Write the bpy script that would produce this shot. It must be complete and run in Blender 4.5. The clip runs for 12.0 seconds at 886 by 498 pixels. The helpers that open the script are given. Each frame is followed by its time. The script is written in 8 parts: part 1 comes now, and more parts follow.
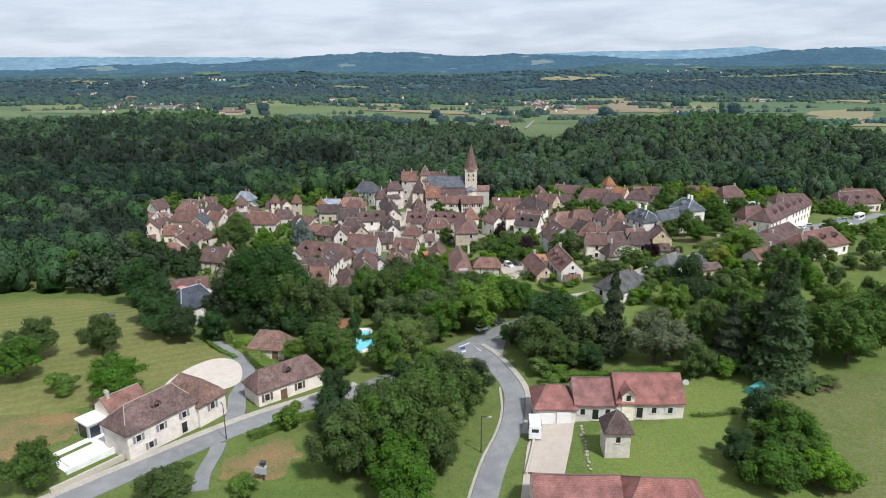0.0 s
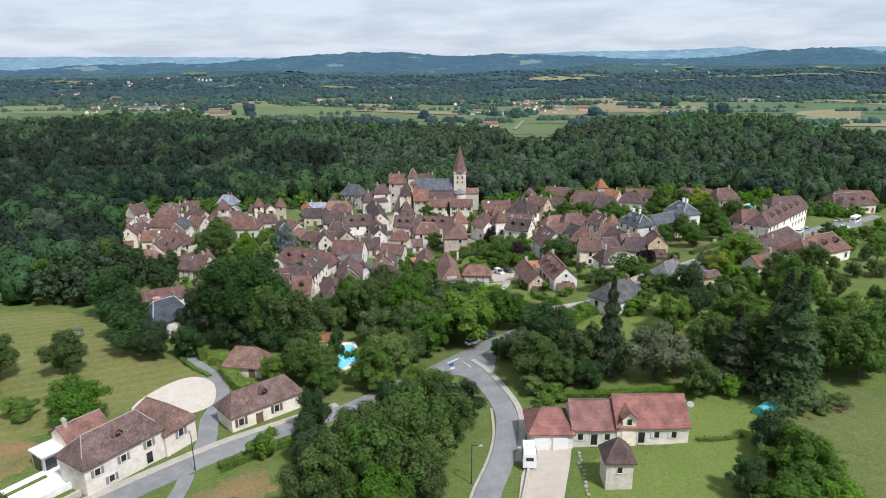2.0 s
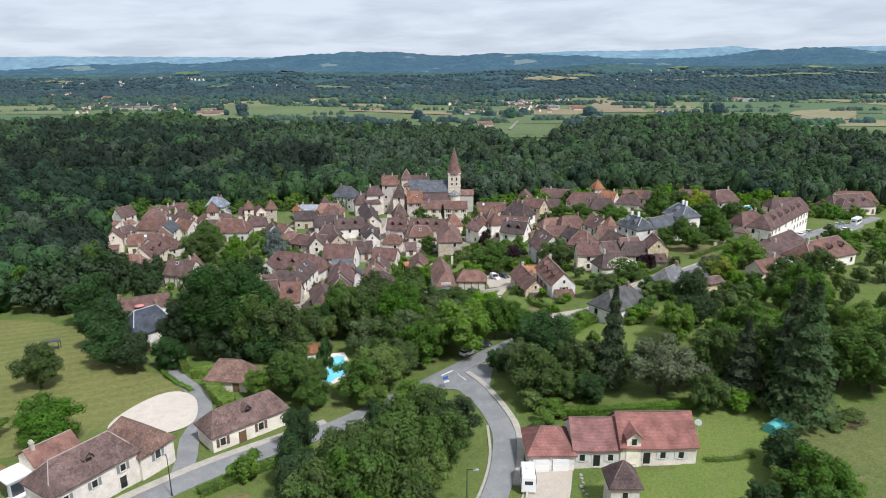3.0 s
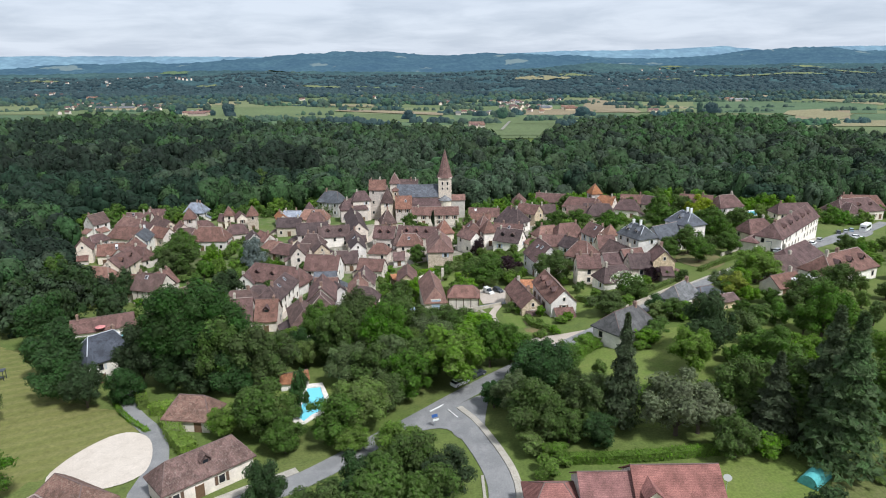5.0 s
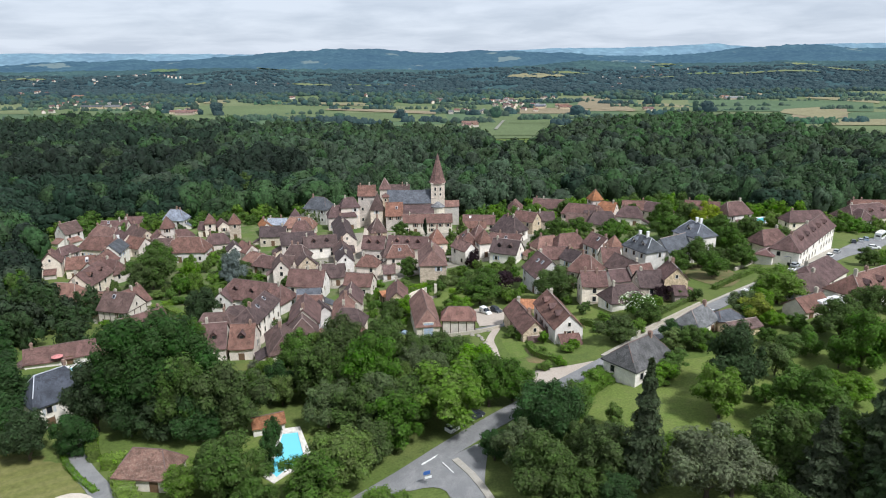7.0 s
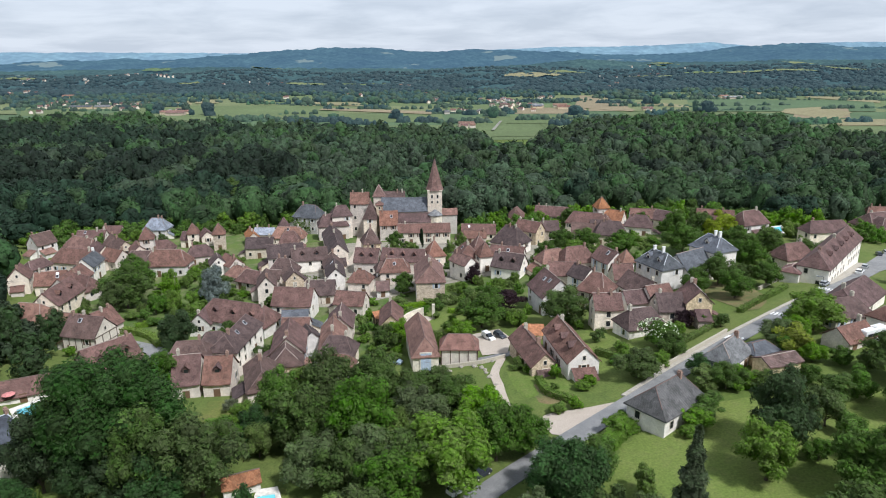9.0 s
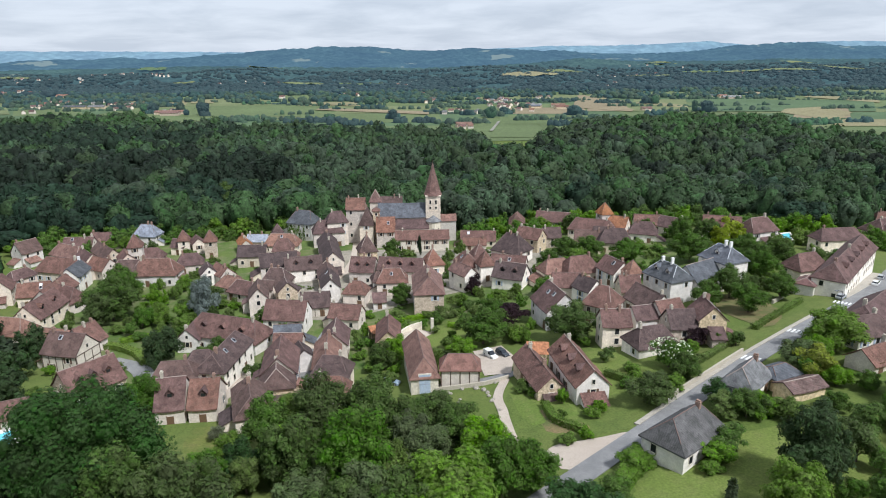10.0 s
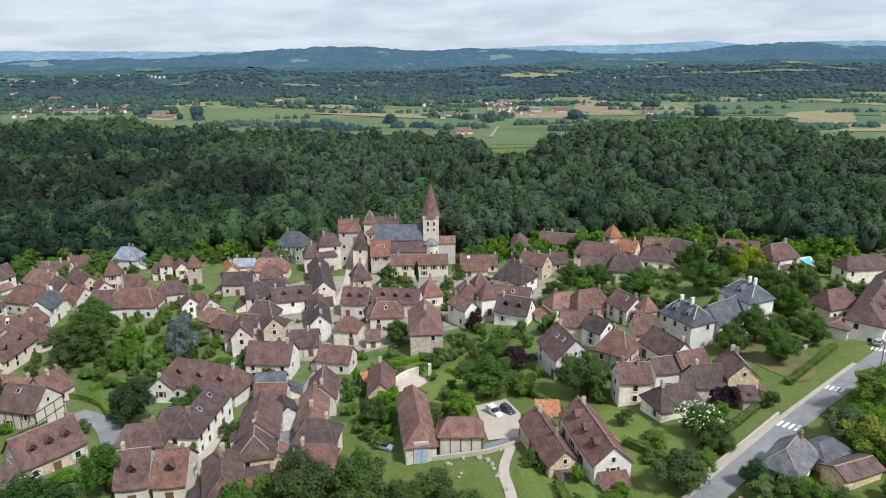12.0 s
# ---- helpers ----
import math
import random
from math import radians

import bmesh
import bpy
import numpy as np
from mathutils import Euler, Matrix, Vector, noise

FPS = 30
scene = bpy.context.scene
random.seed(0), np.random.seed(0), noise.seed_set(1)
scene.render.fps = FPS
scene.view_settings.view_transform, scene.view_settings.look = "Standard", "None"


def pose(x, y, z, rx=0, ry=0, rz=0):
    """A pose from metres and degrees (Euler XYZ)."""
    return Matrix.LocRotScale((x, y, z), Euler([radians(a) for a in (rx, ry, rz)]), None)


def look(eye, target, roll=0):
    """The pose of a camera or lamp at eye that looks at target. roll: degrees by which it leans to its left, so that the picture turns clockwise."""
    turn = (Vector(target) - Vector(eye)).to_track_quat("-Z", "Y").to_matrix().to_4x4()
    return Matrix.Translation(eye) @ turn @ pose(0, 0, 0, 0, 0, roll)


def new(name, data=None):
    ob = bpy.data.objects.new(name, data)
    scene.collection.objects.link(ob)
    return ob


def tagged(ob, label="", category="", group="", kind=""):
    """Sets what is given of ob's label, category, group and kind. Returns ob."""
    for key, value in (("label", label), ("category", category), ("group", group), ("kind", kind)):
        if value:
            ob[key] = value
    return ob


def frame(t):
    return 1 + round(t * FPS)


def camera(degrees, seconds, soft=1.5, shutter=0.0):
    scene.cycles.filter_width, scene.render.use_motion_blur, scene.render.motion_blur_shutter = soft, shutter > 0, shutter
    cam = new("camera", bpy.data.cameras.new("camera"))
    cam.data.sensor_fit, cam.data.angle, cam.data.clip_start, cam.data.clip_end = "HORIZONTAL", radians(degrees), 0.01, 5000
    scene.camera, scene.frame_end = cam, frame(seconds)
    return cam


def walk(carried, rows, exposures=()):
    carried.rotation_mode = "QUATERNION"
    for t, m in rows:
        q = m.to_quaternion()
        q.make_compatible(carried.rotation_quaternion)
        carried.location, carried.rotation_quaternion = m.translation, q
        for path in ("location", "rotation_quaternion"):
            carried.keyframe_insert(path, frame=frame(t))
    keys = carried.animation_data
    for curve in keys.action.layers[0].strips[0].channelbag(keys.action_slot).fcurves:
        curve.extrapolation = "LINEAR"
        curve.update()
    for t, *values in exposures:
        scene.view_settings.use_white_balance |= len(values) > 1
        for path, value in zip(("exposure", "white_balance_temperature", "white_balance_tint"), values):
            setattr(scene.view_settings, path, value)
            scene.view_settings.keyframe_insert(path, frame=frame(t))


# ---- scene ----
cam = camera(68.0, 12.0, soft=1.05)
PATH = [
    (0, (0.03, -0.01, 60.50), (2.79, 96.04, 32.82), -0.27),
    (0.5, (0.18, 1.32, 60.40), (3.17, 97.38, 32.75), -0.27),
    (1, (0.31, 2.99, 60.43), (3.73, 99.03, 32.79), -0.27),
    (1.5, (0.57, 5.21, 60.31), (4.39, 101.25, 32.71), -0.27),
    (2, (0.72, 7.73, 60.31), (5.07, 103.72, 32.63), -0.27),
    (2.5, (0.98, 10.50, 60.11), (5.74, 106.49, 32.49), -0.27),
    (3, (1.23, 13.47, 60.09), (6.38, 109.41, 32.37), -0.27),
    (5, (2.54, 27.03, 59.69), (8.95, 122.88, 31.93), -0.27),
    (5.5, (2.70, 30.55, 59.85), (9.49, 126.34, 31.95), -0.27),
    (6, (2.91, 34.22, 60.05), (10.02, 129.95, 32.03), -0.27),
    (6.5, (3.19, 37.89, 60.20), (10.53, 133.58, 32.10), -0.27),
    (7, (3.54, 41.41, 60.38), (11.01, 137.08, 32.25), -0.27),
    (9, (4.14, 56.68, 60.66), (12.24, 152.26, 32.37), -0.27),
    (9.5, (4.14, 60.56, 60.79), (12.49, 156.11, 32.49), -0.27),
    (10, (4.34, 64.53, 61.56), (12.85, 160.02, 33.11), -0.27),
    (10.5, (4.68, 68.56, 62.73), (13.27, 164.02, 34.22), -0.27),
    (11, (5.09, 72.59, 63.96), (13.74, 168.02, 35.37), -0.27),
    (11.5, (5.39, 76.25, 64.97), (14.10, 171.69, 36.41), -0.27),
    (12, (5.77, 80.24, 66.12), (14.51, 175.67, 37.55), -0.27),
]
walk(cam, [(t, look(eye, target, roll)) for t, eye, target, roll in PATH], [(0, 0.0, 6000, 10), (12, 0.0, 6000, 10)])

# ---------------------------------------------------------------- light
SUN_AZ, SUN_EL = radians(142), radians(54)
world = bpy.data.worlds.new("sky")
scene.world = world
world.use_nodes = True
wn, wl = world.node_tree.nodes, world.node_tree.links
wn.clear()


def wnode(kind, **kw):
    n = wn.new(kind)
    for k, v in kw.items():
        n.inputs[k].default_value = v
    return n


sky = wn.new("ShaderNodeTexSky")
sky.sky_type, sky.sun_disc = "NISHITA", False
sky.sun_elevation, sky.sun_rotation = SUN_EL, SUN_AZ
bg_sky = wnode("ShaderNodeBackground", Strength=0.1)
wl.new(sky.outputs[0], bg_sky.inputs[0])
# a layer of broken stratus, laid on a flat ceiling above the land
co = wn.new("ShaderNodeTexCoord")
sep = wn.new("ShaderNodeSeparateXYZ")
wl.new(co.outputs["Generated"], sep.inputs[0])
up = wn.new("ShaderNodeMath")
up.operation = "MAXIMUM"
wl.new(sep.outputs[2], up.inputs[0])
up.inputs[1].default_value = 0.0
up2 = wn.new("ShaderNodeMath")
up2.operation = "ADD"
wl.new(up.outputs[0], up2.inputs[0])
up2.inputs[1].default_value = 0.14
flat = wn.new("ShaderNodeVectorMath")
flat.operation = "DIVIDE"
comb = wn.new("ShaderNodeCombineXYZ")
for i in range(3):
    wl.new(up2.outputs[0], comb.inputs[i])
wl.new(co.outputs["Generated"], flat.inputs[0])
wl.new(comb.outputs[0], flat.inputs[1])
cn = wnode("ShaderNodeTexNoise", Scale=1.5, Detail=7.0, Roughness=0.55, Distortion=0.3)
wl.new(flat.outputs[0], cn.inputs["Vector"])
ramp = wn.new("ShaderNodeValToRGB")
ramp.color_ramp.elements[0].position, ramp.color_ramp.elements[0].color = 0.34, (0.655, 0.705, 0.775, 1)
ramp.color_ramp.elements[1].position, ramp.color_ramp.elements[1].color = 0.62, (0.845, 0.885, 0.94, 1)
wl.new(cn.outputs[0], ramp.inputs[0])
bg_cloud = wnode("ShaderNodeBackground", Strength=0.95)
wl.new(ramp.outputs[0], bg_cloud.inputs[0])
mixw = wnode("ShaderNodeMixShader", Fac=0.9)
wl.new(bg_sky.outputs[0], mixw.inputs[1])
wl.new(bg_cloud.outputs[0], mixw.inputs[2])
outw = wn.new("ShaderNodeOutputWorld")
wl.new(mixw.outputs[0], outw.inputs[0])

sun = new("sun", bpy.data.lights.new("sun", "SUN"))
sun.data.energy, sun.data.angle, sun.data.color = 4.7, radians(6), (1.0, 0.97, 0.925)
sun_dir = Vector((math.sin(SUN_AZ) * math.cos(SUN_EL), math.cos(SUN_AZ) * math.cos(SUN_EL), math.sin(SUN_EL)))
sun.matrix_world = look(sun_dir * 100, (0, 0, 0))

# ---------------------------------------------------------------- materials


class Nodes:
    """Short hand for one node material."""

    def __init__(self, name, rough=0.9, metal=0.0, spec=0.3):
        self.m = bpy.data.materials.new(name)
        self.m.use_nodes = True
        self.t = self.m.node_tree
        self.b = self.t.nodes["Principled BSDF"]
        self.b.inputs["Roughness"].default_value = rough
        self.b.inputs["Metallic"].default_value = metal
        self.b.inputs["Specular IOR Level"].default_value = spec
        self.pos = None

    def add(self, kind, **kw):
        n = self.t.nodes.new(kind)
        for k, v in kw.items():
            n.inputs[k].default_value = v
        return n

    def link(self, a, b):
        self.t.links.new(a, b)

    def coords(self, kind="Object"):
        if kind == "Position":
            return self.add("ShaderNodeNewGeometry").outputs["Position"]
        return self.add("ShaderNodeTexCoord").outputs[kind]

    def noise(self, scale, detail=4.0, where="Object", rough=0.55):
        n = self.add("ShaderNodeTexNoise", Scale=scale, Detail=detail, Roughness=rough)
        self.link(self.coords(where), n.inputs["Vector"])
        return n.outputs[0]

    def ramp(self, fac, *stops):
        r = self.add("ShaderNodeValToRGB")
        e = r.color_ramp.elements
        while len(e) < len(stops):
            e.new(0.5)
        for el, (p, c) in zip(e, stops):
            el.position, el.color = p, (*c, 1)
        self.link(fac, r.inputs[0])
        return r.outputs[0]

    def mix(self, a, b, fac=0.5, mode="MIX"):
        n = self.add("ShaderNodeMix")
        n.data_type, n.blend_type = "RGBA", mode
        for sock, v in ((n.inputs[0], fac), (n.inputs[6], a), (n.inputs[7], b)):
            if isinstance(v, bpy.types.NodeSocket):
                self.link(v, sock)
            elif isinstance(v, tuple):
                sock.default_value = (*v, 1)
            else:
                sock.default_value = v
        return n.outputs[2]

    def shift(self, colour, rnd, hue=0.02, val=0.25, sat=0.15):
        """Varies a colour by a random number."""
        h = self.add("ShaderNodeHueSaturation")
        for sock, amt, mid in (("Hue", hue, 0.5), ("Value", val, 1.0), ("Saturation", sat, 1.0)):
            mr = self.add("ShaderNodeMapRange")
            mr.inputs[3].default_value, mr.inputs[4].default_value = mid - amt, mid + amt
            self.link(rnd, mr.inputs[0])
            self.link(mr.outputs[0], h.inputs[sock])
        self.link(colour, h.inputs["Color"])
        return h.outputs[0]

    def bump(self, fac, strength=0.4, dist=0.05):
        n = self.add("ShaderNodeBump", Strength=strength, Distance=dist)
        self.link(fac, n.inputs["Height"])
        self.link(n.outputs[0], self.b.inputs["Normal"])

    def done(self, colour):
        if isinstance(colour, tuple):
            self.b.inputs["Base Color"].default_value = (*colour, 1)
        else:
            self.link(colour, self.b.inputs["Base Color"])
        return self.m


def obj_random(n):
    return n.add("ShaderNodeObjectInfo").outputs["Random"]


def tone(c, k):
    return tuple(min(1.0, v * k) for v in c)


def tile_roof(name, c, lichen=(0.31, 0.245, 0.205), amount=0.40, vary=0.2, hue=0.012):
    """Old flat clay tiles: courses along the slope, patched, weather-streaked and lichen-grown."""
    n = Nodes(name, 0.88, spec=0.25)
    big = n.ramp(n.noise(0.5, 5), (0.3, tone(c, 0.6)), (0.7, tone(c, 1.4)))
    # darker and redder patches where tiles were laid anew
    patches = n.mix(big, tone(c, 0.55), n.ramp(n.noise(1.3, 3, rough=0.4), (0.56, (0, 0, 0)), (0.60, (0.6 if vary > 0.1 else 0.15,) * 3)))
    small = n.mix(patches, lichen, n.ramp(n.noise(3.2, 6, rough=0.75), (0.50, (0, 0, 0)), (0.76, (amount,) * 3)))
    fine = n.mix(small, n.ramp(n.noise(8.0, 5, rough=0.8), (0.28, (0.34,) * 3), (0.5, (0.92,) * 3), (0.74, (1.55,) * 3)), 0.9, "MULTIPLY")
    w = n.add("ShaderNodeTexWave", Scale=2.6, Distortion=0.9, Detail=2.0)
    w.bands_direction = "Z"
    n.link(n.coords(), w.inputs["Vector"])
    rows = n.mix(fine, n.ramp(w.outputs[0], (0.1, (0.78,) * 3), (0.5, (1.05,) * 3)), 0.6, "MULTIPLY")
    n.bump(w.outputs[0], 0.4, 0.05)
    return n.done(n.shift(rows, obj_random(n), hue, vary * 1.25, 0.22 if vary > 0.1 else 0.08))


def plaster(name, c, stain=0.5, stone=0.0):
    n = Nodes(name, 0.92, spec=0.2)
    a = n.ramp(n.noise(0.7, 5), (0.3, tone(c, 0.8)), (0.72, tone(c, 1.12)))
    b = n.mix(a, n.ramp(n.noise(3.5, 5, rough=0.7), (0.4, (0.62, 0.58, 0.52)), (0.62, (1.05,) * 3)), stain, "MULTIPLY")
    if stone:
        v = n.add("ShaderNodeTexVoronoi", Scale=2.6)
        n.link(n.coords(), v.inputs["Vector"])
        b = n.mix(b, n.ramp(v.outputs["Color"], (0.2, (0.7, 0.66, 0.58)), (0.8, (1.15, 1.1, 1.0))), stone, "MULTIPLY")
        n.bump(v.outputs["Distance"], 0.4, 0.04)
    else:
        n.bump(n.noise(14.0, 3), 0.25, 0.02)
    return n.done(n.shift(b, obj_random(n), 0.010, 0.17, 0.25))


def plain(name, c, rough=0.7, metal=0.0, scale=3.0, vary=0.2):
    n = Nodes(name, rough, metal)
    return n.done(n.ramp(n.noise(scale, 4), (0.3, tone(c, 1 - vary)), (0.7, tone(c, 1 + vary))))


ROOF = {
    "brown": tile_roof("brown_tiles", (0.135, 0.0774, 0.0684)),
    "dark": tile_roof("dark_tiles", (0.0972, 0.0648, 0.0603), (0.20, 0.18, 0.165)),
    "tan": tile_roof("tan_tiles", (0.200, 0.116, 0.097)),
    "orange": tile_roof("orange_tiles", (0.245, 0.118, 0.080), (0.34, 0.25, 0.18), 0.35),
    "red": tile_roof("red_tiles", (0.232, 0.108, 0.094), (0.26, 0.15, 0.12), 0.3, 0.07, 0.003),
    "pinkbrown": tile_roof("pink_brown_tiles", (0.190, 0.106, 0.096), (0.3, 0.2, 0.17), 0.25),
    "slate": tile_roof("slate", (0.100, 0.107, 0.120), (0.17, 0.17, 0.18), 0.3),
    "slatelight": tile_roof("pale_slate", (0.210, 0.212, 0.215), (0.12, 0.12, 0.12), 0.6),
    "slateblue": tile_roof("blue_slate", (0.215, 0.235, 0.268), (0.25, 0.26, 0.28), 0.2),
    "darkblue": tile_roof("black_slate", (0.070, 0.078, 0.098), (0.12, 0.12, 0.13), 0.2),
    "weathered": tile_roof("weathered_tiles", (0.162, 0.099, 0.0828), (0.40, 0.33, 0.28), 0.55),
    "slategrey": tile_roof("weathered_slate", (0.125, 0.122, 0.120), (0.20, 0.19, 0.18), 0.4),
    "metal": tile_roof("grey_sheet", (0.260, 0.285, 0.320), (0.3, 0.25, 0.2), 0.3),
}
WALL = {
    "cream": plaster("cream_render", (0.75, 0.665, 0.58), 0.45),
    "white": plaster("white_render", (0.8, 0.755, 0.7), 0.32),
    "pink": plaster("pinkish_render", (0.72, 0.6, 0.535)),
    "ochre": plaster("ochre_render", (0.62, 0.545, 0.43)),
    "stone": plaster("rubble_stone", (0.6, 0.515, 0.425), 0.5, 0.8),
    "timber": plaster("timber_infill", (0.62, 0.57, 0.50), 0.45),
    "limewash": plaster("pale_limewash", (0.78, 0.7, 0.61), 0.28),
    "ivy": plaster("grey_render", (0.52, 0.50, 0.46)),
    "church": plaster("church_stone", (0.7, 0.63, 0.56), 0.5, 0.45),
    "palestone": plaster("pale_stone", (0.68, 0.635, 0.56), 0.4, 0.3),
}
M_FRAME = plain("pale_stone_surround", (0.60, 0.55, 0.47))
M_WHITEWOOD = plain("white_paint", (0.75, 0.74, 0.71), 0.5, 0, 3.0, 0.06)
M_TERRACE = plain("pale_concrete", (0.72, 0.71, 0.69), 0.85, 0, 0.9, 0.10)
M_SHUT = [plain("grey_shutter", (0.20, 0.20, 0.21)), plain("brown_shutter", (0.12, 0.075, 0.05)), plain("pale_shutter", (0.52, 0.53, 0.54)), plain("blue_shutter", (0.36, 0.42, 0.52))]
M_GLASS = Nodes("window_glass", 0.08, spec=0.6).done((0.018, 0.02, 0.024))
M_DOOR = plain("wooden_door", (0.14, 0.085, 0.05))
M_BRICK = plain("chimney_brick", (0.27, 0.18, 0.14), 0.9, 0, 6)
M_STONE = plain("grey_stone", (0.42, 0.38, 0.31), 0.92, 0, 5)
M_RIDGE = plain("ridge_mortar", (0.150, 0.105, 0.094), 0.9, 0, 4)
M_MORTAR = plain("pale_ridge_mortar", (0.31, 0.25, 0.22), 0.9, 0, 4)
M_ZINC = plain("zinc_strip", (0.52, 0.54, 0.57), 0.5, 0.2, 4)
M_RUST = plain("rusty_sheet", (0.34, 0.15, 0.075), 0.8, 0.1, 1.2, 0.45)
M_TIMBER = plain("old_oak", (0.085, 0.06, 0.045))


def ground_mat(name, a, b, c, s1=0.06, s2=0.6, s3=6.0, rough=0.97):
    n = Nodes(name, rough, spec=0.15)
    base = n.ramp(n.noise(s1, 5, "Position"), (0.35, a), (0.65, b))
    mid = n.mix(base, c, n.ramp(n.noise(s2, 6, "Position", 0.65), (0.45, (0, 0, 0)), (0.75, (0.75,) * 3)))
    fine = n.mix(mid, n.ramp(n.noise(s3, 4, "Position"), (0.25, (0.62,) * 3), (0.75, (1.3,) * 3)), 0.8, "MULTIPLY")
    n.bump(n.noise(s3, 4, "Position"), 0.5, 0.12)
    return n.done(fine)


M_GRASS = ground_mat("rough_grass", (0.098, 0.140, 0.032), (0.128, 0.152, 0.046), (0.068, 0.102, 0.026), 0.06, 0.4, 3.0)
M_LAWN = ground_mat("mown_lawn", (0.108, 0.158, 0.034), (0.138, 0.174, 0.043), (0.155, 0.172, 0.058), 0.05, 0.5, 3.0)


def striped(name, a, b, c, turn, width):
    """Mown grass: soft pale swaths over a patchy sward."""
    n = Nodes(name, 0.97, spec=0.15)
    base = n.ramp(n.noise(0.05, 5, "Position"), (0.35, a), (0.65, b))
    mp = n.add("ShaderNodeMapping")
    mp.inputs["Rotation"].default_value = (0, 0, radians(turn))
    n.link(n.coords("Position"), mp.inputs[0])
    w = n.add("ShaderNodeTexWave", Scale=0.314 / width, Distortion=1.6, Detail=3.0)
    n.link(mp.outputs[0], w.inputs["Vector"])
    st = n.mix(base, c, n.ramp(w.outputs[0], (0.35, (0, 0, 0)), (0.85, (0.26,) * 3)))
    fine = n.mix(st, n.ramp(n.noise(1.1, 6, "Position", 0.75), (0.3, (0.66,) * 3), (0.7, (1.25,) * 3)), 0.85, "MULTIPLY")
    n.bump(n.noise(5.0, 4, "Position"), 0.6, 0.1)
    return n.done(fine)


M_MEADOW = striped("mown_meadow", (0.122, 0.138, 0.039), (0.158, 0.160, 0.052), (0.216, 0.198, 0.088), 62, 3.2)
M_EARTH = ground_mat("bare_earth", (0.235, 0.150, 0.072), (0.150, 0.138, 0.056), (0.082, 0.118, 0.032), 0.14, 0.3, 3.0)
M_DRY = ground_mat("dry_grass", (0.150, 0.140, 0.062), (0.105, 0.125, 0.044), (0.250, 0.165, 0.095), 0.2, 0.35, 4.0)
M_ASPHALT = ground_mat("asphalt", (0.185, 0.185, 0.186), (0.235, 0.233, 0.230), (0.300, 0.295, 0.286), 0.12, 0.5, 12.0, 0.9)
M_GRAVEL = ground_mat("pale_gravel", (0.430, 0.365, 0.305), (0.480, 0.415, 0.350), (0.380, 0.330, 0.270), 0.1, 0.7, 9.0)
M_GRAVEL_PALE = ground_mat("white_gravel", (0.520, 0.455, 0.385), (0.570, 0.505, 0.435), (0.450, 0.390, 0.325), 0.1, 0.7, 9.0)
M_KERB = ground_mat("pale_verge", (0.430, 0.390, 0.330), (0.370, 0.345, 0.300), (0.280, 0.260, 0.210), 0.2, 1.2, 8.0)
M_LANES = ground_mat("worn_lanes", (0.330, 0.295, 0.245), (0.250, 0.232, 0.195), (0.130, 0.140, 0.070), 0.1, 0.5, 5.0)
M_WHITE = plain("white_road_paint", (0.62, 0.62, 0.60), 0.8, 0, 2.0, 0.25)
M_WATER = Nodes("pool_water", 0.05, spec=0.5).done((0.16, 0.56, 0.66))
M_PAVE = plain("pool_paving", (0.62, 0.58, 0.52), 0.85, 0, 1.5)


def leaf_mat(name, c, hue=0.014, val=0.14, big=0.10, grain=2.9, cut=8.0, depth=1.0, thinness=0.28, relief=0.5, haze=0.0):
    """Foliage: sprays that let some light through, varied leaf by leaf, bough by bough and tree by tree, with some
    shade between boughs painted in.
    """
    n = Nodes(name, 0.66, spec=0.10)
    rnd = n.add("ShaderNodeNewGeometry").outputs["Random Per Island"]
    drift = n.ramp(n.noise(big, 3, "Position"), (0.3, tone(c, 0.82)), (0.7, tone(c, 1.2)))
    # noise tone of boughs and sprays, also standing in for shade in their gaps
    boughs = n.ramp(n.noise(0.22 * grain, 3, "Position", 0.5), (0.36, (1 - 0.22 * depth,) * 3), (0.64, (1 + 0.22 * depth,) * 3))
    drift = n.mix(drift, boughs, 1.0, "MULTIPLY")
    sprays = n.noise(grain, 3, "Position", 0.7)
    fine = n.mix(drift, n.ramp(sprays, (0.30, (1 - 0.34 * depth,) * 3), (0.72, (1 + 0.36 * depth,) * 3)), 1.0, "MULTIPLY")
    n.bump(sprays, relief, 0.5 / grain)
    # aerial haze over far trees, put in as a faint blue glow
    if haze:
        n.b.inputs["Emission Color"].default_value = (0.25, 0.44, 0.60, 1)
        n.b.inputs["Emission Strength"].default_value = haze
    col = n.shift(n.shift(fine, rnd, hue, val, 0.12), obj_random(n), 0.012, 0.16, 0.14)
    n.link(col, n.b.inputs["Base Color"])
    # leaves are thin: part of the light comes through them
    thin = n.add("ShaderNodeBsdfTranslucent")
    n.link(n.mix(col, (1.25, 1.2, 0.55), 1.0, "MULTIPLY"), thin.inputs["Color"])
    both = n.add("ShaderNodeMixShader", Fac=thinness)
    n.link(n.b.outputs[0], both.inputs[1])
    n.link(thin.outputs[0], both.inputs[2])
    last = both
    if cut:
        # each spray is broken up into leaflets
        last = n.add("ShaderNodeMixShader")
        n.link(n.ramp(n.noise(cut, 2, "Position", 0.6), (0.44, (0, 0, 0)), (0.47, (1, 1, 1))), last.inputs[0])
        n.link(n.add("ShaderNodeBsdfTransparent").outputs[0], last.inputs[1])
        n.link(both.outputs[0], last.inputs[2])
    n.link(last.outputs[0], n.t.nodes["Material Output"].inputs["Surface"])
    return n.m


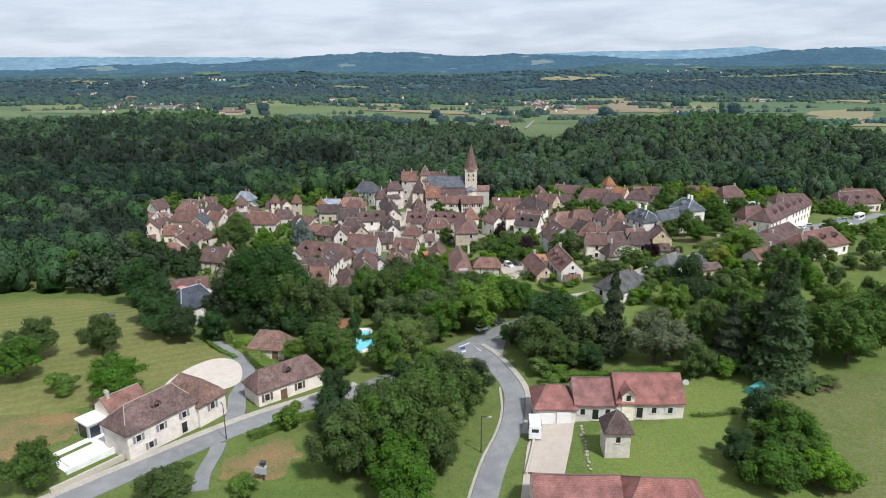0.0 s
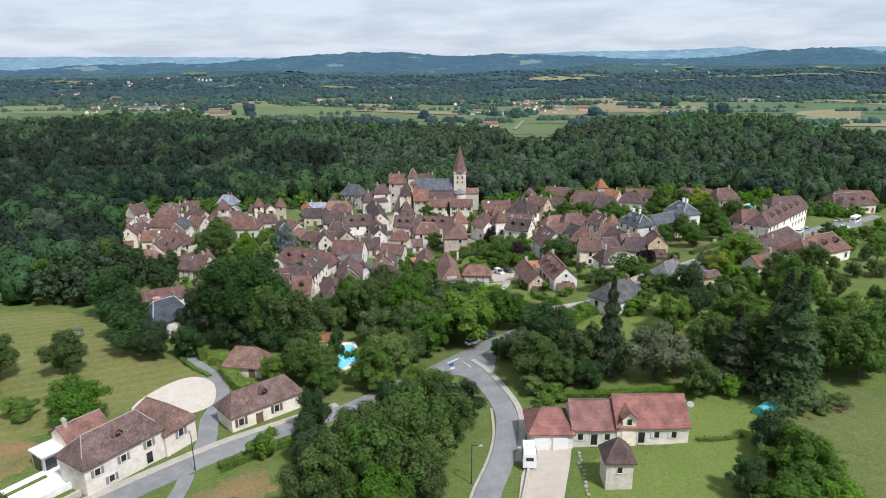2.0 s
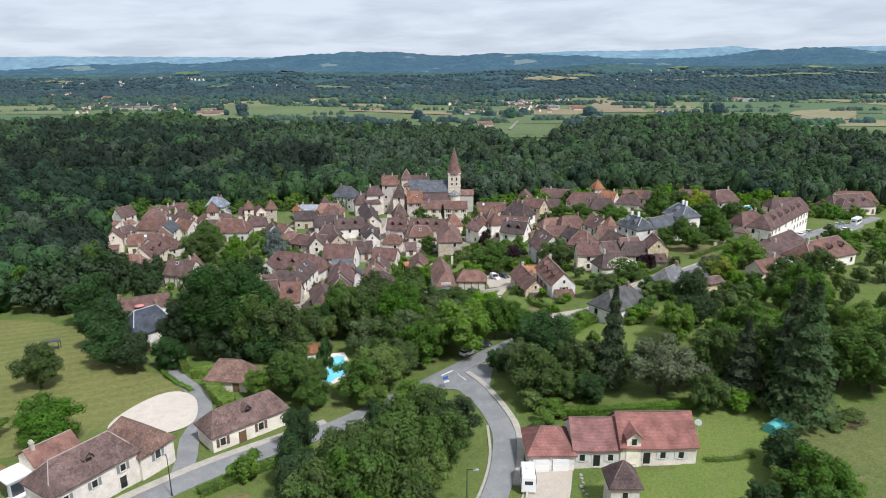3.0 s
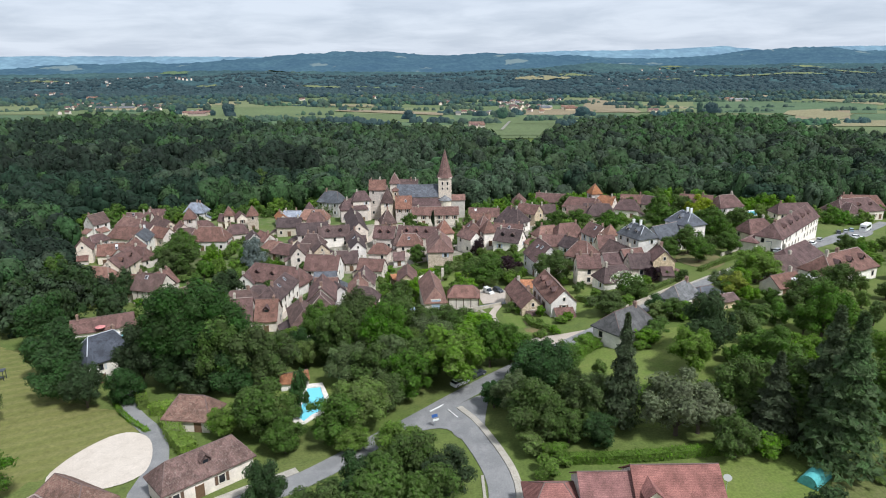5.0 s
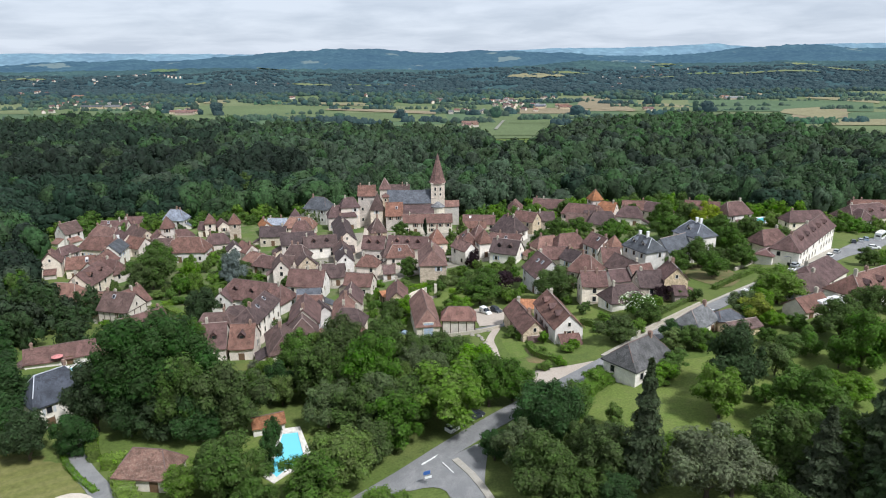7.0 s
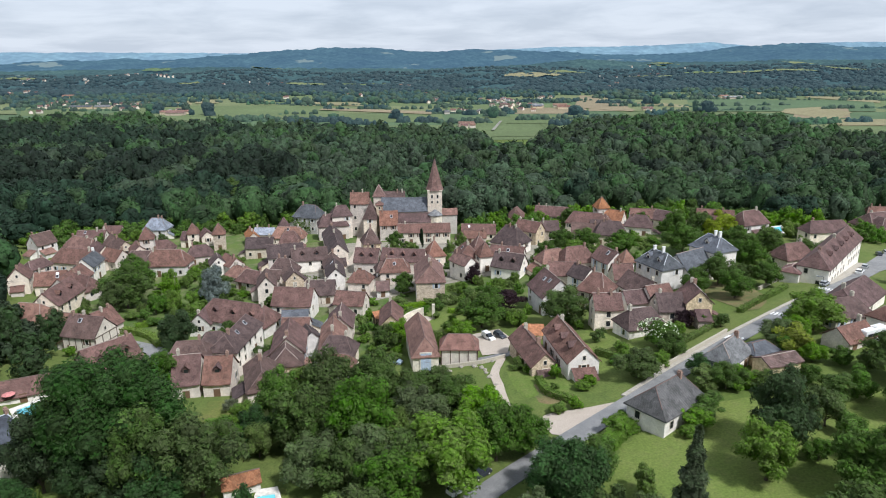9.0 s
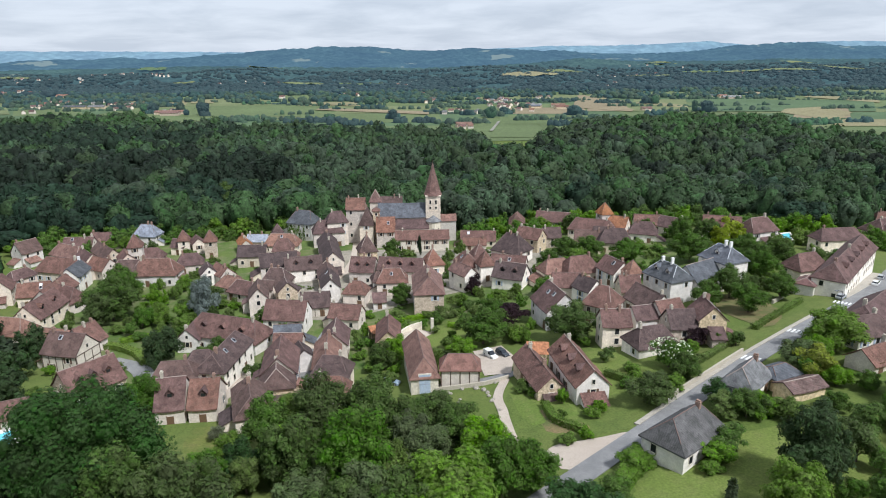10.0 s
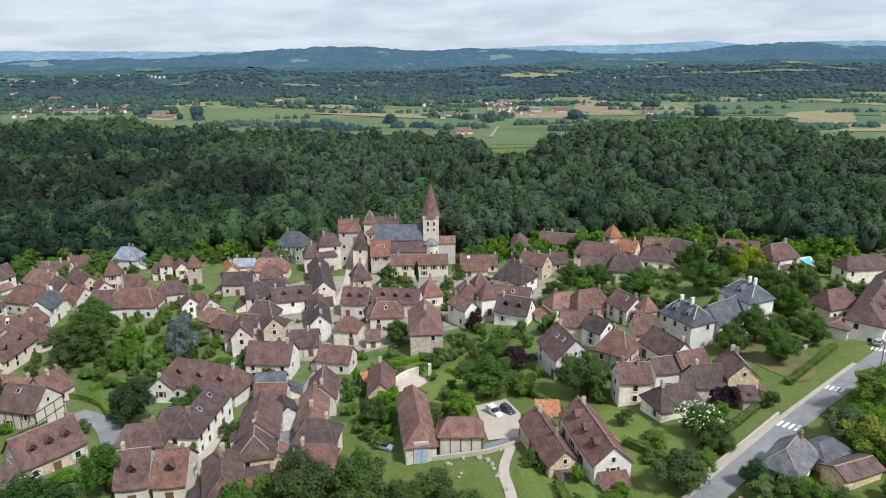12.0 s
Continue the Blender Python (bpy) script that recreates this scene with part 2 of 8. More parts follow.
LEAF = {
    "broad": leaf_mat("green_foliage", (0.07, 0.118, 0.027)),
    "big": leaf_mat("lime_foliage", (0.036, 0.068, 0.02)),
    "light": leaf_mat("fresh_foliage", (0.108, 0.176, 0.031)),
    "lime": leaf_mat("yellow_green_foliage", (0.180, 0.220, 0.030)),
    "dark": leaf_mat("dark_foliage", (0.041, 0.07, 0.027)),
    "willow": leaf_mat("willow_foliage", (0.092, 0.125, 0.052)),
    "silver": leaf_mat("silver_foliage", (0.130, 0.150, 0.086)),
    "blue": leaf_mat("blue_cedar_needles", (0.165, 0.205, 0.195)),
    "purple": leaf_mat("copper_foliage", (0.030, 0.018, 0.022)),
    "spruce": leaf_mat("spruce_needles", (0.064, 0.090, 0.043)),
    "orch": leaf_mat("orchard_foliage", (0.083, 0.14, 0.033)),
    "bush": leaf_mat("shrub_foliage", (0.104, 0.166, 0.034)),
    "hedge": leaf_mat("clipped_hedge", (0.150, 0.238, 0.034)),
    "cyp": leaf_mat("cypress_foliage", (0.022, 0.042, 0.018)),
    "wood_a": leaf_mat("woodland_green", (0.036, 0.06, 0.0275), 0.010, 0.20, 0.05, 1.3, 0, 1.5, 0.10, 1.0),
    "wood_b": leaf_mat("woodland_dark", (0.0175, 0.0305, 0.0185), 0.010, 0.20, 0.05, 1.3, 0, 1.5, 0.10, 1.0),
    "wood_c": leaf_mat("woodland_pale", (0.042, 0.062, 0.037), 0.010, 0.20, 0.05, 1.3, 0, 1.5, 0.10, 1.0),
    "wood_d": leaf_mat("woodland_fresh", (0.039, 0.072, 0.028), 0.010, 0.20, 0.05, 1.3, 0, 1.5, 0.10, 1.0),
    # far trees: haze painted in through bluish base colours and glow
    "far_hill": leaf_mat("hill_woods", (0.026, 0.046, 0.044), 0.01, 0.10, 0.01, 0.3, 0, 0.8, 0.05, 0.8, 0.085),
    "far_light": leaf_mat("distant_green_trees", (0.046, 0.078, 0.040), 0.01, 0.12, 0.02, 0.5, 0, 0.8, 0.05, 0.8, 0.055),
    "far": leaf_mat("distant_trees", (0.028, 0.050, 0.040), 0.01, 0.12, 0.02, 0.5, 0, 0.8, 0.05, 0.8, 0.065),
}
LEAF["poplar"], LEAF["flower"] = LEAF["dark"], LEAF["broad"]
M_BARK = plain("bark", (0.095, 0.075, 0.058), 0.95, 0, 4)
M_BLOSSOM = plain("white_blossom", (0.50, 0.54, 0.38))

# ---------------------------------------------------------------- the lie of the land
PROFILE_Y = (-600, 40, 110, 150, 180, 220, 300, 370, 9000)
PROFILE_Z = (6, 6, 5, 3, 0, -4, -7, -9.9, -9.9)
SWELLS = {
    100: (-0.2, -0.7, -0.5, 0.7, 0.0, 0.2),
    145: (0.3, -0.5, -1.5, 2.3, 3.3, 2.6),
    190: (-0.9, -0.3, -0.7, 0.3, 2.2, 4.2),
    235: (-1.0, -2.1, -1.7, 1.5, 1.7, 2.1),
    280: (-2.6, 1.1, 0.6, 0.1, 2.1, 4.0),
}


def land(x, y):
    """Height of the ground: a slope down to the river plain, with low swells."""
    x, y = np.asarray(x, float), np.asarray(y, float)
    z = sum(np.interp(y + d, PROFILE_Y, PROFILE_Z) for d in (-20, -10, 0, 10, 20)) / 5
    for cy, row in SWELLS.items():
        for cx, k in zip((-90, -45, 0, 45, 90, 135), row):
            z = z + k * np.exp(-((x - cx) ** 2 + (y - cy) ** 2) / 2312.0)
    return z


def gz(x, y):
    return float(land(x, y))


# ---------------------------------------------------------------- mesh helpers
def mesh_ob(name, verts, faces, mats, parent=None, label="", slots=None, smooth=False):
    me = bpy.data.meshes.new(name)
    me.from_pydata([tuple(v) for v in verts], [], [tuple(f) for f in faces])
    for m in mats if isinstance(mats, (list, tuple)) else [mats]:
        me.materials.append(m)
    if slots is not None:
        me.polygons.foreach_set("material_index", slots)
    if smooth:
        me.polygons.foreach_set("use_smooth", [True] * len(me.polygons))
    me.update()
    ob = new(name, me)
    if parent is not None:
        ob.parent = parent
    if label:
        tagged(ob, label)
    return ob


def share(name, me, parent, m=None, label=""):
    ob = new(name, me)
    ob.parent = parent
    if m is not None:
        ob.matrix_local = m
    if label:
        tagged(ob, label)
    return ob


def boxes(*bs):
    """Verts and faces of several boxes (x0, y0, z0, x1, y1, z1)."""
    v, f = [], []
    for x0, y0, z0, x1, y1, z1 in bs:
        k = len(v)
        v += [(x0, y0, z0), (x1, y0, z0), (x1, y1, z0), (x0, y1, z0), (x0, y0, z1), (x1, y0, z1), (x1, y1, z1), (x0, y1, z1)]
        f += [(k, k + 3, k + 2, k + 1), (k + 4, k + 5, k + 6, k + 7), (k, k + 1, k + 5, k + 4), (k + 1, k + 2, k + 6, k + 5), (k + 2, k + 3, k + 7, k + 6), (k + 3, k, k + 4, k + 7)]
    return v, f


def box_ob(name, mats, parent, *bs, label=""):
    v, f = boxes(*bs)
    return mesh_ob(name, v, f, mats, parent, label)


def box_mesh(name, mat, *bs):
    v, f = boxes(*bs)
    me = bpy.data.meshes.new(name)
    me.from_pydata(v, [], f)
    me.materials.append(mat)
    return me


def tube(rings, n=8, cap=True):
    """Verts and faces of a round body through rings (x, y, z, radius)."""
    v, f = [], []
    for x, y, z, r in rings:
        v += [(x + r * math.cos(2 * math.pi * i / n), y + r * math.sin(2 * math.pi * i / n), z) for i in range(n)]
    for k in range(len(rings) - 1):
        f += [(k * n + i, k * n + (i + 1) % n, (k + 1) * n + (i + 1) % n, (k + 1) * n + i) for i in range(n)]
    if cap:
        f += [tuple(range(n))[::-1], tuple(range((len(rings) - 1) * n, len(rings) * n))]
    return v, f


def root(name, x, y, z, yaw, label, category, group=""):
    e = new(name)
    e.empty_display_size = 0.5
    e.matrix_world = pose(x, y, z, 0, 0, yaw)
    return tagged(e, label, category, group)


# ---------------------------------------------------------------- ground
def ground_sheet():
    near_x = np.arange(-200, 201, 4.0)
    xs = np.concatenate([-np.geomspace(4800, 215, 26), near_x, np.geomspace(215, 4800, 26)])
    ys = np.concatenate([-np.geomspace(1500, 30, 10), np.arange(-20, 381, 4.0), np.geomspace(400, 4800, 40)])
    X, Y = np.meshgrid(xs, ys)
    Z = land(X, Y)
    nx, ny = len(xs), len(ys)
    v = np.stack([X, Y, Z], -1).reshape(-1, 3)
    f = [(j * nx + i, j * nx + i + 1, (j + 1) * nx + i + 1, (j + 1) * nx + i) for j in range(ny - 1) for i in range(nx - 1)]
    ob = mesh_ob("ground", v, f, M_GRASS, smooth=True)
    return tagged(ob, "rough green grass ground sloping down to a river plain", "ground", kind="structure")


ground_sheet()


def inside(px, py, poly):
    """Which points lie in a polygon."""
    px, py = np.asarray(px), np.asarray(py)
    hit = np.zeros(px.shape, bool)
    n = len(poly)
    for i in range(n):
        (x0, y0), (x1, y1) = poly[i], poly[(i + 1) % n]
        if y0 == y1:
            continue
        cross = (y0 > py) != (y1 > py)
        hit ^= cross & (px < (x1 - x0) * (py - y0) / (y1 - y0) + x0)
    return hit


def rounded(poly, times=2):
    """Cuts the corners of a closed outline."""
    for _ in range(times):
        out = []
        for (a, b), (c, d) in zip(poly, poly[1:] + poly[:1]):
            out += [(a * 0.75 + c * 0.25, b * 0.75 + d * 0.25), (a * 0.25 + c * 0.75, b * 0.25 + d * 0.75)]
        poly = out
    return poly


def patch(name, poly, mat, label, category="ground", lift=0.10, soft=2, step=2.5):
    """A piece of ground cover, draped on the land."""
    if soft > 1 and category in ("ground", "meadow", "lawn", "verge", "yard"):
        # ragged rims, as grass has
        ring = rounded(poly, 3)
        poly = [(x + 1.1 * noise.noise(Vector((x / 2.5, y / 2.5, 7))), y + 1.1 * noise.noise(Vector((x / 2.5, y / 2.5, 17)))) for x, y in ring]
    elif soft:
        poly = rounded(poly, soft)
    bm = bmesh.new()
    bm.faces.new([bm.verts.new((x, y, 0)) for x, y in poly])
    for axis in (0, 1):
        lo, hi = min(p[axis] for p in poly), max(p[axis] for p in poly)
        n = Vector((1, 0, 0)) if axis == 0 else Vector((0, 1, 0))
        c = lo + step
        while c < hi:
            bmesh.ops.bisect_plane(bm, geom=bm.verts[:] + bm.edges[:] + bm.faces[:], plane_co=n * c, plane_no=n)
            c += step
    bmesh.ops.triangulate(bm, faces=bm.faces[:])
    dip = soft > 1 and category in ("ground", "meadow", "lawn", "verge", "yard")
    for v in bm.verts:
        # grass covers run out into the ground at their rims
        v.co.z = gz(v.co.x, v.co.y) + (-0.08 if dip and v.is_boundary else lift)
    bmesh.ops.recalc_face_normals(bm, faces=bm.faces[:])
    if sum(f.normal.z for f in bm.faces) < 0:
        bmesh.ops.reverse_faces(bm, faces=bm.faces[:])
    me = bpy.data.meshes.new(name)
    bm.to_mesh(me)
    bm.free()
    me.materials.append(mat)
    return tagged(new(name, me), label, category, kind="structure")


ROADS = []


def spline(pts, step=2.0):
    out = []
    P = [Vector(p) for p in pts]
    P = [P[0] * 2 - P[1]] + P + [P[-1] * 2 - P[-2]]
    for i in range(1, len(P) - 2):
        a, b, c, d = P[i - 1 : i + 3]
        n = max(2, int((c - b).length / step))
        for k in range(n):
            t = k / n
            out.append(0.5 * ((2 * b) + (c - a) * t + (2 * a - 5 * b + 4 * c - d) * t * t + (3 * b - a - 3 * c + d) * t**3))
    out.append(P[-2])
    return out


def ribbon(name, pts, width, mat, label, category="road", lift=0.14, off=0.0, keep=True, height=0.0):
    """A road, verge or wall along a line; with a height it is a standing body."""
    line = spline(pts)
    if keep:
        ROADS.append((line, width))
    v, f = [], []
    cols = [off - width / 2, off - width / 6, off + width / 6, off + width / 2]
    for i, p in enumerate(line):
        d = (line[min(i + 1, len(line) - 1)] - line[max(i - 1, 0)]).normalized()
        nrm = Vector((d.y, -d.x))
        row = [p + nrm * c for c in cols]
        v += [(q.x, q.y, gz(q.x, q.y) + lift + height) for q in row]
    n = len(cols)
    for i in range(len(line) - 1):
        f += [(i * n + k, i * n + k + 1, (i + 1) * n + k + 1, (i + 1) * n + k) for k in range(n - 1)]
    top = len(v)
    v += [(x, y, z - height - lift - 0.3) for x, y, z in v[:top]]
    m = len(line)
    for i in range(m - 1):
        f += [(i * n, (i + 1) * n, top + (i + 1) * n, top + i * n), ((i + 1) * n + n - 1, i * n + n - 1, top + i * n + n - 1, top + (i + 1) * n + n - 1)]
    f += [tuple(range(n - 1, -1, -1)) + tuple(range(top, top + n)), tuple(range((m - 1) * n, m * n)) + tuple(range(top + m * n - 1, top + (m - 1) * n - 1, -1))]
    ob = mesh_ob(name, v, f, mat)
    return tagged(ob, label, category, kind="structure")


MAIN = [(-52, 71), (-40.2, 83.8), (-29.3, 94.9), (-19.9, 101.9), (-11.5, 107.2), (-2.2, 115.6), (4.2, 121), (11.4, 127.4), (20.4, 134.5), (31.2, 141.7), (43.5, 149.9), (52.9, 156.6), (61.9, 162.8), (72.2, 170.1), (83.9, 178), (98.1, 187.6), (117.9, 201.6), (137.5, 218.1), (166.8, 245.1), (200, 275)]
SIDE = [(9.5, 123), (12.2, 116.5), (15.0, 104.1), (14.4, 95.9), (12.7, 89.0), (10.1, 82.4), (8.4, 77), (6.5, 70), (3, 58), (-2, 40)]
ribbon("road", MAIN, 3.9, M_ASPHALT, "worn grey asphalt village road curving past houses")
ribbon("road", SIDE, 3.5, M_ASPHALT, "grey asphalt lane joining the main road", lift=0.13)
patch("road", [(2.5, 117.2), (9.2, 118.4), (10.6, 113.5), (14.9, 113.5), (15.0, 118.5), (17.6, 129.0), (10, 124)], M_ASPHALT, "asphalt mouth of a lane at a junction", "road", 0.125)
ribbon("pavement", MAIN[:5], 1.5, M_KERB, "pale stony verge beside the road", "pavement", 0.17, -2.75, False)
ribbon("pavement", MAIN[10:16], 0.9, M_KERB, "pale concrete pavement along the street", "pavement", 0.26, -2.2, False)
ribbon("pavement", SIDE[0:5], 1.0, M_KERB, "pale kerb strip along the lane", "pavement", 0.25, -2.3, False)
ribbon("verge", SIDE[2:9], 0.4, M_KERB, "pale gravel edge of the lane", "verge", 0.15, 2.05, False)
ribbon("driveway", [(-31.4, 94), (-32.3, 100.7), (-33.6, 106), (-33.5, 111.5), (-34.8, 117), (-37.9, 122.9), (-42.2, 127.9), (-46.0, 133.2), (-48.2, 140)], 3.0, M_ASPHALT, "narrow grey driveway curving past a gravel circle", "driveway", 0.15)
ribbon("lane", [(-60, 209), (-52.7, 204), (-48.1, 197.3), (-44.4, 189), (-45.2, 186)], 4.4, M_ASPHALT, "grey curved village lane", "lane")
ribbon("lane", [(-8.9, 238), (-10.4, 226.7), (-12.8, 211.6), (-13.6, 195.2), (-13.4, 182.8), (-15.8, 179.4), (-22, 179.4)], 3.0, M_ASPHALT, "narrow paved street between old houses", "lane")
ribbon("lane", [(-13, 262), (-7.6, 276), (-6.6, 299), (-7.9, 319)], 3.2, M_GRAVEL, "pale paved lane climbing to the church", "lane")
ribbon("lane", [(12, 178.6), (22, 178.2), (30, 180)], 2.6, M_ASPHALT, "grey access lane beside a car park", "lane")
ribbon("path", [(26.3, 177.3), (23.6, 170), (23.4, 163.7), (23.1, 158), (23.6, 151), (28, 147)], 1.7, M_GRAVEL, "pale gravel footpath through grass", "path")
patch("gravel_circle", [(-48.5, 110.5), (-46.5, 118), (-42.5, 123.5), (-37.5, 121.6), (-34.7, 114.5), (-34.6, 109.5), (-40, 106.4), (-46.3, 108)], M_GRAVEL_PALE, "round pale gravel turning place beside a meadow", "gravel", 0.16)
patch("car_park", [(22.6, 195.5), (29.0, 196.6), (30.4, 188.7), (28.0, 180.0), (22.8, 180.5)], M_GRAVEL, "pale gravel car park", "car park", 0.16, 0)
patch("gravel_yard", [(27, 148.6), (29.5, 150.0), (34.9, 149.6), (41.1, 150.2), (40.4, 148.6), (34.4, 144.8), (28.4, 141.5)], M_GRAVEL, "pale gravel yard beside the road", "gravel", 0.12, 1)
patch("courtyard", [(92, 214), (92.8, 203.3), (90.9, 191), (82.4, 182.6), (80.5, 190), (79.5, 203)], M_DRY, "dusty school yard with thin grass", "yard", 0.12, 1)
patch("meadow", [(-112, 166), (-87.2, 166.5), (-71.8, 158.4), (-60.0, 136.5), (-47.8, 133), (-37, 123), (-45, 117), (-48.5, 108.5), (-54.5, 102.4), (-66, 97), (-100, 100), (-125, 130)], M_MEADOW, "mown meadow with pale mowing stripes", "meadow", 0.08)
patch("bare_earth", [(-74, 99), (-58.5, 102.5), (-53.8, 94.5), (-58.9, 86), (-62, 78), (-80, 80)], M_EARTH, "bare earth and dry grass strip", "ground", 0.08)
patch("drive_yard", [(17.6, 91.4), (23.2, 91.0), (22, 87), (18.3, 76), (16, 66), (10.6, 66), (13.0, 77), (14.8, 85)], M_GRAVEL, "pale concrete forecourt before a garage", "driveway", 0.16, 0)
patch("lawn", [(41, 101), (55, 104), (56, 96), (50, 86), (50, 60), (20, 58), (22.8, 77.5), (23.4, 89), (40.5, 89)], M_LAWN, "neat green lawn round a house", "lawn", 0.08, 1)
M_WEEDS = ground_mat("weedy_grass", (0.092, 0.118, 0.034), (0.118, 0.132, 0.044), (0.150, 0.146, 0.066), 0.10, 0.7, 3.0)
patch("rough_grass", [(57, 99), (78, 103), (96, 96), (96, 60), (51, 56), (50.5, 74), (53, 86)], M_WEEDS, "rough weedy paddock grass", "grass", 0.10)
patch("lawn", [(92, 140), (66, 147), (50.3, 146), (35, 138.0), (26, 125), (29, 111), (50, 110), (75, 120)], M_LAWN, "green orchard lawn on a slope", "lawn", 0.08)
patch("dry_bank", [(-31.1, 86.1), (-22.5, 92), (-18.5, 89), (-18.4, 78), (-30.0, 78)], M_EARTH, "dry grassy bank beside the road", "verge", 0.08)
patch("lawn", [(-34, 134), (-20, 141), (-9, 139), (-6, 128), (-16, 119), (-30, 124)], M_LAWN, "garden lawn round a swimming pool", "lawn", 0.08)
patch("lawn", [(40, 160), (55, 166), (62, 176), (56, 190), (44, 188), (36, 172)], M_LAWN, "green garden lawn below old houses", "lawn", 0.08)
patch("lawn", [(4, 206), (14, 220), (34, 214), (38, 200), (22, 198), (12, 200)], M_LAWN, "green garden lawn between village houses", "lawn", 0.08)
patch("lawn", [(24, 176), (38, 164), (34, 154), (25, 156)], M_LAWN, "rough green garden plot", "lawn", 0.08)
patch("bare_earth", [(26.6, 163.4), (31.2, 163.7), (34.6, 156), (36.5, 151.4), (28.5, 152.2)], M_DRY, "dry worn grass on a garden plot", "ground", 0.11)
patch("yard", [(-29.8, 182.0), (-30.0, 189.2), (-29.6, 198.8), (-28.9, 205.4), (-26.4, 202), (-26.4, 190.9), (-27.0, 181.0)], M_GRAVEL, "pale gravel lane beside a long house", "lane", 0.12, 1)
patch("yard", [(-18.8, 176.2), (-18.7, 181.2), (-15.2, 181.6), (-11.6, 179.3), (-12.6, 174.6)], M_GRAVEL, "pale gravel yard at the end of a street", "gravel", 0.13, 1)
patch("pavement", [(110.2, 199.2), (124, 212.2), (137.2, 224.8), (141.5, 222.6), (127, 209.6), (118, 202.0), (112, 197.4)], M_KERB, "pale worn pavement before a long house", "pavement", 0.115, 0)
patch("village_square", [(-36, 248), (-22, 232), (-6, 230), (22, 242), (54, 244), (66, 256), (58, 280), (22, 290), (-16, 296), (-34, 280)], M_LANES, "worn grey-beige lanes between the old houses", "pavement", 0.07)
M_PLOTS = ground_mat("garden_plots", (0.066, 0.116, 0.026), (0.112, 0.152, 0.042), (0.210, 0.180, 0.120), 0.12, 0.22, 4.0)
patch("garden_ground", [(-104, 246), (-92, 232), (-66, 206), (-66, 190), (-44, 172), (-14, 172), (-2, 180), (0, 214), (36, 226), (44, 206), (58, 198), (96, 236), (132, 262), (120, 300), (60, 318), (0, 326), (-60, 324), (-108, 314)], M_PLOTS, "patchy garden plots and yards among houses", "ground", 0.05)
patch("car_park", [(128, 210.6), (144.5, 229.9), (175.7, 256), (179, 253), (169, 241), (137, 213.6)], M_ASPHALT, "wide grey asphalt car park beside the street", "car park", 0.14, 1)
patch("meadow", [(-32, 170), (-27, 171), (-20, 166), (-18, 160), (-24, 156), (-31, 160)], ground_mat("tall_grass", (0.130, 0.148, 0.038), (0.100, 0.132, 0.034), (0.165, 0.155, 0.060), 0.2, 0.5, 3.0), "tall yellow-green grass clearing below the houses", "meadow", 0.1)
ribbon("driveway", [(-31.9, 89.5), (-31.6, 86.3), (-31.7, 81.6), (-30.8, 77.3)], 2.2, M_ASPHALT, "short grey track joining the road", "driveway", 0.16)

# ---------------------------------------------------------------- houses
FOOT = []  # footprints, so that plants keep off the houses

WIN = box_mesh("window_frame", M_FRAME, (-0.62, -0.05, -0.82, -0.46, 0.06, 0.82), (0.46, -0.05, -0.82, 0.62, 0.06, 0.82), (-0.46, -0.05, 0.66, 0.46, 0.06, 0.82), (-0.46, -0.09, -0.82, 0.46, 0.06, -0.66))
PANE = box_mesh("pane", M_GLASS, (-0.46, 0.005, -0.66, 0.46, 0.04, 0.66))
SHUT = [box_mesh("shutter", m, (-0.24, -0.035, -0.74, 0.24, 0.035, 0.74)) for m in M_SHUT]
DOOR = box_mesh("door", M_DOOR, (-0.5, -0.03, 0, 0.5, 0.05, 2.05), (-0.62, -0.05, 0, -0.5, 0.06, 2.17), (0.5, -0.05, 0, 0.62, 0.06, 2.17))
CHIM = box_mesh("chimney", M_BRICK, (-0.42, -0.3, -1.2, 0.42, 0.3, 1.0), (-0.5, -0.38, 1.0, 0.5, 0.38, 1.14), (-0.36, -0.24, 1.14, -0.06, 0.24, 1.42), (0.08, -0.24, 1.14, 0.38, 0.24, 1.42))
CHIM_S = box_mesh("chimney", M_STONE, (-0.42, -0.3, -1.2, 0.42, 0.3, 1.0), (-0.5, -0.38, 1.0, 0.5, 0.38, 1.14), (-0.36, -0.24, 1.14, -0.06, 0.24, 1.42), (0.08, -0.24, 1.14, 0.38, 0.24, 1.42))
CHIM_W = box_mesh("chimney", M_WHITEWOOD, (-0.45, -0.28, -1.2, 0.45, 0.28, 1.5), (-0.53, -0.36, 1.5, 0.53, 0.36, 1.66))
SKY_FRAME = box_mesh("skylight", M_ZINC, (-0.42, -0.55, -0.1, 0.42, 0.55, 0.09))
SKY_PANE = box_mesh("pane", M_GLASS, (-0.33, -0.45, 0.07, 0.33, 0.45, 0.11))
SKY_PALE = box_mesh("pane", M_WHITEWOOD, (-0.33, -0.45, 0.07, 0.33, 0.45, 0.11))
ROOF_WORD = {"weathered": "weathered grey-brown tile", "brown": "brown tile", "dark": "dark brown tile", "tan": "light brown tile", "orange": "orange tile", "red": "red tile", "pinkbrown": "pinkish brown tile", "slate": "grey slate", "slatelight": "pale grey slate", "slateblue": "blue-grey slate", "darkblue": "black slate", "metal": "grey sheet", "slategrey": "weathered grey slate"}
WALL_WORD = {"limewash": "limewashed", "cream": "cream rendered", "white": "white rendered", "pink": "pinkish rendered", "ochre": "ochre rendered", "stone": "rubble stone", "timber": "half-timbered", "ivy": "ivy-clad grey", "church": "stone", "palestone": "pale stone"}
TYPE_WORD = {"g": "gabled", "h": "hipped", "p": "pyramid"}


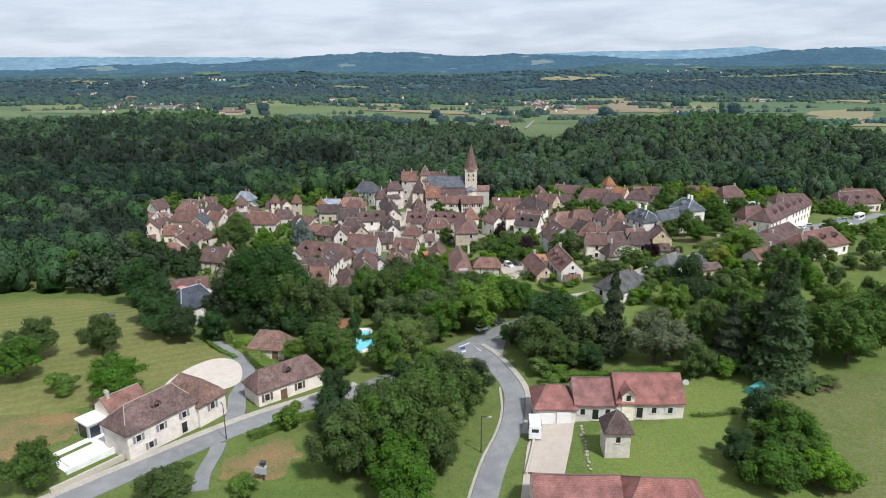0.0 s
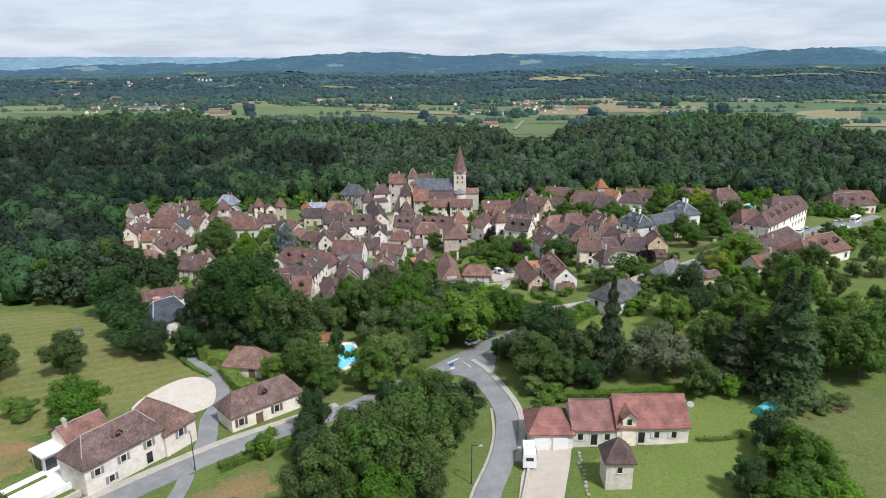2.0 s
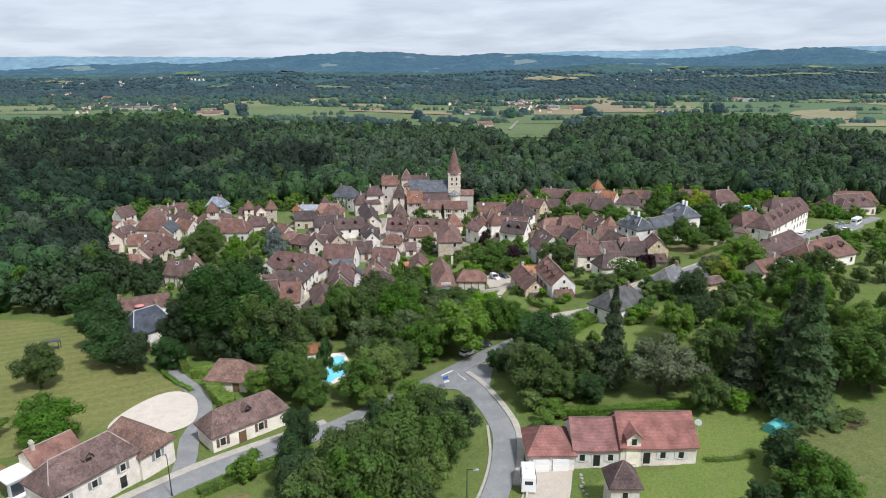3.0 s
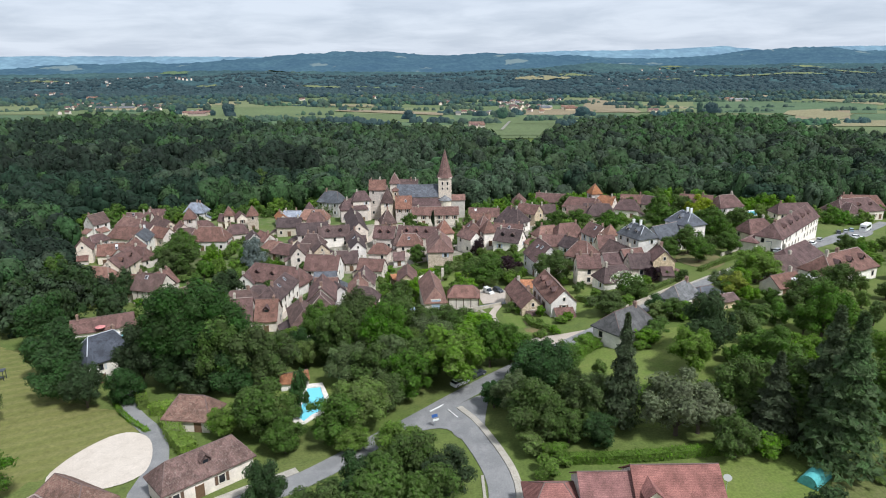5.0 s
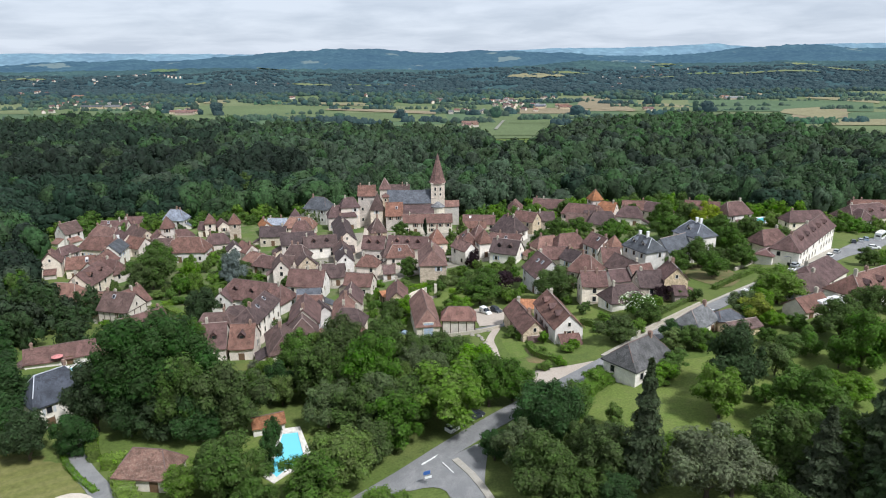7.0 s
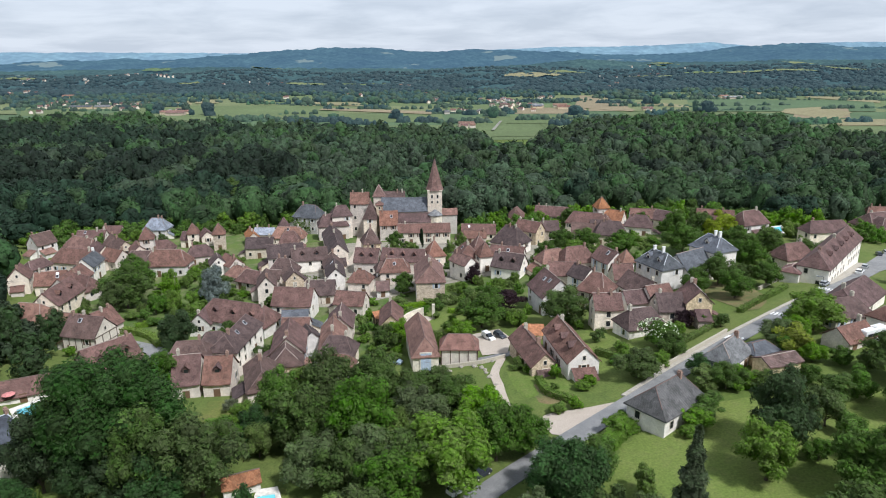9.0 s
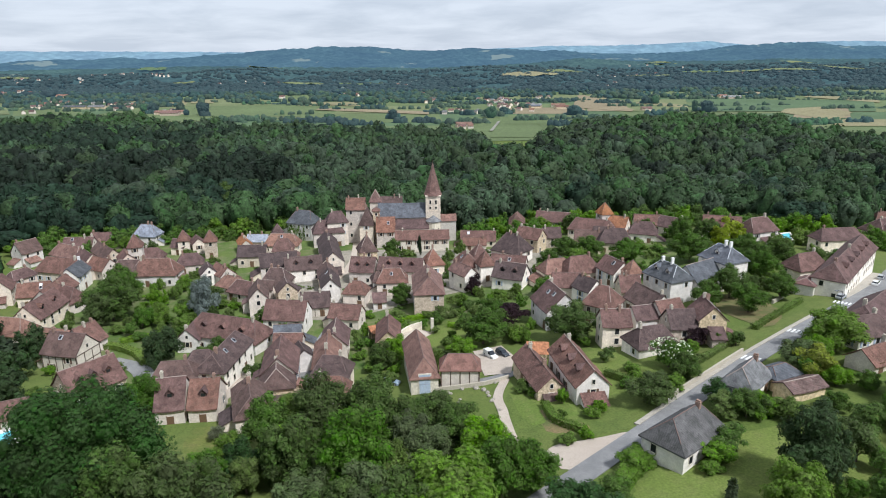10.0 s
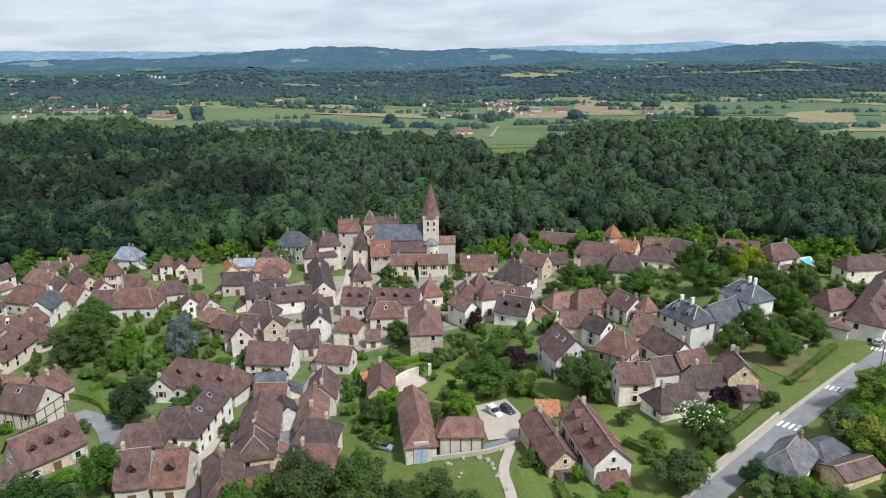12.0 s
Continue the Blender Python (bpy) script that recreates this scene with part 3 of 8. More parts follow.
def wall_mesh(L, W, eave, rise, ty):
    a, b = L / 2, W / 2
    if ty == "g":
        prof = [(-b, -2.0), (b, -2.0), (b, eave), (0, eave + rise), (-b, eave)]
        v = [(-a, y, z) for y, z in prof] + [(a, y, z) for y, z in prof]
        f = [(4, 3, 2, 1, 0), (5, 6, 7, 8, 9)] + [(i, (i + 1) % 5, 5 + (i + 1) % 5, 5 + i) for i in range(5)]
        return v, f
    return boxes((-a, -b, -2.0, a, b, eave))


def roof_mesh(L, W, eave, rise, ty, over=0.38, th=0.2, rnd=random):
    """A roof body with bell-cast eaves and a slightly sagging ridge."""
    a, b = L / 2 + (0.22 if ty == "g" else over), W / 2 + over
    drop = over * rise / (W / 2) * 0.55
    e, knee, kz = eave - drop, b * 0.66, eave + rise * 0.30
    top = eave + rise + th
    v, f = [], []
    if ty == "g":
        prof = [(-b, e + th), (-knee, kz + th * 0.8), (0, top), (knee, kz + th * 0.8), (b, e + th)]
        n = 5
        xs = [-a, -a / 3, a / 3, a]
        sag = [0.05, -0.08 - rnd.random() * 0.08, -0.06 - rnd.random() * 0.1, 0.05]
        for x, s in zip(xs, sag):
            v += [(x, y, z + s) for y, z in prof] + [(x, y, z + s - th) for y, z in prof]
        for k in range(3):
            o, p = k * 10, (k + 1) * 10
            for i in range(4):
                f += [(o + i, p + i, p + i + 1, o + i + 1), (o + 5 + i + 1, p + 5 + i + 1, p + 5 + i, o + 5 + i)]
            f += [(o, o + 5, p + 5, p), (o + 4, p + 4, p + 9, o + 9)]
        for o, s in ((0, 1), (30, -1)):
            for i in range(4):
                q = (o + i, o + i + 1, o + 6 + i, o + 5 + i)
                f.append(q if s > 0 else q[::-1])
        return v, f, [(-a, 0, top), (a, 0, top)]
    r = max(0.0, (L - 0.6 * W) / 2) if ty == "h" else 0.0
    ka = r + (a - r) * 0.66
    ring = lambda x, y, z: [(-x, -y, z), (x, -y, z), (x, y, z), (-x, y, z)]  # noqa: E731
    v = ring(a, b, e) + ring(a, b, e + th) + ring(ka, knee, kz + th) + [(-max(r, 0.02), 0, top), (max(r, 0.02), 0, top)]
    f = [(3, 2, 1, 0)]
    for lo, hi in ((0, 4), (4, 8)):
        f += [(lo + i, lo + (i + 1) % 4, hi + (i + 1) % 4, hi + i) for i in range(4)]
    f += [(8, 9, 13, 12), (10, 11, 12, 13), (9, 10, 13), (11, 8, 12)]
    return v, f, [(-r, 0, top), (r, 0, top)]


def ridge_strip(name, pts, parent, mat, r=0.13):
    """Ridge and hip tiles: a low half-round strip along lines (start, end)."""
    v, f = [], []
    for p, q in pts:
        p, q = Vector(p), Vector(q)
        d = (q - p).normalized()
        s = d.cross(Vector((0, 0, 1)))
        s = s.normalized() if s.length > 1e-3 else Vector((1, 0, 0))
        u = s.cross(d)
        k = len(v)
        for w in (p, q):
            v += [w - s * r - u * r * 0.6, w - s * r * 0.6 + u * r * 0.55, w + s * r * 0.6 + u * r * 0.55, w + s * r - u * r * 0.6]
        f += [(k + i, k + 4 + i, k + 5 + i, k + 1 + i) for i in range(3)] + [(k, k + 1, k + 2, k + 3), (k + 7, k + 6, k + 5, k + 4), (k + 3, k + 7, k + 4, k)]
    return mesh_ob(name, v, f, mat, parent)


def dormer(parent, x, side, W, eave, rise, mat, wallm, wd=1.25):
    """A small gabled dormer on a slope."""
    y0 = side * (W / 2) * 0.62
    z0 = eave + rise * 0.36
    dep = -side * (W / 2) * 0.5
    v, f = boxes((x - wd / 2, min(y0, y0 + dep), z0 - 0.6, x + wd / 2, max(y0, y0 + dep), z0 + 0.95))
    k = len(v)
    v += [(x - wd / 2, y0, z0 + 0.95), (x + wd / 2, y0, z0 + 0.95), (x, y0, z0 + 1.55)]
    f += [(k, k + 1, k + 2)]
    body = mesh_ob("dormer", v, f, wallm, parent)
    o, oy = 0.2, side * 0.25
    ye = y0 + dep * 1.5
    v = [(x - wd / 2 - o, y0 + oy, z0 + 0.75), (x, y0 + oy, z0 + 1.62), (x + wd / 2 + o, y0 + oy, z0 + 0.75), (x - wd / 2 - o, ye, z0 + 0.75), (x, ye, z0 + 1.62), (x + wd / 2 + o, ye, z0 + 0.75)]
    v += [(p[0], p[1], p[2] + 0.13) for p in v]
    f = [(6, 7, 10, 9), (7, 8, 11, 10), (0, 3, 4, 1), (1, 4, 5, 2), (0, 1, 7, 6), (1, 2, 8, 7), (0, 6, 9, 3), (2, 5, 11, 8), (3, 9, 10, 4), (4, 10, 11, 5)]
    mesh_ob("dormer_roof", v, f, mat, body)
    share("dormer_window", PANE, body, pose(x, y0 + side * 0.02, z0 + 0.42, 0, 0, 0) @ Matrix.Diagonal((0.8, 1, 0.6, 1)))


def lean_to(parent, side, depth, width, L, top, off, wallm, roofm):
    """A low outhouse against a gable end, its single slope falling away from the house."""
    x0, x1, lo = side * L / 2, side * (L / 2 + depth), top - depth * 0.5
    y0, y1 = off - width / 2, off + width / 2
    v = [(x0, y0, -2), (x1, y0, -2), (x1, y1, -2), (x0, y1, -2), (x0, y0, top), (x1, y0, lo), (x1, y1, lo), (x0, y1, top)]
    f = [(0, 3, 2, 1), (4, 5, 6, 7), (0, 1, 5, 4), (1, 2, 6, 5), (2, 3, 7, 6), (3, 0, 4, 7)]
    body = mesh_ob("outhouse", v, [q if side > 0 else q[::-1] for q in f], wallm, parent)
    xe, le = x1 + side * 0.3, lo - 0.15
    v = [(x0, y0 - 0.25, top), (xe, y0 - 0.25, le), (xe, y1 + 0.25, le), (x0, y1 + 0.25, top)]
    v += [(a, b, c + 0.16) for a, b, c in v]
    mesh_ob("outhouse_roof", v, [q if side > 0 else q[::-1] for q in f], roofm, body)


def front_lean(parent, side, width, depth, W, top, off, wallm, roofm):
    """A low outhouse against a long wall."""
    y0, y1, lo = side * W / 2, side * (W / 2 + depth), top - depth * 0.5
    x0, x1 = off - width / 2, off + width / 2
    v = [(x0, y0, -2), (x1, y0, -2), (x1, y1, -2), (x0, y1, -2), (x0, y0, top), (x1, y0, top), (x1, y1, lo), (x0, y1, lo)]
    f = [(0, 3, 2, 1), (4, 5, 6, 7), (0, 1, 5, 4), (1, 2, 6, 5), (2, 3, 7, 6), (3, 0, 4, 7)]
    body = mesh_ob("outhouse", v, [q if side > 0 else q[::-1] for q in f], wallm, parent)
    ye, le = y1 + side * 0.3, lo - 0.15
    v = [(x0 - 0.25, y0, top), (x1 + 0.25, y0, top), (x1 + 0.25, ye, le), (x0 - 0.25, ye, le)]
    v += [(a, b, c + 0.16) for a, b, c in v]
    mesh_ob("outhouse_roof", v, [q if side > 0 else q[::-1] for q in f], roofm, body)


HOUSE_NO = [0]


def house(x, y, yaw, L, W, eave, rise, ty="g", roof="brown", wall="cream", dormers=0, side=-1, chimneys=-1, windows=True, name="house", label="", storeys=0, shut=-1, gutter=True):
    HOUSE_NO[0] += 1
    rnd = random.Random(HOUSE_NO[0] * 7 + 3)
    z = gz(x, y)
    small = W < 4.6 and ty == "p"
    words = label or f"{'small ' if L * W < 40 else ''}{WALL_WORD[wall]} {'tower' if small else 'house'} with a {TYPE_WORD[ty]} {ROOF_WORD[roof]} roof"
    h = root("tower" if small and name == "house" else name, x, y, z, yaw, words, "tower" if small else "house", "village houses")
    FOOT.append((x, y, radians(yaw), L / 2 + 0.5, W / 2 + 0.5))
    wm = WALL[wall]
    v, f = wall_mesh(L, W, eave, rise, ty)
    body = mesh_ob("wall", v, f, wm, h)
    v, f, ridge = roof_mesh(L, W, eave, rise, ty, rnd=rnd)
    rf = mesh_ob("roof", v, f, ROOF[roof], h)
    lines = [tuple(ridge)] if (Vector(ridge[1]) - Vector(ridge[0])).length > 0.5 else []
    if ty != "g":
        lines += [(v[8 + i], v[12] if i in (0, 3) else v[13]) for i in range(4)]
    if lines:
        extra = random.Random(HOUSE_NO[0] * 13 + 5)
        slate = roof in ("slate", "slateblue", "darkblue", "slatelight")
        ridge_strip("ridge_tiles", lines, rf, M_ZINC if slate and storeys else M_MORTAR if extra.random() < 0.22 else M_RIDGE, 0.085)
        if windows and L > 6 and W > 5 and not dormers and not storeys and x**2 + (y - 130) ** 2 > 3000 and extra.random() < 0.18:
            # roof lights on the sunny slope
            s = -1 if math.cos(radians(yaw)) > 0 else 1
            th, knee = 0.2, (W / 2 + 0.38) * 0.66
            z0, z1 = eave + rise * 0.30 + th, eave + rise + th
            for k in range(extra.choice((1, 1, 2))):
                px, t = extra.uniform(-0.3, 0.3) * (L if ty == "g" else max(0.5, L - W)), extra.uniform(0.35, 0.65)
                sl = share("skylight", SKY_FRAME, rf, pose(px, s * knee * t, z1 + (z0 - z1) * t, -s * math.degrees(math.atan2(z1 - z0, knee)), 0, 0))
                share("pane", SKY_PALE if extra.random() < 0.3 else SKY_PANE, sl)
    if wall == "timber":
        bars = []
        for sx in (-1, 1):
            for k in range(4):
                yy = -W / 2 + 0.1 + k * (W - 0.2) / 3
                bars.append((sx * (L / 2) - 0.05, yy - 0.09, 0.2, sx * (L / 2) + 0.06, yy + 0.09, eave))
            for zz in (eave * 0.5, eave - 0.1):
                bars.append((sx * (L / 2) - 0.05, -W / 2, zz - 0.09, sx * (L / 2) + 0.06, W / 2, zz + 0.09))
        for sy in (-1, 1):
            n = max(3, int(L / 1.6))
            for k in range(n + 1):
                xx = -L / 2 + 0.1 + k * (L - 0.2) / n
                bars.append((xx - 0.09, sy * (W / 2) - 0.05, 0.2, xx + 0.09, sy * (W / 2) + 0.06, eave - 0.1))
        box_ob("timber_frame", M_TIMBER, body, *bars, label="dark oak timber frame")
    st = storeys or (1 if eave < 4.0 else 2 if eave < 7.2 else 3)
    sh = shut if shut >= 0 else (rnd.randrange(4) if rnd.random() < 0.45 else 9)

    def opening(px, py, pz, turn, s=1.0):
        w = share("window", WIN, body, pose(px, py, pz, 0, 0, turn) @ Matrix.Diagonal((s, 1, s, 1)))
        share("pane", PANE, w)
        if sh < 4 and s > 0.85:
            for k in (-1, 1):
                share("shutter", SHUT[sh], w, pose(k * 0.87, -0.02, 0))

    if windows and not (small and L < 4):
        door_at = rnd.randrange(max(1, int(L / 2.9)))
        for s_y, turn in ((-1, 0), (1, 180)):
            n = max(1, int(L / 3.1))
            for k in range(n):
                px = -L / 2 + (k + 0.5) * L / n
                for q in range(st):
                    pz = eave - 1.15 - q * (eave - 1.5) / max(1, st - 0.35) if st > 1 else min(1.6, eave - 1.0)
                    if q == st - 1 and s_y == -1 and k == door_at and pz < 2.6:
                        share("door", DOOR, body, pose(px, s_y * (W / 2 + 0.02), 0, 0, 0, turn))
                    elif rnd.random() < 0.72 and pz > 0.9:
                        opening(px, s_y * (W / 2 + 0.02), pz, turn, 0.92)
        for s_x, turn in ((-1, -90), (1, 90)):
            for q in range(st):
                pz = eave - 1.15 - q * 2.6
                if pz > 1.0 and rnd.random() < 0.75:
                    off = 0 if W < 6 else rnd.choice((-1, 1)) * W * 0.2
                    opening(s_x * (L / 2 + 0.02), off, pz, turn, 0.92)
            if ty == "g" and rise > 2.4:
                opening(s_x * (L / 2 + 0.02), 0, eave + rise * 0.3, turn, 0.6)
    elif small:
        opening(0, -(W / 2 + 0.02), eave - 1.3, 0, 0.7)
        opening(W / 2 + 0.02, 0, eave - 1.3, 90, 0.7)
    n = chimneys if chimneys >= 0 else (0 if small or L * W < 30 else rnd.choice((1, 1, 1, 2)))
    span = max(0.0, abs(ridge[1][0]) - (0.7 if ty == "g" else 0.0))
    for k in range(n):
        px = rnd.choice((-1, 1)) * span * rnd.uniform(0.75, 1) if k == 0 else rnd.uniform(-0.5, 0.5) * span
        share("chimney", CHIM_W if roof == "slate" and wall == "white" else rnd.choice((CHIM, CHIM_S)), rf, pose(px, rnd.choice((-0.25, 0, 0.25)), eave + rise + rnd.uniform(-0.3, 0.15), 0, 0, 90) @ Matrix.Diagonal((0.8, 0.8, 0.9, 1)))
    if windows and not label and not small and L > 6 and W > 4.5 and y > 165:
        more = random.Random(HOUSE_NO[0] * 17 + 1)
        for side_x in (-1, 1):
            if more.random() < 0.42:
                lean_to(h, side_x, more.uniform(1.8, 3.2), more.uniform(0.5, 0.85) * W, L, eave * more.uniform(0.55, 0.8), more.uniform(-0.1, 0.1) * W, wm, ROOF[more.choice((roof, roof, "dark", "tan"))])
        if more.random() < 0.35 and eave > 2.8:
            front_lean(h, more.choice((-1, 1)), more.uniform(2.6, 4.6), more.uniform(1.6, 2.6), W, eave * more.uniform(0.55, 0.75), more.uniform(-0.25, 0.25) * L, wm, ROOF[more.choice((roof, roof, "tan"))])
    for k in range(dormers):
        dormer(rf, -L / 2 + (k + 0.5) * L / dormers * 0.8 + L * 0.1, side, W, eave, rise, ROOF[roof], wm if roof == "slate" else ROOF[roof])
    return h


# the church and priory
def church():
    cx, cy = 18.6, 306.0
    z = gz(cx, cy)
    h = root("church", cx, cy, z + 0.4, -3, "old stone church with slate nave and tall tiled spire", "church")
    FOOT.append((5, 303, 0, 26, 14))
    st = WALL["church"]
    # bell tower: square shaft, string courses, twin belfry openings, broached spire
    t = 3.1
    shaft = box_ob("tower", st, h, (4 - t, -t, -2, 4 + t, t, 19.2), (3.85 - t, -t - 0.15, 12.6, 4.15 + t, t + 0.15, 12.95), (3.8 - t, -t - 0.2, 18.9, 4.2 + t, t + 0.2, 19.35), label="square stone bell tower")
    for side in range(4):
        for k in (-1, 1):
            m = Matrix.Translation((4, 0, 0)) @ pose(0, 0, 0, 0, 0, 90 * side)
            for zz, sc in ((16.6, 1.15), (14.2, 0.75)):
                w = share("belfry_opening", WIN, shaft, m @ pose(k * 1.2, -t - 0.03, zz) @ Matrix.Diagonal((0.8, 1, sc, 1)))
                share("pane", PANE, w, label="dark louvred opening")
    v, f = [], []
    for rr, zz in ((3.7, 19.2), (3.15, 20.4), (2.2, 24.0), (0.12, 32.2)):
        v += [(4 + rr * (1.12 if i % 2 else 1.12) * math.cos(math.pi / 8 + i * math.pi / 4), rr * 1.12 * math.sin(math.pi / 8 + i * math.pi / 4), zz) for i in range(8)]
    for k in range(3):
        f += [(k * 8 + i, k * 8 + (i + 1) % 8, (k + 1) * 8 + (i + 1) % 8, (k + 1) * 8 + i) for i in range(8)]
    f += [tuple(range(8))[::-1], tuple(range(24, 32))]
    sp = mesh_ob("spire", v, f, ROOF["tan"], h, "reddish brown tiled spire")
    ridge_strip("hip_tiles", [(v[k * 8 + i], v[(k + 1) * 8 + i]) for k in range(3) for i in range(8)], sp, M_RIDGE, 0.1)
    v, f = tube([(4, 0, 32.1, 0.05), (4, 0, 33.6, 0.03)], 5)
    mesh_ob("finial", v, f, M_TIMBER, sp)
    # nave with slate roof
    v, f = wall_mesh(20, 9, 10.5, 5.0, "g")
    nave = mesh_ob("nave_wall", [(x - 9.4, y + 1.0, zz) for x, y, zz in v], f, st, h)
    v, f, _ = roof_mesh(20, 9, 10.5, 5.0, "g")
    mesh_ob("nave_roof", [(x - 9.4, y + 1.0, zz) for x, y, zz in v], f, ROOF["slate"], h, "dark grey slate nave roof")
    # aisle with lean-to tiles
    v = [(-15, -3.5, -2), (2, -3.5, -2), (2, -8, -2), (-15, -8, -2), (-15, -3.5, 9.4), (2, -3.5, 9.4), (2, -8, 6.6), (-15, -8, 6.6)]
    f = [(0, 1, 2, 3), (4, 7, 6, 5), (0, 4, 5, 1), (1, 5, 6, 2), (2, 6, 7, 3), (3, 7, 4, 0)]
    mesh_ob("aisle_wall", v, [q[::-1] for q in f], st, h)
    v = [(-15.3, -3.4, 9.6), (2.2, -3.4, 9.6), (2.2, -8.4, 6.5), (-15.3, -8.4, 6.5), (-15.3, -3.4, 9.85), (2.2, -3.4, 9.85), (2.2, -8.4, 6.75), (-15.3, -8.4, 6.75)]
    mesh_ob("aisle_roof", v, f, ROOF["brown"], h)
    # round apse and transept east of the tower
    v, f = tube([(4, -4.4, -2, 2.9), (4, -4.4, 9.0, 2.9)], 14)
    ap = mesh_ob("apse_wall", v, f, WALL["palestone"], h)
    v, f = tube([(4, -4.4, 8.9, 3.3), (4, -4.4, 9.15, 3.3), (4, -4.0, 11.2, 0.2)], 14)
    mesh_ob("apse_roof", v, f, ROOF["slatelight"], h)
    v, f = wall_mesh(7.5, 7, 8.6, 2.0, "g")
    mesh_ob("choir_wall", [(x + 10, y + 0.5, zz) for x, y, zz in v], f, WALL["palestone"], h)
    v, f, _ = roof_mesh(7.5, 7, 8.6, 2.0, "g")
    mesh_ob("choir_roof", [(x + 10, y + 0.5, zz) for x, y, zz in v], f, ROOF["tan"], h, "pale orange tiled choir roof")
    for k in range(4):
        w = share("window", WIN, nave, pose(-16 + k * 4.4, -3.52, 8.4) @ Matrix.Diagonal((0.8, 1, 1.2, 1)))
        share("pane", PANE, w)
    for k in (-1, 0, 1):
        w = share("window", WIN, ap, Matrix.Translation((4, -4.4, 5.5)) @ pose(0, 0, 0, 0, 0, k * 45) @ pose(0, -2.95, 0) @ Matrix.Diagonal((0.7, 1, 1.3, 1)))
        share("pane", PANE, w)
    h.scale = (0.88, 0.88, 0.9)
    return h


church()

# ---- village houses
house(-121.5, 297.5, 62, 7.6, 5.6, 4.6, 3.6, "g", "dark", "white")
house(-109.0, 310.0, 1, 10.2, 5.8, 3.1, 2.9, "g", "brown", "cream")
house(-103.8, 316.7, -4, 7.2, 5.8, 3.1, 2.9, "g", "brown", "cream")
house(-106.8, 297.2, -33, 14.6, 6.5, 3.3, 3.5, "h", "tan", "cream")
house(-94.1, 295.9, -51, 14.6, 5.8, 3.9, 2.9, "g", "dark", "ochre")
house(-100.5, 278.5, -19, 17.0, 7.2, 3.8, 3.9, "h", "brown", "cream")
house(-97.6, 289.1, -50, 10.0, 5, 4.3, 2.5, "g", "brown", "cream")
house(-89.8, 281.4, -33, 8.2, 6.5, 3.5, 3.2, "g", "brown", "cream")
house(-93.6, 269.9, 92, 9.9, 5.8, 5.2, 2.9, "g", "slate", "white")
house(-91.8, 252.8, -90, 15.2, 6.5, 4.4, 3.2, "g", "brown", "timber")
house(-88.9, 238.7, -94, 14.4, 7.2, 4.0, 3.6, "g", "brown", "cream", 2, 1)
house(-80.8, 287.4, 12, 4.5, 4.5, 8.8, 3.8, "p", "brown", "cream")
house(-84.1, 287.3, -63, 8.0, 5, 4.3, 2.5, "g", "brown", "pink")
house(-78.4, 293.0, 3, 9.3, 5.8, 2.8, 3.1, "h", "brown", "cream")
house(-77.0, 272.1, -0, 12.1, 7.9, 3.8, 4.3, "h", "dark", "white")
house(-69.2, 271.9, -5, 14.0, 7.9, 3.8, 4.3, "h", "brown", "white")
house(-87.6, 319.2, -8, 8.7, 7.2, 4.2, 3.9, "h", "slateblue", "white")
house(-71.2, 304.6, -13, 5.3, 5, 3.0, 2.5, "g", "brown", "cream")
house(-65.0, 304.4, -68, 6.3, 4.3, 3.8, 2.1, "g", "brown", "cream")
house(-69.6, 303.6, 12, 4.0, 4, 5.6, 3.4, "p", "brown", "cream")
house(-58.4, 297.0, 12, 4.2, 4.2, 6.3, 3.6, "p", "brown", "stone")
house(-61.3, 281.0, 13, 8.2, 5.8, 3.2, 3.1, "h", "brown", "cream")
house(-52.0, 267.3, -70, 5.7, 5, 3.9, 2.5, "g", "dark", "white")
house(-47.5, 266.7, -53, 7.9, 5, 3.5, 2.5, "g", "orange", "cream")
house(-42.3, 257.8, -36, 9.5, 5.8, 2.3, 2.8, "h", "tan", "cream")
house(-37.6, 251.9, -30, 9.3, 5.8, 2.5, 3.0, "h", "brown", "cream")
house(-41.1, 283.5, 0, 9.3, 6.1, 3.8, 3.0, "g", "dark", "ochre")
house(-42.8, 303.1, -8, 7.4, 4.3, 3.4, 2.1, "g", "metal", "cream")
house(-33.0, 296.4, -6, 11.9, 6.5, 3.3, 3.5, "h", "tan", "cream")
house(-36.3, 307.5, 12, 4.0, 4, 4.7, 3.4, "p", "brown", "cream")
house(-47.1, 299.8, -72, 9.1, 4.3, 3.4, 2.1, "g", "orange", "cream")
house(-27.4, 316.5, -25, 10.5, 7.9, 6.8, 4.3, "h", "slate", "ivy")
house(-17.2, 303.7, 9, 11.2, 7.2, 5.5, 3.9, "h", "brown", "cream")
house(-15.0, 281.4, -81, 27.7, 6.5, 4.0, 3.2, "g", "dark", "cream")
house(-30.7, 271.0, 12, 11.6, 7.0, 4.0, 3.5, "g", "dark", "cream")
house(-22.2, 266.0, 10, 11.4, 6.5, 4.0, 3.2, "g", "dark", "white", 2, -1)
house(-28.8, 255.2, -10, 8.1, 7.2, 3.8, 3.9, "h", "dark", "cream")
house(-31.7, 252.6, -10, 5.0, 4.3, 2.9, 2.1, "g", "dark", "cream")
house(-24.9, 246.3, -73, 5.4, 5.4, 4.3, 2.7, "g", "dark", "stone")
house(-13.9, 257.5, -82, 7.9, 5.8, 3.9, 2.9, "g", "dark", "cream")
house(-12.6, 248.7, -83, 11.0, 5.3, 4.5, 2.7, "g", "dark", "white")
house(-2.9, 260.5, -12, 7.6, 7.3, 4.0, 3.6, "g", "brown", "cream", 2, -1)
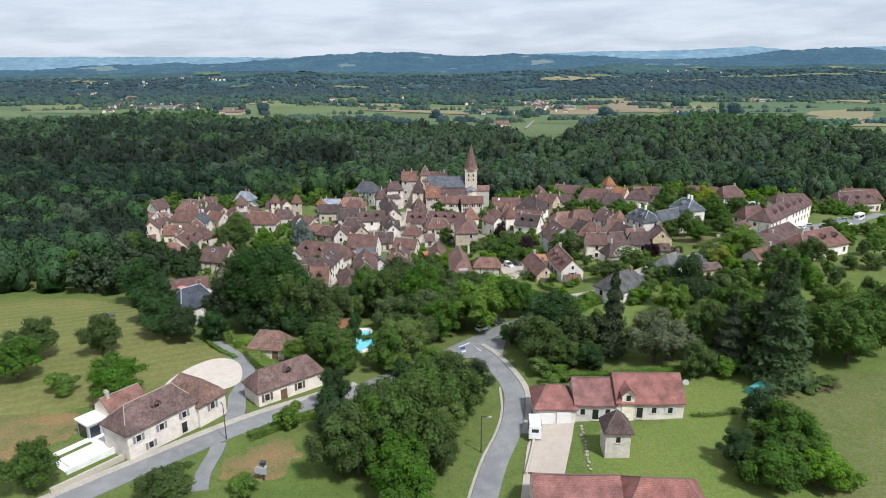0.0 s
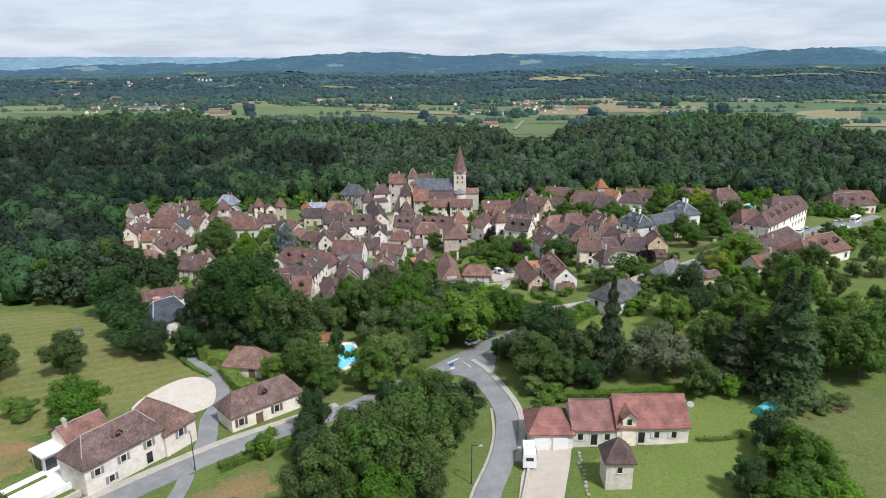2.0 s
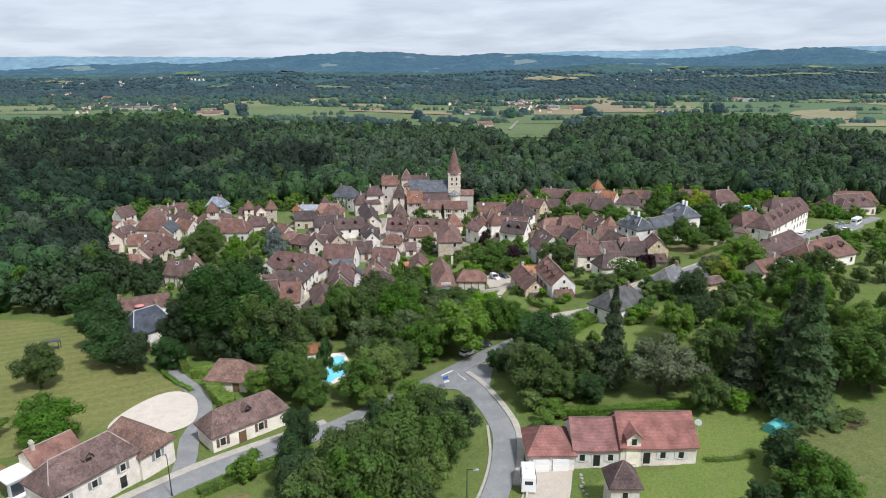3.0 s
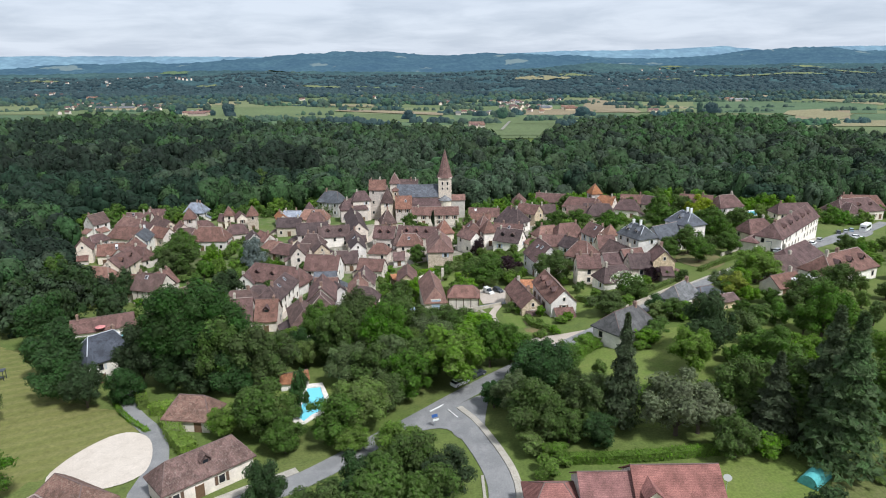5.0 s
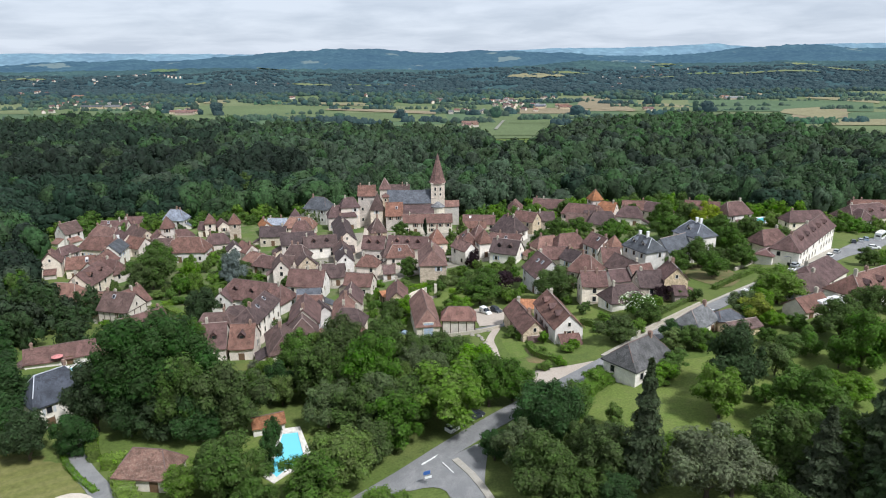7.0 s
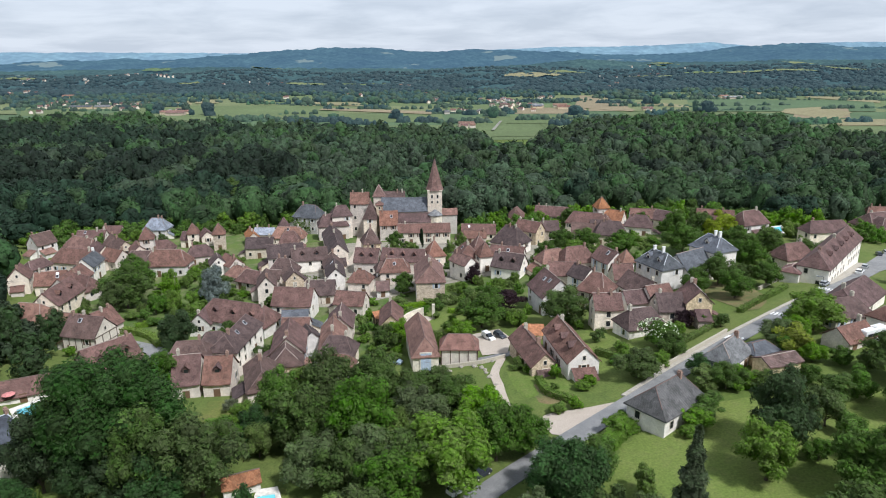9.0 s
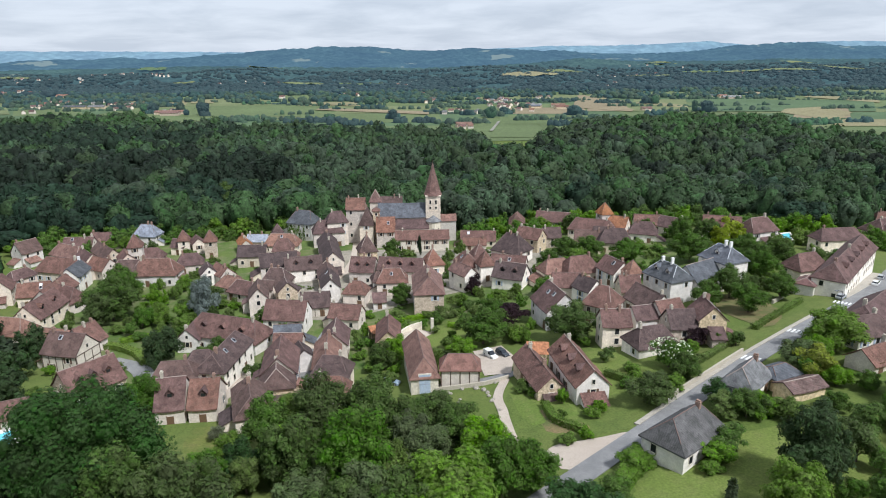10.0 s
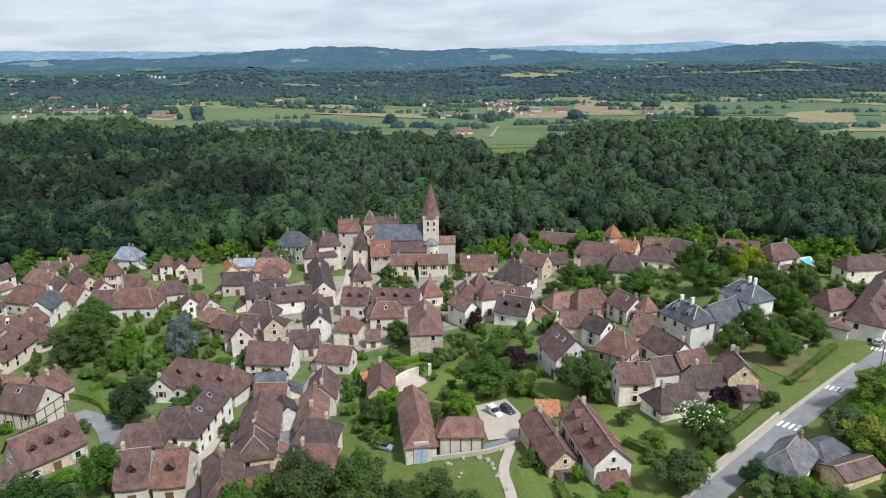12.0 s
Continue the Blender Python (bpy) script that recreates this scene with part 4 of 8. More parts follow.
house(8.7, 257.3, -15, 13.7, 6.2, 4.3, 3.1, "g", "brown", "cream", 3, -1)
house(-4.6, 241.4, -14, 6.3, 5.6, 4.0, 2.8, "h", "brown", "cream")
house(5.6, 248.3, -1, 8.8, 6.4, 4.0, 3.2, "h", "brown", "cream")
house(-2.3, 277.4, 12, 5.8, 5.8, 5.0, 4.9, "p", "dark", "stone")
house(18.7, 262.0, 12, 5.8, 5.8, 3.6, 4.5, "p", "orange", "cream")
house(-15.7, 236.9, 1, 7.8, 6.4, 3.0, 3.2, "g", "dark", "timber")
house(-6.5, 224.6, -17, 8.1, 5.6, 3.3, 2.8, "g", "brown", "cream")
house(-21.6, 225.2, -10, 10.5, 7.6, 4.5, 3.8, "g", "brown", "white")
house(37.5, 292.5, -9, 12.5, 5.8, 2.6, 2.9, "g", "brown", "cream")
house(35.5, 287.1, -6, 7.9, 4.3, 2.1, 2.1, "g", "brown", "cream")
house(44.8, 266.1, -42, 9.9, 9.4, 4.3, 5.1, "h", "dark", "white")
house(33.5, 262.6, 12, 5.8, 5.8, 3.6, 4.5, "p", "brown", "cream")
house(28.6, 255.6, -87, 8.2, 6.5, 4.1, 3.5, "h", "brown", "cream")
house(33.5, 249.8, 12, 4.5, 4.5, 5.2, 3.8, "p", "brown", "white")
house(40.7, 250.0, -22, 10.3, 5.8, 3.9, 2.9, "g", "brown", "cream")
house(39.7, 241.1, -31, 9.0, 7.2, 3.4, 3.6, "g", "dark", "white", 2, -1)
house(53.7, 278.5, -43, 8.9, 6.0, 5.0, 3.0, "g", "brown", "stone")
house(61.5, 281.1, -4, 6.0, 5.6, 4.0, 2.8, "g", "dark", "stone")
house(55.6, 311.7, -102, 10.4, 5.8, 4.5, 3.1, "h", "brown", "cream")
house(69.8, 310.3, -23, 13.1, 6.5, 4.4, 3.2, "g", "brown", "white")
house(77.3, 285.2, -29, 15.7, 6.5, 4.1, 3.5, "h", "brown", "cream")
house(83.1, 289.9, 12, 4.3, 4.3, 8.9, 3.7, "p", "orange", "cream")
house(86.9, 287.0, -37, 8.0, 6.5, 4.4, 3.2, "g", "orange", "cream")
house(71.1, 270.7, -17, 8.5, 6.5, 3.5, 3.2, "g", "dark", "cream")
house(78.3, 264.7, -16, 10.2, 7.2, 3.8, 3.9, "h", "dark", "ochre")
house(91.9, 274.8, -26, 9.0, 6.5, 3.3, 3.5, "h", "brown", "white")
house(98.7, 288.6, -14, 9.2, 5.8, 3.9, 2.9, "g", "brown", "cream")
house(105.9, 283.6, -51, 11.8, 5.8, 2.8, 3.1, "h", "brown", "cream")
house(52.2, 239.9, 14, 8.8, 5.8, 3.7, 3.1, "h", "tan", "cream")
house(58.7, 238.3, 12, 10.2, 7.2, 3.3, 3.9, "h", "brown", "cream")
house(66.6, 231.7, -73, 8.0, 6.1, 4.0, 3.1, "g", "brown", "white")
house(68.9, 224.7, 12, 3.5, 3.5, 5.1, 3.0, "p", "tan", "white")
house(51.1, 224.1, -12, 7.5, 5.6, 4.2, 2.8, "g", "brown", "cream")
house(44.0, 207.6, -82, 10.4, 8.5, 4.6, 4.2, "g", "brown", "white")
house(55.0, 218.2, -62, 5.9, 5.2, 4.2, 2.6, "g", "dark", "white")
house(54.5, 204.9, -42, 7.1, 7.7, 4.3, 3.9, "h", "brown", "timber")
house(64.6, 215.6, -5, 5.0, 6.5, 3.5, 3.2, "g", "brown", "ochre")
house(64.7, 202.8, -74, 9.9, 6.4, 3.2, 3.2, "g", "dark", "white")
house(119.4, 274.4, -23, 12.1, 6.0, 4.0, 3.0, "g", "brown", "cream", 3, -1)
house(125.1, 262.2, 17, 10.8, 7.2, 4.6, 3.9, "h", "brown", "white")
house(113.8, 220.0, 16, 9.9, 6.5, 3.3, 3.5, "h", "brown", "cream")
house(205.5, 299.8, -12, 19.2, 7.9, 3.4, 4.2, "h", "brown", "cream")
house(100.6, 178.5, 37, 17.7, 7.9, 2.7, 3.3, "h", "brown", "white")
house(93.4, 171.5, 13, 9.5, 6.5, 2.3, 2.8, "h", "dark", "white")
house(103.7, 165.6, 25, 17.5, 7.9, 3.1, 3.7, "h", "brown", "white", 3, -1)
house(87.3, 160.6, 22, 7.9, 5, 1.7, 2.1, "g", "brown", "cream")
house(-66.7, 205.9, -17, 8.8, 7.4, 4.5, 3.7, "g", "dark", "timber")
house(-68.5, 217.1, 63, 6.0, 7.2, 3.0, 3.6, "g", "brown", "cream")
house(-38.3, 187.3, 4, 8.3, 5.6, 4.0, 2.8, "h", "dark", "cream")
house(-35.4, 176.3, 6, 4.9, 8.9, 3.4, 4.0, "g", "brown", "cream", 1, -1)
house(-29.4, 176.3, 1, 5.0, 8.4, 3.2, 3.8, "g", "brown", "cream", 1, -1)
house(-30.4, 195.0, 80, 15.7, 6.0, 5.0, 3.0, "h", "dark", "white")
house(-43.2, 216.1, 85, 7.1, 5.2, 3.6, 2.6, "g", "brown", "white")
house(-34.3, 215.7, -24, 19.9, 8.2, 3.8, 4.1, "h", "brown", "white", 3, -1)
house(-19.6, 211.2, 2, 6.2, 4.6, 4.0, 2.3, "g", "slate", "cream")
house(-17.9, 188.6, -86, 11.1, 6.7, 5.0, 3.4, "g", "brown", "timber")
house(-14.7, 197.1, -70, 5.0, 4.3, 3.4, 2.1, "g", "dark", "white")
house(-8.0, 204.0, 89, 8.9, 5.8, 4.5, 2.9, "g", "brown", "cream")
house(-9.0, 194.0, -88, 12.7, 5.4, 3.8, 2.7, "g", "tan", "cream")
house(-7.1, 183.2, -9, 7.2, 6.2, 4.3, 3.1, "h", "dark", "cream")
house(-7.1, 177.5, -6, 7.0, 4.9, 2.8, 2.5, "h", "brown", "cream")
house(4.1, 204.7, 89, 10.5, 5.2, 4.0, 2.6, "g", "brown", "stone")
house(31.5, 172.5, -83, 13.7, 5.0, 2.5, 2.5, "g", "brown", "stone")
house(37.9, 169.2, -86, 15.0, 5.8, 3.8, 2.9, "g", "brown", "white", 3, -1)
house(51.0, 187.7, -4, 5.9, 5.4, 5.0, 2.7, "g", "brown", "cream")
house(58.5, 190.9, 9, 5.6, 4.4, 4.3, 2.2, "g", "brown", "white")
house(63.8, 191.4, 15, 6.0, 4.6, 4.6, 2.3, "g", "brown", "cream")
house(62.6, 182.7, -1, 5.4, 5.8, 4.3, 2.9, "g", "dark", "stone")
house(55.9, 180.4, 11, 8.7, 6.2, 2.2, 3.1, "h", "dark", "white")
house(68.4, 182.6, 83, 6.8, 5.3, 5.3, 2.7, "g", "brown", "stone")
house(61.9, 156.1, 40, 8.1, 5, 2.9, 2.7, "h", "slatelight", "white")
house(-20.7, 171.7, -76, 11.2, 5.7, 3.8, 2.8, "h", "dark", "cream")
house(-15.5, 169.8, 12, 4.6, 4.4, 2.2, 2.2, "g", "brown", "cream")
house(-67.1, 174.5, 21, 13.1, 5.8, 1.7, 2.1, "g", "brown", "white")
house(-17.7, 138.3, 19, 5.0, 2.3, 1.8, 1.1, "g", "orange", "white")
house(-90.0, 225.9, -14, 10.0, 6.5, 2.7, 3.3, "h", "tan", "cream")
house(-98.6, 255.7, 12, 8.4, 6.5, 3.5, 3.2, "g", "brown", "cream")
house(-88.4, 251.6, -33, 12.7, 6.5, 3.3, 3.5, "h", "brown", "cream")
house(-76.2, 219.1, -16, 10.4, 5.8, 2.3, 2.8, "h", "tan", "cream")
# ---- priory buildings round the church
house(4.2, 298.5, -2, 6.6, 6.4, 6.4, 4.6, "g", "orange", "church", label="stone priory range with a steep orange tile roof")
house(17.0, 291.0, -2, 19.0, 5.6, 4.6, 2.6, "g", "brown", "palestone", 0, -1, 1, label="long pale stone cloister wing with a brown tile roof")
house(-6.8, 309.0, -2, 7.0, 7.5, 13.0, 3.6, "g", "brown", "church", 0, -1, 2, label="tall stone priory tower house with a brown tile roof")
house(0.6, 311.0, -2, 4.2, 4.2, 15.2, 4.0, "p", "tan", "church", label="square stone stair turret with a pyramid tile roof")
house(6.8, 316.0, -2, 8.0, 6.0, 12.8, 2.8, "g", "dark", "church", 0, -1, 2, label="stone priory range with a dark tile roof behind the nave")
house(-2.6, 301.0, 85, 6.0, 5.0, 8.6, 5.6, "h", "dark", "church", label="stone priory wing with a very steep dark tile roof")
house(0.8, 302.0, 0, 2.4, 2.4, 13.0, 1.0, "p", "brown", "stone", label="slender ruined stone tower beside the priory")
house(-14.0, 305.0, 10, 7.5, 6.5, 9.0, 3.4, "h", "brown", "cream", label="cream house with a hipped brown roof beside the priory")
# ---- houses along the road below the village
roadside = house(-42.6, 91.7, 55.5, 11.8, 6.2, 4.6, 2.9, "h", "weathered", "limewash", 1, -1, 0, False, label="cream stone roadside house with a brown tile roof and grey shutters", storeys=2)
house(-38.6, 99.2, -30, 8.4, 5.6, 4.0, 2.9, "h", "weathered", "limewash", 0, -1, 0, label="cream stone house with an arched gate and brown tile roof", shut=0, storeys=1)
house(-25.5, 107.5, 40, 12.6, 5.4, 3.0, 2.6, "h", "weathered", "limewash", 1, -1, 0, label="long cream stone cottage with a weathered brown tile roof", shut=1, storeys=1)
house(-49.2, 96.2, 52.8, 6.0, 4.6, 4.3, 1.5, "g", "orange", "cream", 0, -1, 1, False, label="rear extension with an orange tile roof")
modern = house(35.0, 94.2, -3, 10.4, 7.6, 2.9, 3.1, "g", "red", "limewash", 0, -1, 0, False, label="modern cream house with a red tile roof", storeys=1, shut=1)
wing = house(26.6, 94.6, -3, 6.4, 7.2, 2.9, 2.7, "g", "red", "limewash", 0, -1, 0, False, label="middle wing of a modern house with a red tile roof", storeys=1, shut=1)
house(20.3, 94.2, -3, 6.2, 6.6, 2.7, 2.3, "h", "red", "white", 0, -1, 0, False, label="garage wing with two white doors and a red tile roof", storeys=1)
house(28.5, 67.8, -6, 10.0, 8.0, 3.0, 2.8, "h", "red", "limewash", 0, -1, 0, label="modern cream house with a red tile roof", storeys=1)
house(18.3, 69.6, -4, 10.4, 7.6, 2.9, 2.6, "g", "red", "limewash", 0, -1, 0, label="wing of a modern house with a red tile roof", storeys=1)
house(27.1, 82.6, -4, 3.5, 3.5, 4.3, 2.3, "p", "dark", "palestone", name="dovecote", label="square pale stone dovecote with a steep dark tile roof")
house(121.2, 214.6, 43.5, 38.0, 7.2, 5.5, 3.5, "h", "brown", "white", 5, -1, 2, label="long white two-storey house with dormers in a brown roof", storeys=2)
house(105.0, 205.6, 43.5, 5.0, 4.2, 2.8, 1.3, "h", "pinkbrown", "white", 0, -1, 0, label="low white annex with a pink tile roof")
house(144.0, 249.9, 2, 14.5, 6.1, 5.0, 3.0, "h", "brown", "cream", 0, -1, 1, label="cream two-storey house with a hipped brown roof", storeys=2)
house(192.0, 284.5, 12, 22.0, 11.0, 3.6, 4.6, "h", "brown", "cream", 3, -1, 1, label="large low house with a hipped brown roof and dormers")
house(186.0, 278.5, -78, 7.0, 7.0, 3.2, 3.6, "h", "brown", "cream", 0, -1, 0, label="front wing of a large low house")
# ---- white mansion with slate pavilions, and two barns by the car park
house(73.2, 212.4, -69.5, 9.4, 7.0, 6.4, 3.2, "h", "slate", "white", 2, -1, 2, label="white mansion pavilion with slate roof and white dormers", storeys=2, shut=2)
house(90.4, 218.6, -70.7, 8.8, 7.8, 7.6, 3.3, "h", "slate", "white", 1, -1, 2, label="taller white mansion pavilion with slate roof and dormer", storeys=3, shut=2)
house(82.0, 214.4, 29.6, 11.0, 7.2, 4.6, 3.7, "g", "slate", "white", 0, -1, 0, label="low mansion wing with a plain slate roof")
house(10.3, 184.6, -87, 16.6, 5.2, 4.3, 3.3, "h", "tan", "palestone", 0, -1, 0, False, label="long stone barn house with tall blue doors")
house(17.8, 179.6, -6, 7.4, 4.6, 3.7, 2.2, "h", "orange", "timber", 0, -1, 0, False, label="half-timbered open shed with an orange tile roof")
house(-31.8, 125.4, -11, 7.6, 5.4, 2.3, 2.8, "h", "weathered", "limewash", 0, -1, 0, label="low limewashed garden house with a brown tile roof")
house(-54.7, 146.6, 47, 8.9, 6.8, 4.6, 3.9, "h", "darkblue", "white", 0, -1, 1, label="white house with a steep black slate roof", storeys=2, shut=2)
house(-54.8, 186.9, 48, 10.4, 8.1, 3.2, 4.1, "g", "brown", "stone", 3, -1)


def fit_out(h, depth, doors, wins, sh=2):
    """Glazed doors and shuttered windows on the front of a modern house."""
    body = h.children[0]
    for px in doors:
        w = share("window", WIN, body, pose(px, -depth, 1.15) @ Matrix.Diagonal((1.05, 1, 1.35, 1)), "tall glazed garden door")
        share("pane", PANE, w)
    for px, pz in wins:
        w = share("window", WIN, body, pose(px, -depth, pz) @ Matrix.Diagonal((0.8, 1, 0.75, 1)))
        share("pane", PANE, w)
        for k in (-1, 1):
            share("shutter", SHUT[sh], w, pose(k * 0.87, -0.02, 0))


fit_out(modern, 3.82, (-3.5, -1.6), ((3.1, 1.6), (0.6, 1.6)))
fit_out(wing, 3.62, (0.0,), ((1.9, 1.6), (-2.0, 1.6)))
fit_out(roadside, 3.12, (3.4,), ((-4.2, 3.2), (-0.4, 3.2), (3.6, 3.3), (-2.4, 1.2)), 0)
# the gabled bay that breaks the eaves
v, f = wall_mesh(1.9, 5.0, 4.3, 1.0, "g")
bay = mesh_ob("bay_wall", [(a * 0.0 - 3.5 + b * 0.38, -1.9 - a * 2.1, c) for a, b, c in v], [q[::-1] for q in f], WALL["limewash"], modern)
v, f, _ = roof_mesh(1.9, 5.0, 4.3, 1.0, "g")
mesh_ob("bay_roof", [(-3.5 + b * 0.42, -1.9 - a * 2.1, c) for a, b, c in v], [q[::-1] for q in f], ROOF["red"], modern)
share("pane", PANE, share("window", WIN, bay, pose(-3.5, -3.92, 3.7) @ Matrix.Diagonal((0.75, 1, 0.75, 1))))
# low sheds and houses that close small gaps
house(68.6, 158.2, 20, 5.6, 4.2, 2.2, 1.2, "h", "slate", "stone", 0, -1, 0, False, name="shed", label="low stone shed with a slate roof")
house(69.4, 153.4, 15, 7.0, 3.6, 1.9, 0.9, "g", "weathered", "stone", 0, -1, 0, False, name="shed", label="long low stone shed with mossy tiles")
house(45.6, 143.2, 34, 10.6, 6.6, 3.0, 3.2, "h", "slategrey", "white", 0, -1, 1, label="low white house with a broad weathered slate roof")
# ---- houses in the gaps of the old core
house(-30.8, 283.5, 4, 6.7, 5.8, 5.0, 3.3, "h", "brown", "ochre")
house(-31.9, 241.6, 99, 8.9, 5.0, 5.1, 2.9, "g", "dark", "cream")
house(15.2, 234.2, 89, 15.5, 7.8, 6.0, 3.9, "h", "tan", "stone")
house(26.2, 244.4, 119, 8.0, 4.5, 5.1, 2.2, "g", "tan", "white")
house(-109.1, 268.3, 66, 7.8, 4.5, 4.6, 2.3, "h", "brown", "pink")
house(-108.3, 256.3, 107, 6.5, 5.8, 4.8, 3.3, "g", "brown", "cream")
house(78.2, 275.8, 166, 6.5, 4.8, 3.7, 2.6, "g", "dark", "ochre")
house(-17.6, 182.0, -82, 7.9, 6.3, 3.8, 3.1, "h", "dark", "stone")
house(2.1, 249.4, 9, 4.8, 4.5, 4.0, 2.3, "h", "dark", "white")
house(1.8, 237.1, 4, 3.5, 4.0, 2.2, 2.0, "g", "tan", "white")
house(-35.3, 195.0, 8, 5.8, 4.7, 4.0, 2.4, "h", "dark", "cream")
house(-19.0, 207.8, -4, 6.5, 4.4, 3.0, 2.2, "g", "brown", "cream")

# ---------------------------------------------------------------- plants
def quads_mesh(name, V, F3, V3, mat):
    """A mesh of loose leaf sprays V (n, k, 3) and core triangles F3 over V3."""
    n, k = V.shape[:2]
    verts = np.concatenate([V.reshape(-1, 3), V3]) if len(V3) else V.reshape(-1, 3)
    me = bpy.data.meshes.new(name)
    me.vertices.add(len(verts))
    me.vertices.foreach_set("co", verts.astype(np.float32).ravel())
    li = np.concatenate([np.arange(k * n), (F3 + k * n).ravel()]) if len(F3) else np.arange(k * n)
    starts = np.concatenate([np.arange(n) * k, k * n + np.arange(len(F3)) * 3])
    me.loops.add(len(li))
    me.loops.foreach_set("vertex_index", li.astype(np.int32))
    me.polygons.add(len(starts))
    me.polygons.foreach_set("loop_start", starts.astype(np.int32))
    me.polygons.foreach_set("use_smooth", np.concatenate([np.zeros(n, bool), np.ones(len(F3), bool)]))
    me.materials.append(mat)
    me.update(calc_edges=True)
    me.validate()
    return me


def ico(level=1):
    bm = bmesh.new()
    bmesh.ops.create_icosphere(bm, subdivisions=level, radius=1)
    v = np.array([q.co[:] for q in bm.verts])
    f = np.array([[q.index for q in p.verts] for p in bm.faces])
    bm.free()
    return v, f


ICO_V, ICO_F = ico()
ICO2_V, ICO2_F = ico(2)


def unit(rng, n):
    d = rng.normal(size=(n, 3))
    return d / np.linalg.norm(d, axis=1, keepdims=True)


def leaves(rng, c, out, size, tilt=0.75, aspect=1.0):
    """Leaf sprays at c, facing roughly along out."""
    n = out + tilt * rng.normal(size=out.shape)
    n /= np.linalg.norm(n, axis=1, keepdims=True)
    a = np.cross(n, rng.normal(size=n.shape))
    a /= np.linalg.norm(a, axis=1, keepdims=True) + 1e-9
    b = np.cross(n, a)
    s = size * rng.uniform(0.55, 1.3, (len(c), 1))
    a, b = a * s, b * s * rng.uniform(0.55, 1.0, (len(c), 1))
    k = np.array([1, 1, 1 / aspect])
    return np.stack([c + (-a * 0.9 - b * 0.7) * k, c + (a * 1.0 - b * 0.5) * k, c + (a * 0.1 + b * 1.25) * k], 1)


def crown_data(seed, kind, n_clump, n_leaf, size):
    """Crown of a tree one unit high and of unit radius: leaf quads and dark cores."""
    rng = np.random.default_rng(seed)
    if kind == "cone":
        # conifer: whorls of drooping boughs, each a fan of sprays
        k = n_leaf
        t = rng.uniform(0, 1, k) ** 0.8
        zz = 0.06 + 0.94 * t
        tier = 0.75 + 0.25 * np.sin(zz * 46 + rng.uniform(0, 1, k))
        rad = (1 - t) ** 0.9 * tier * rng.uniform(0.45, 1.05, k)
        ang = np.round(rng.uniform(0, 2 * np.pi, k) * 3.2) / 3.2 + zz * 9 + rng.normal(0, 0.16, k)
        c = np.stack([rad * np.cos(ang), rad * np.sin(ang), zz - 0.05 * rad], 1)
        out = np.stack([np.cos(ang) * 0.6, np.sin(ang) * 0.6, 0.7 + 0 * ang], 1)
        V = leaves(rng, c, out, size, 0.45, 3.6)
        cv = ICO_V * [0.3, 0.3, 0.42] + [0, 0, 0.45]
        return V, ICO_F.copy(), cv
    low, mid, half = {"round": (0.10, 0.54, 0.46), "wide": (0.06, 0.52, 0.46), "tall": (0.03, 0.52, 0.48), "bush": (0.0, 0.46, 0.5)}[kind]
    d = unit(rng, n_clump)
    d[:, 2] = d[:, 2] * 1.05 + 0.12
    reach = rng.uniform(0.48, 0.90, (n_clump, 1))
    cc = d * reach
    cc[:, 2] *= half / 1.0
    cc[:, 2] += mid
    cr = rng.uniform(0.15, 0.30, n_clump) * (1.0 if n_clump > 20 else 1.15 if n_clump > 6 else 1.4)
    cc = np.concatenate([cc, [[0, 0, mid + half * 0.45], [0, 0, mid]]])
    cr = np.concatenate([cr, [0.42, 0.55]])
    ab = np.array([1.0, 1.0, half])
    w = cr**2
    pick = rng.choice(len(cc), int(n_leaf * 1.9), p=w / w.sum())
    u = unit(rng, len(pick))
    u[:, 2] = np.where(u[:, 2] < -0.75, -u[:, 2], u[:, 2])
    c = cc[pick] + u * ab * (cr[pick] * rng.uniform(0.82, 1.2, len(pick)))[:, None]
    # keep the sprays that lie on the outside of the whole crown
    dist = np.linalg.norm((c[:, None] - cc[None]) / ab, axis=2) / cr[None]
    keep = (dist.min(1) > 0.80) & (c[:, 2] > low * 0.8)
    c, u = c[keep][:n_leaf], u[keep][:n_leaf]
    V = leaves(rng, c, u + [0, 0, 0.3], size, 0.36, 2.0)
    cv = np.concatenate([ICO_V * ab * r * 0.84 + p for p, r in zip(cc, cr)])
    cf = np.concatenate([ICO_F + len(ICO_V) * i for i in range(len(cc))])
    return V, cf, cv


SHAPES = {
    "big": ("round", 80, 12000, 0.034), "broad": ("round", 40, 3900, 0.055), "light": ("round", 38, 3900, 0.055), "dark": ("tall", 32, 4000, 0.055),
    "lime": ("round", 14, 2400, 0.074), "willow": ("wide", 30, 4000, 0.056), "silver": ("wide", 26, 3400, 0.046), "blue": ("tall", 26, 3000, 0.062),
    "purple": ("bush", 10, 1200, 0.10), "spruce": ("cone", 0, 5200, 0.095), "orch": ("wide", 18, 1900, 0.078), "bush": ("bush", 15, 1500, 0.092),
    "cyp": ("tall", 6, 500, 0.22), "poplar": ("tall", 12, 1100, 0.11), "flower": ("round", 12, 1500, 0.08),
}
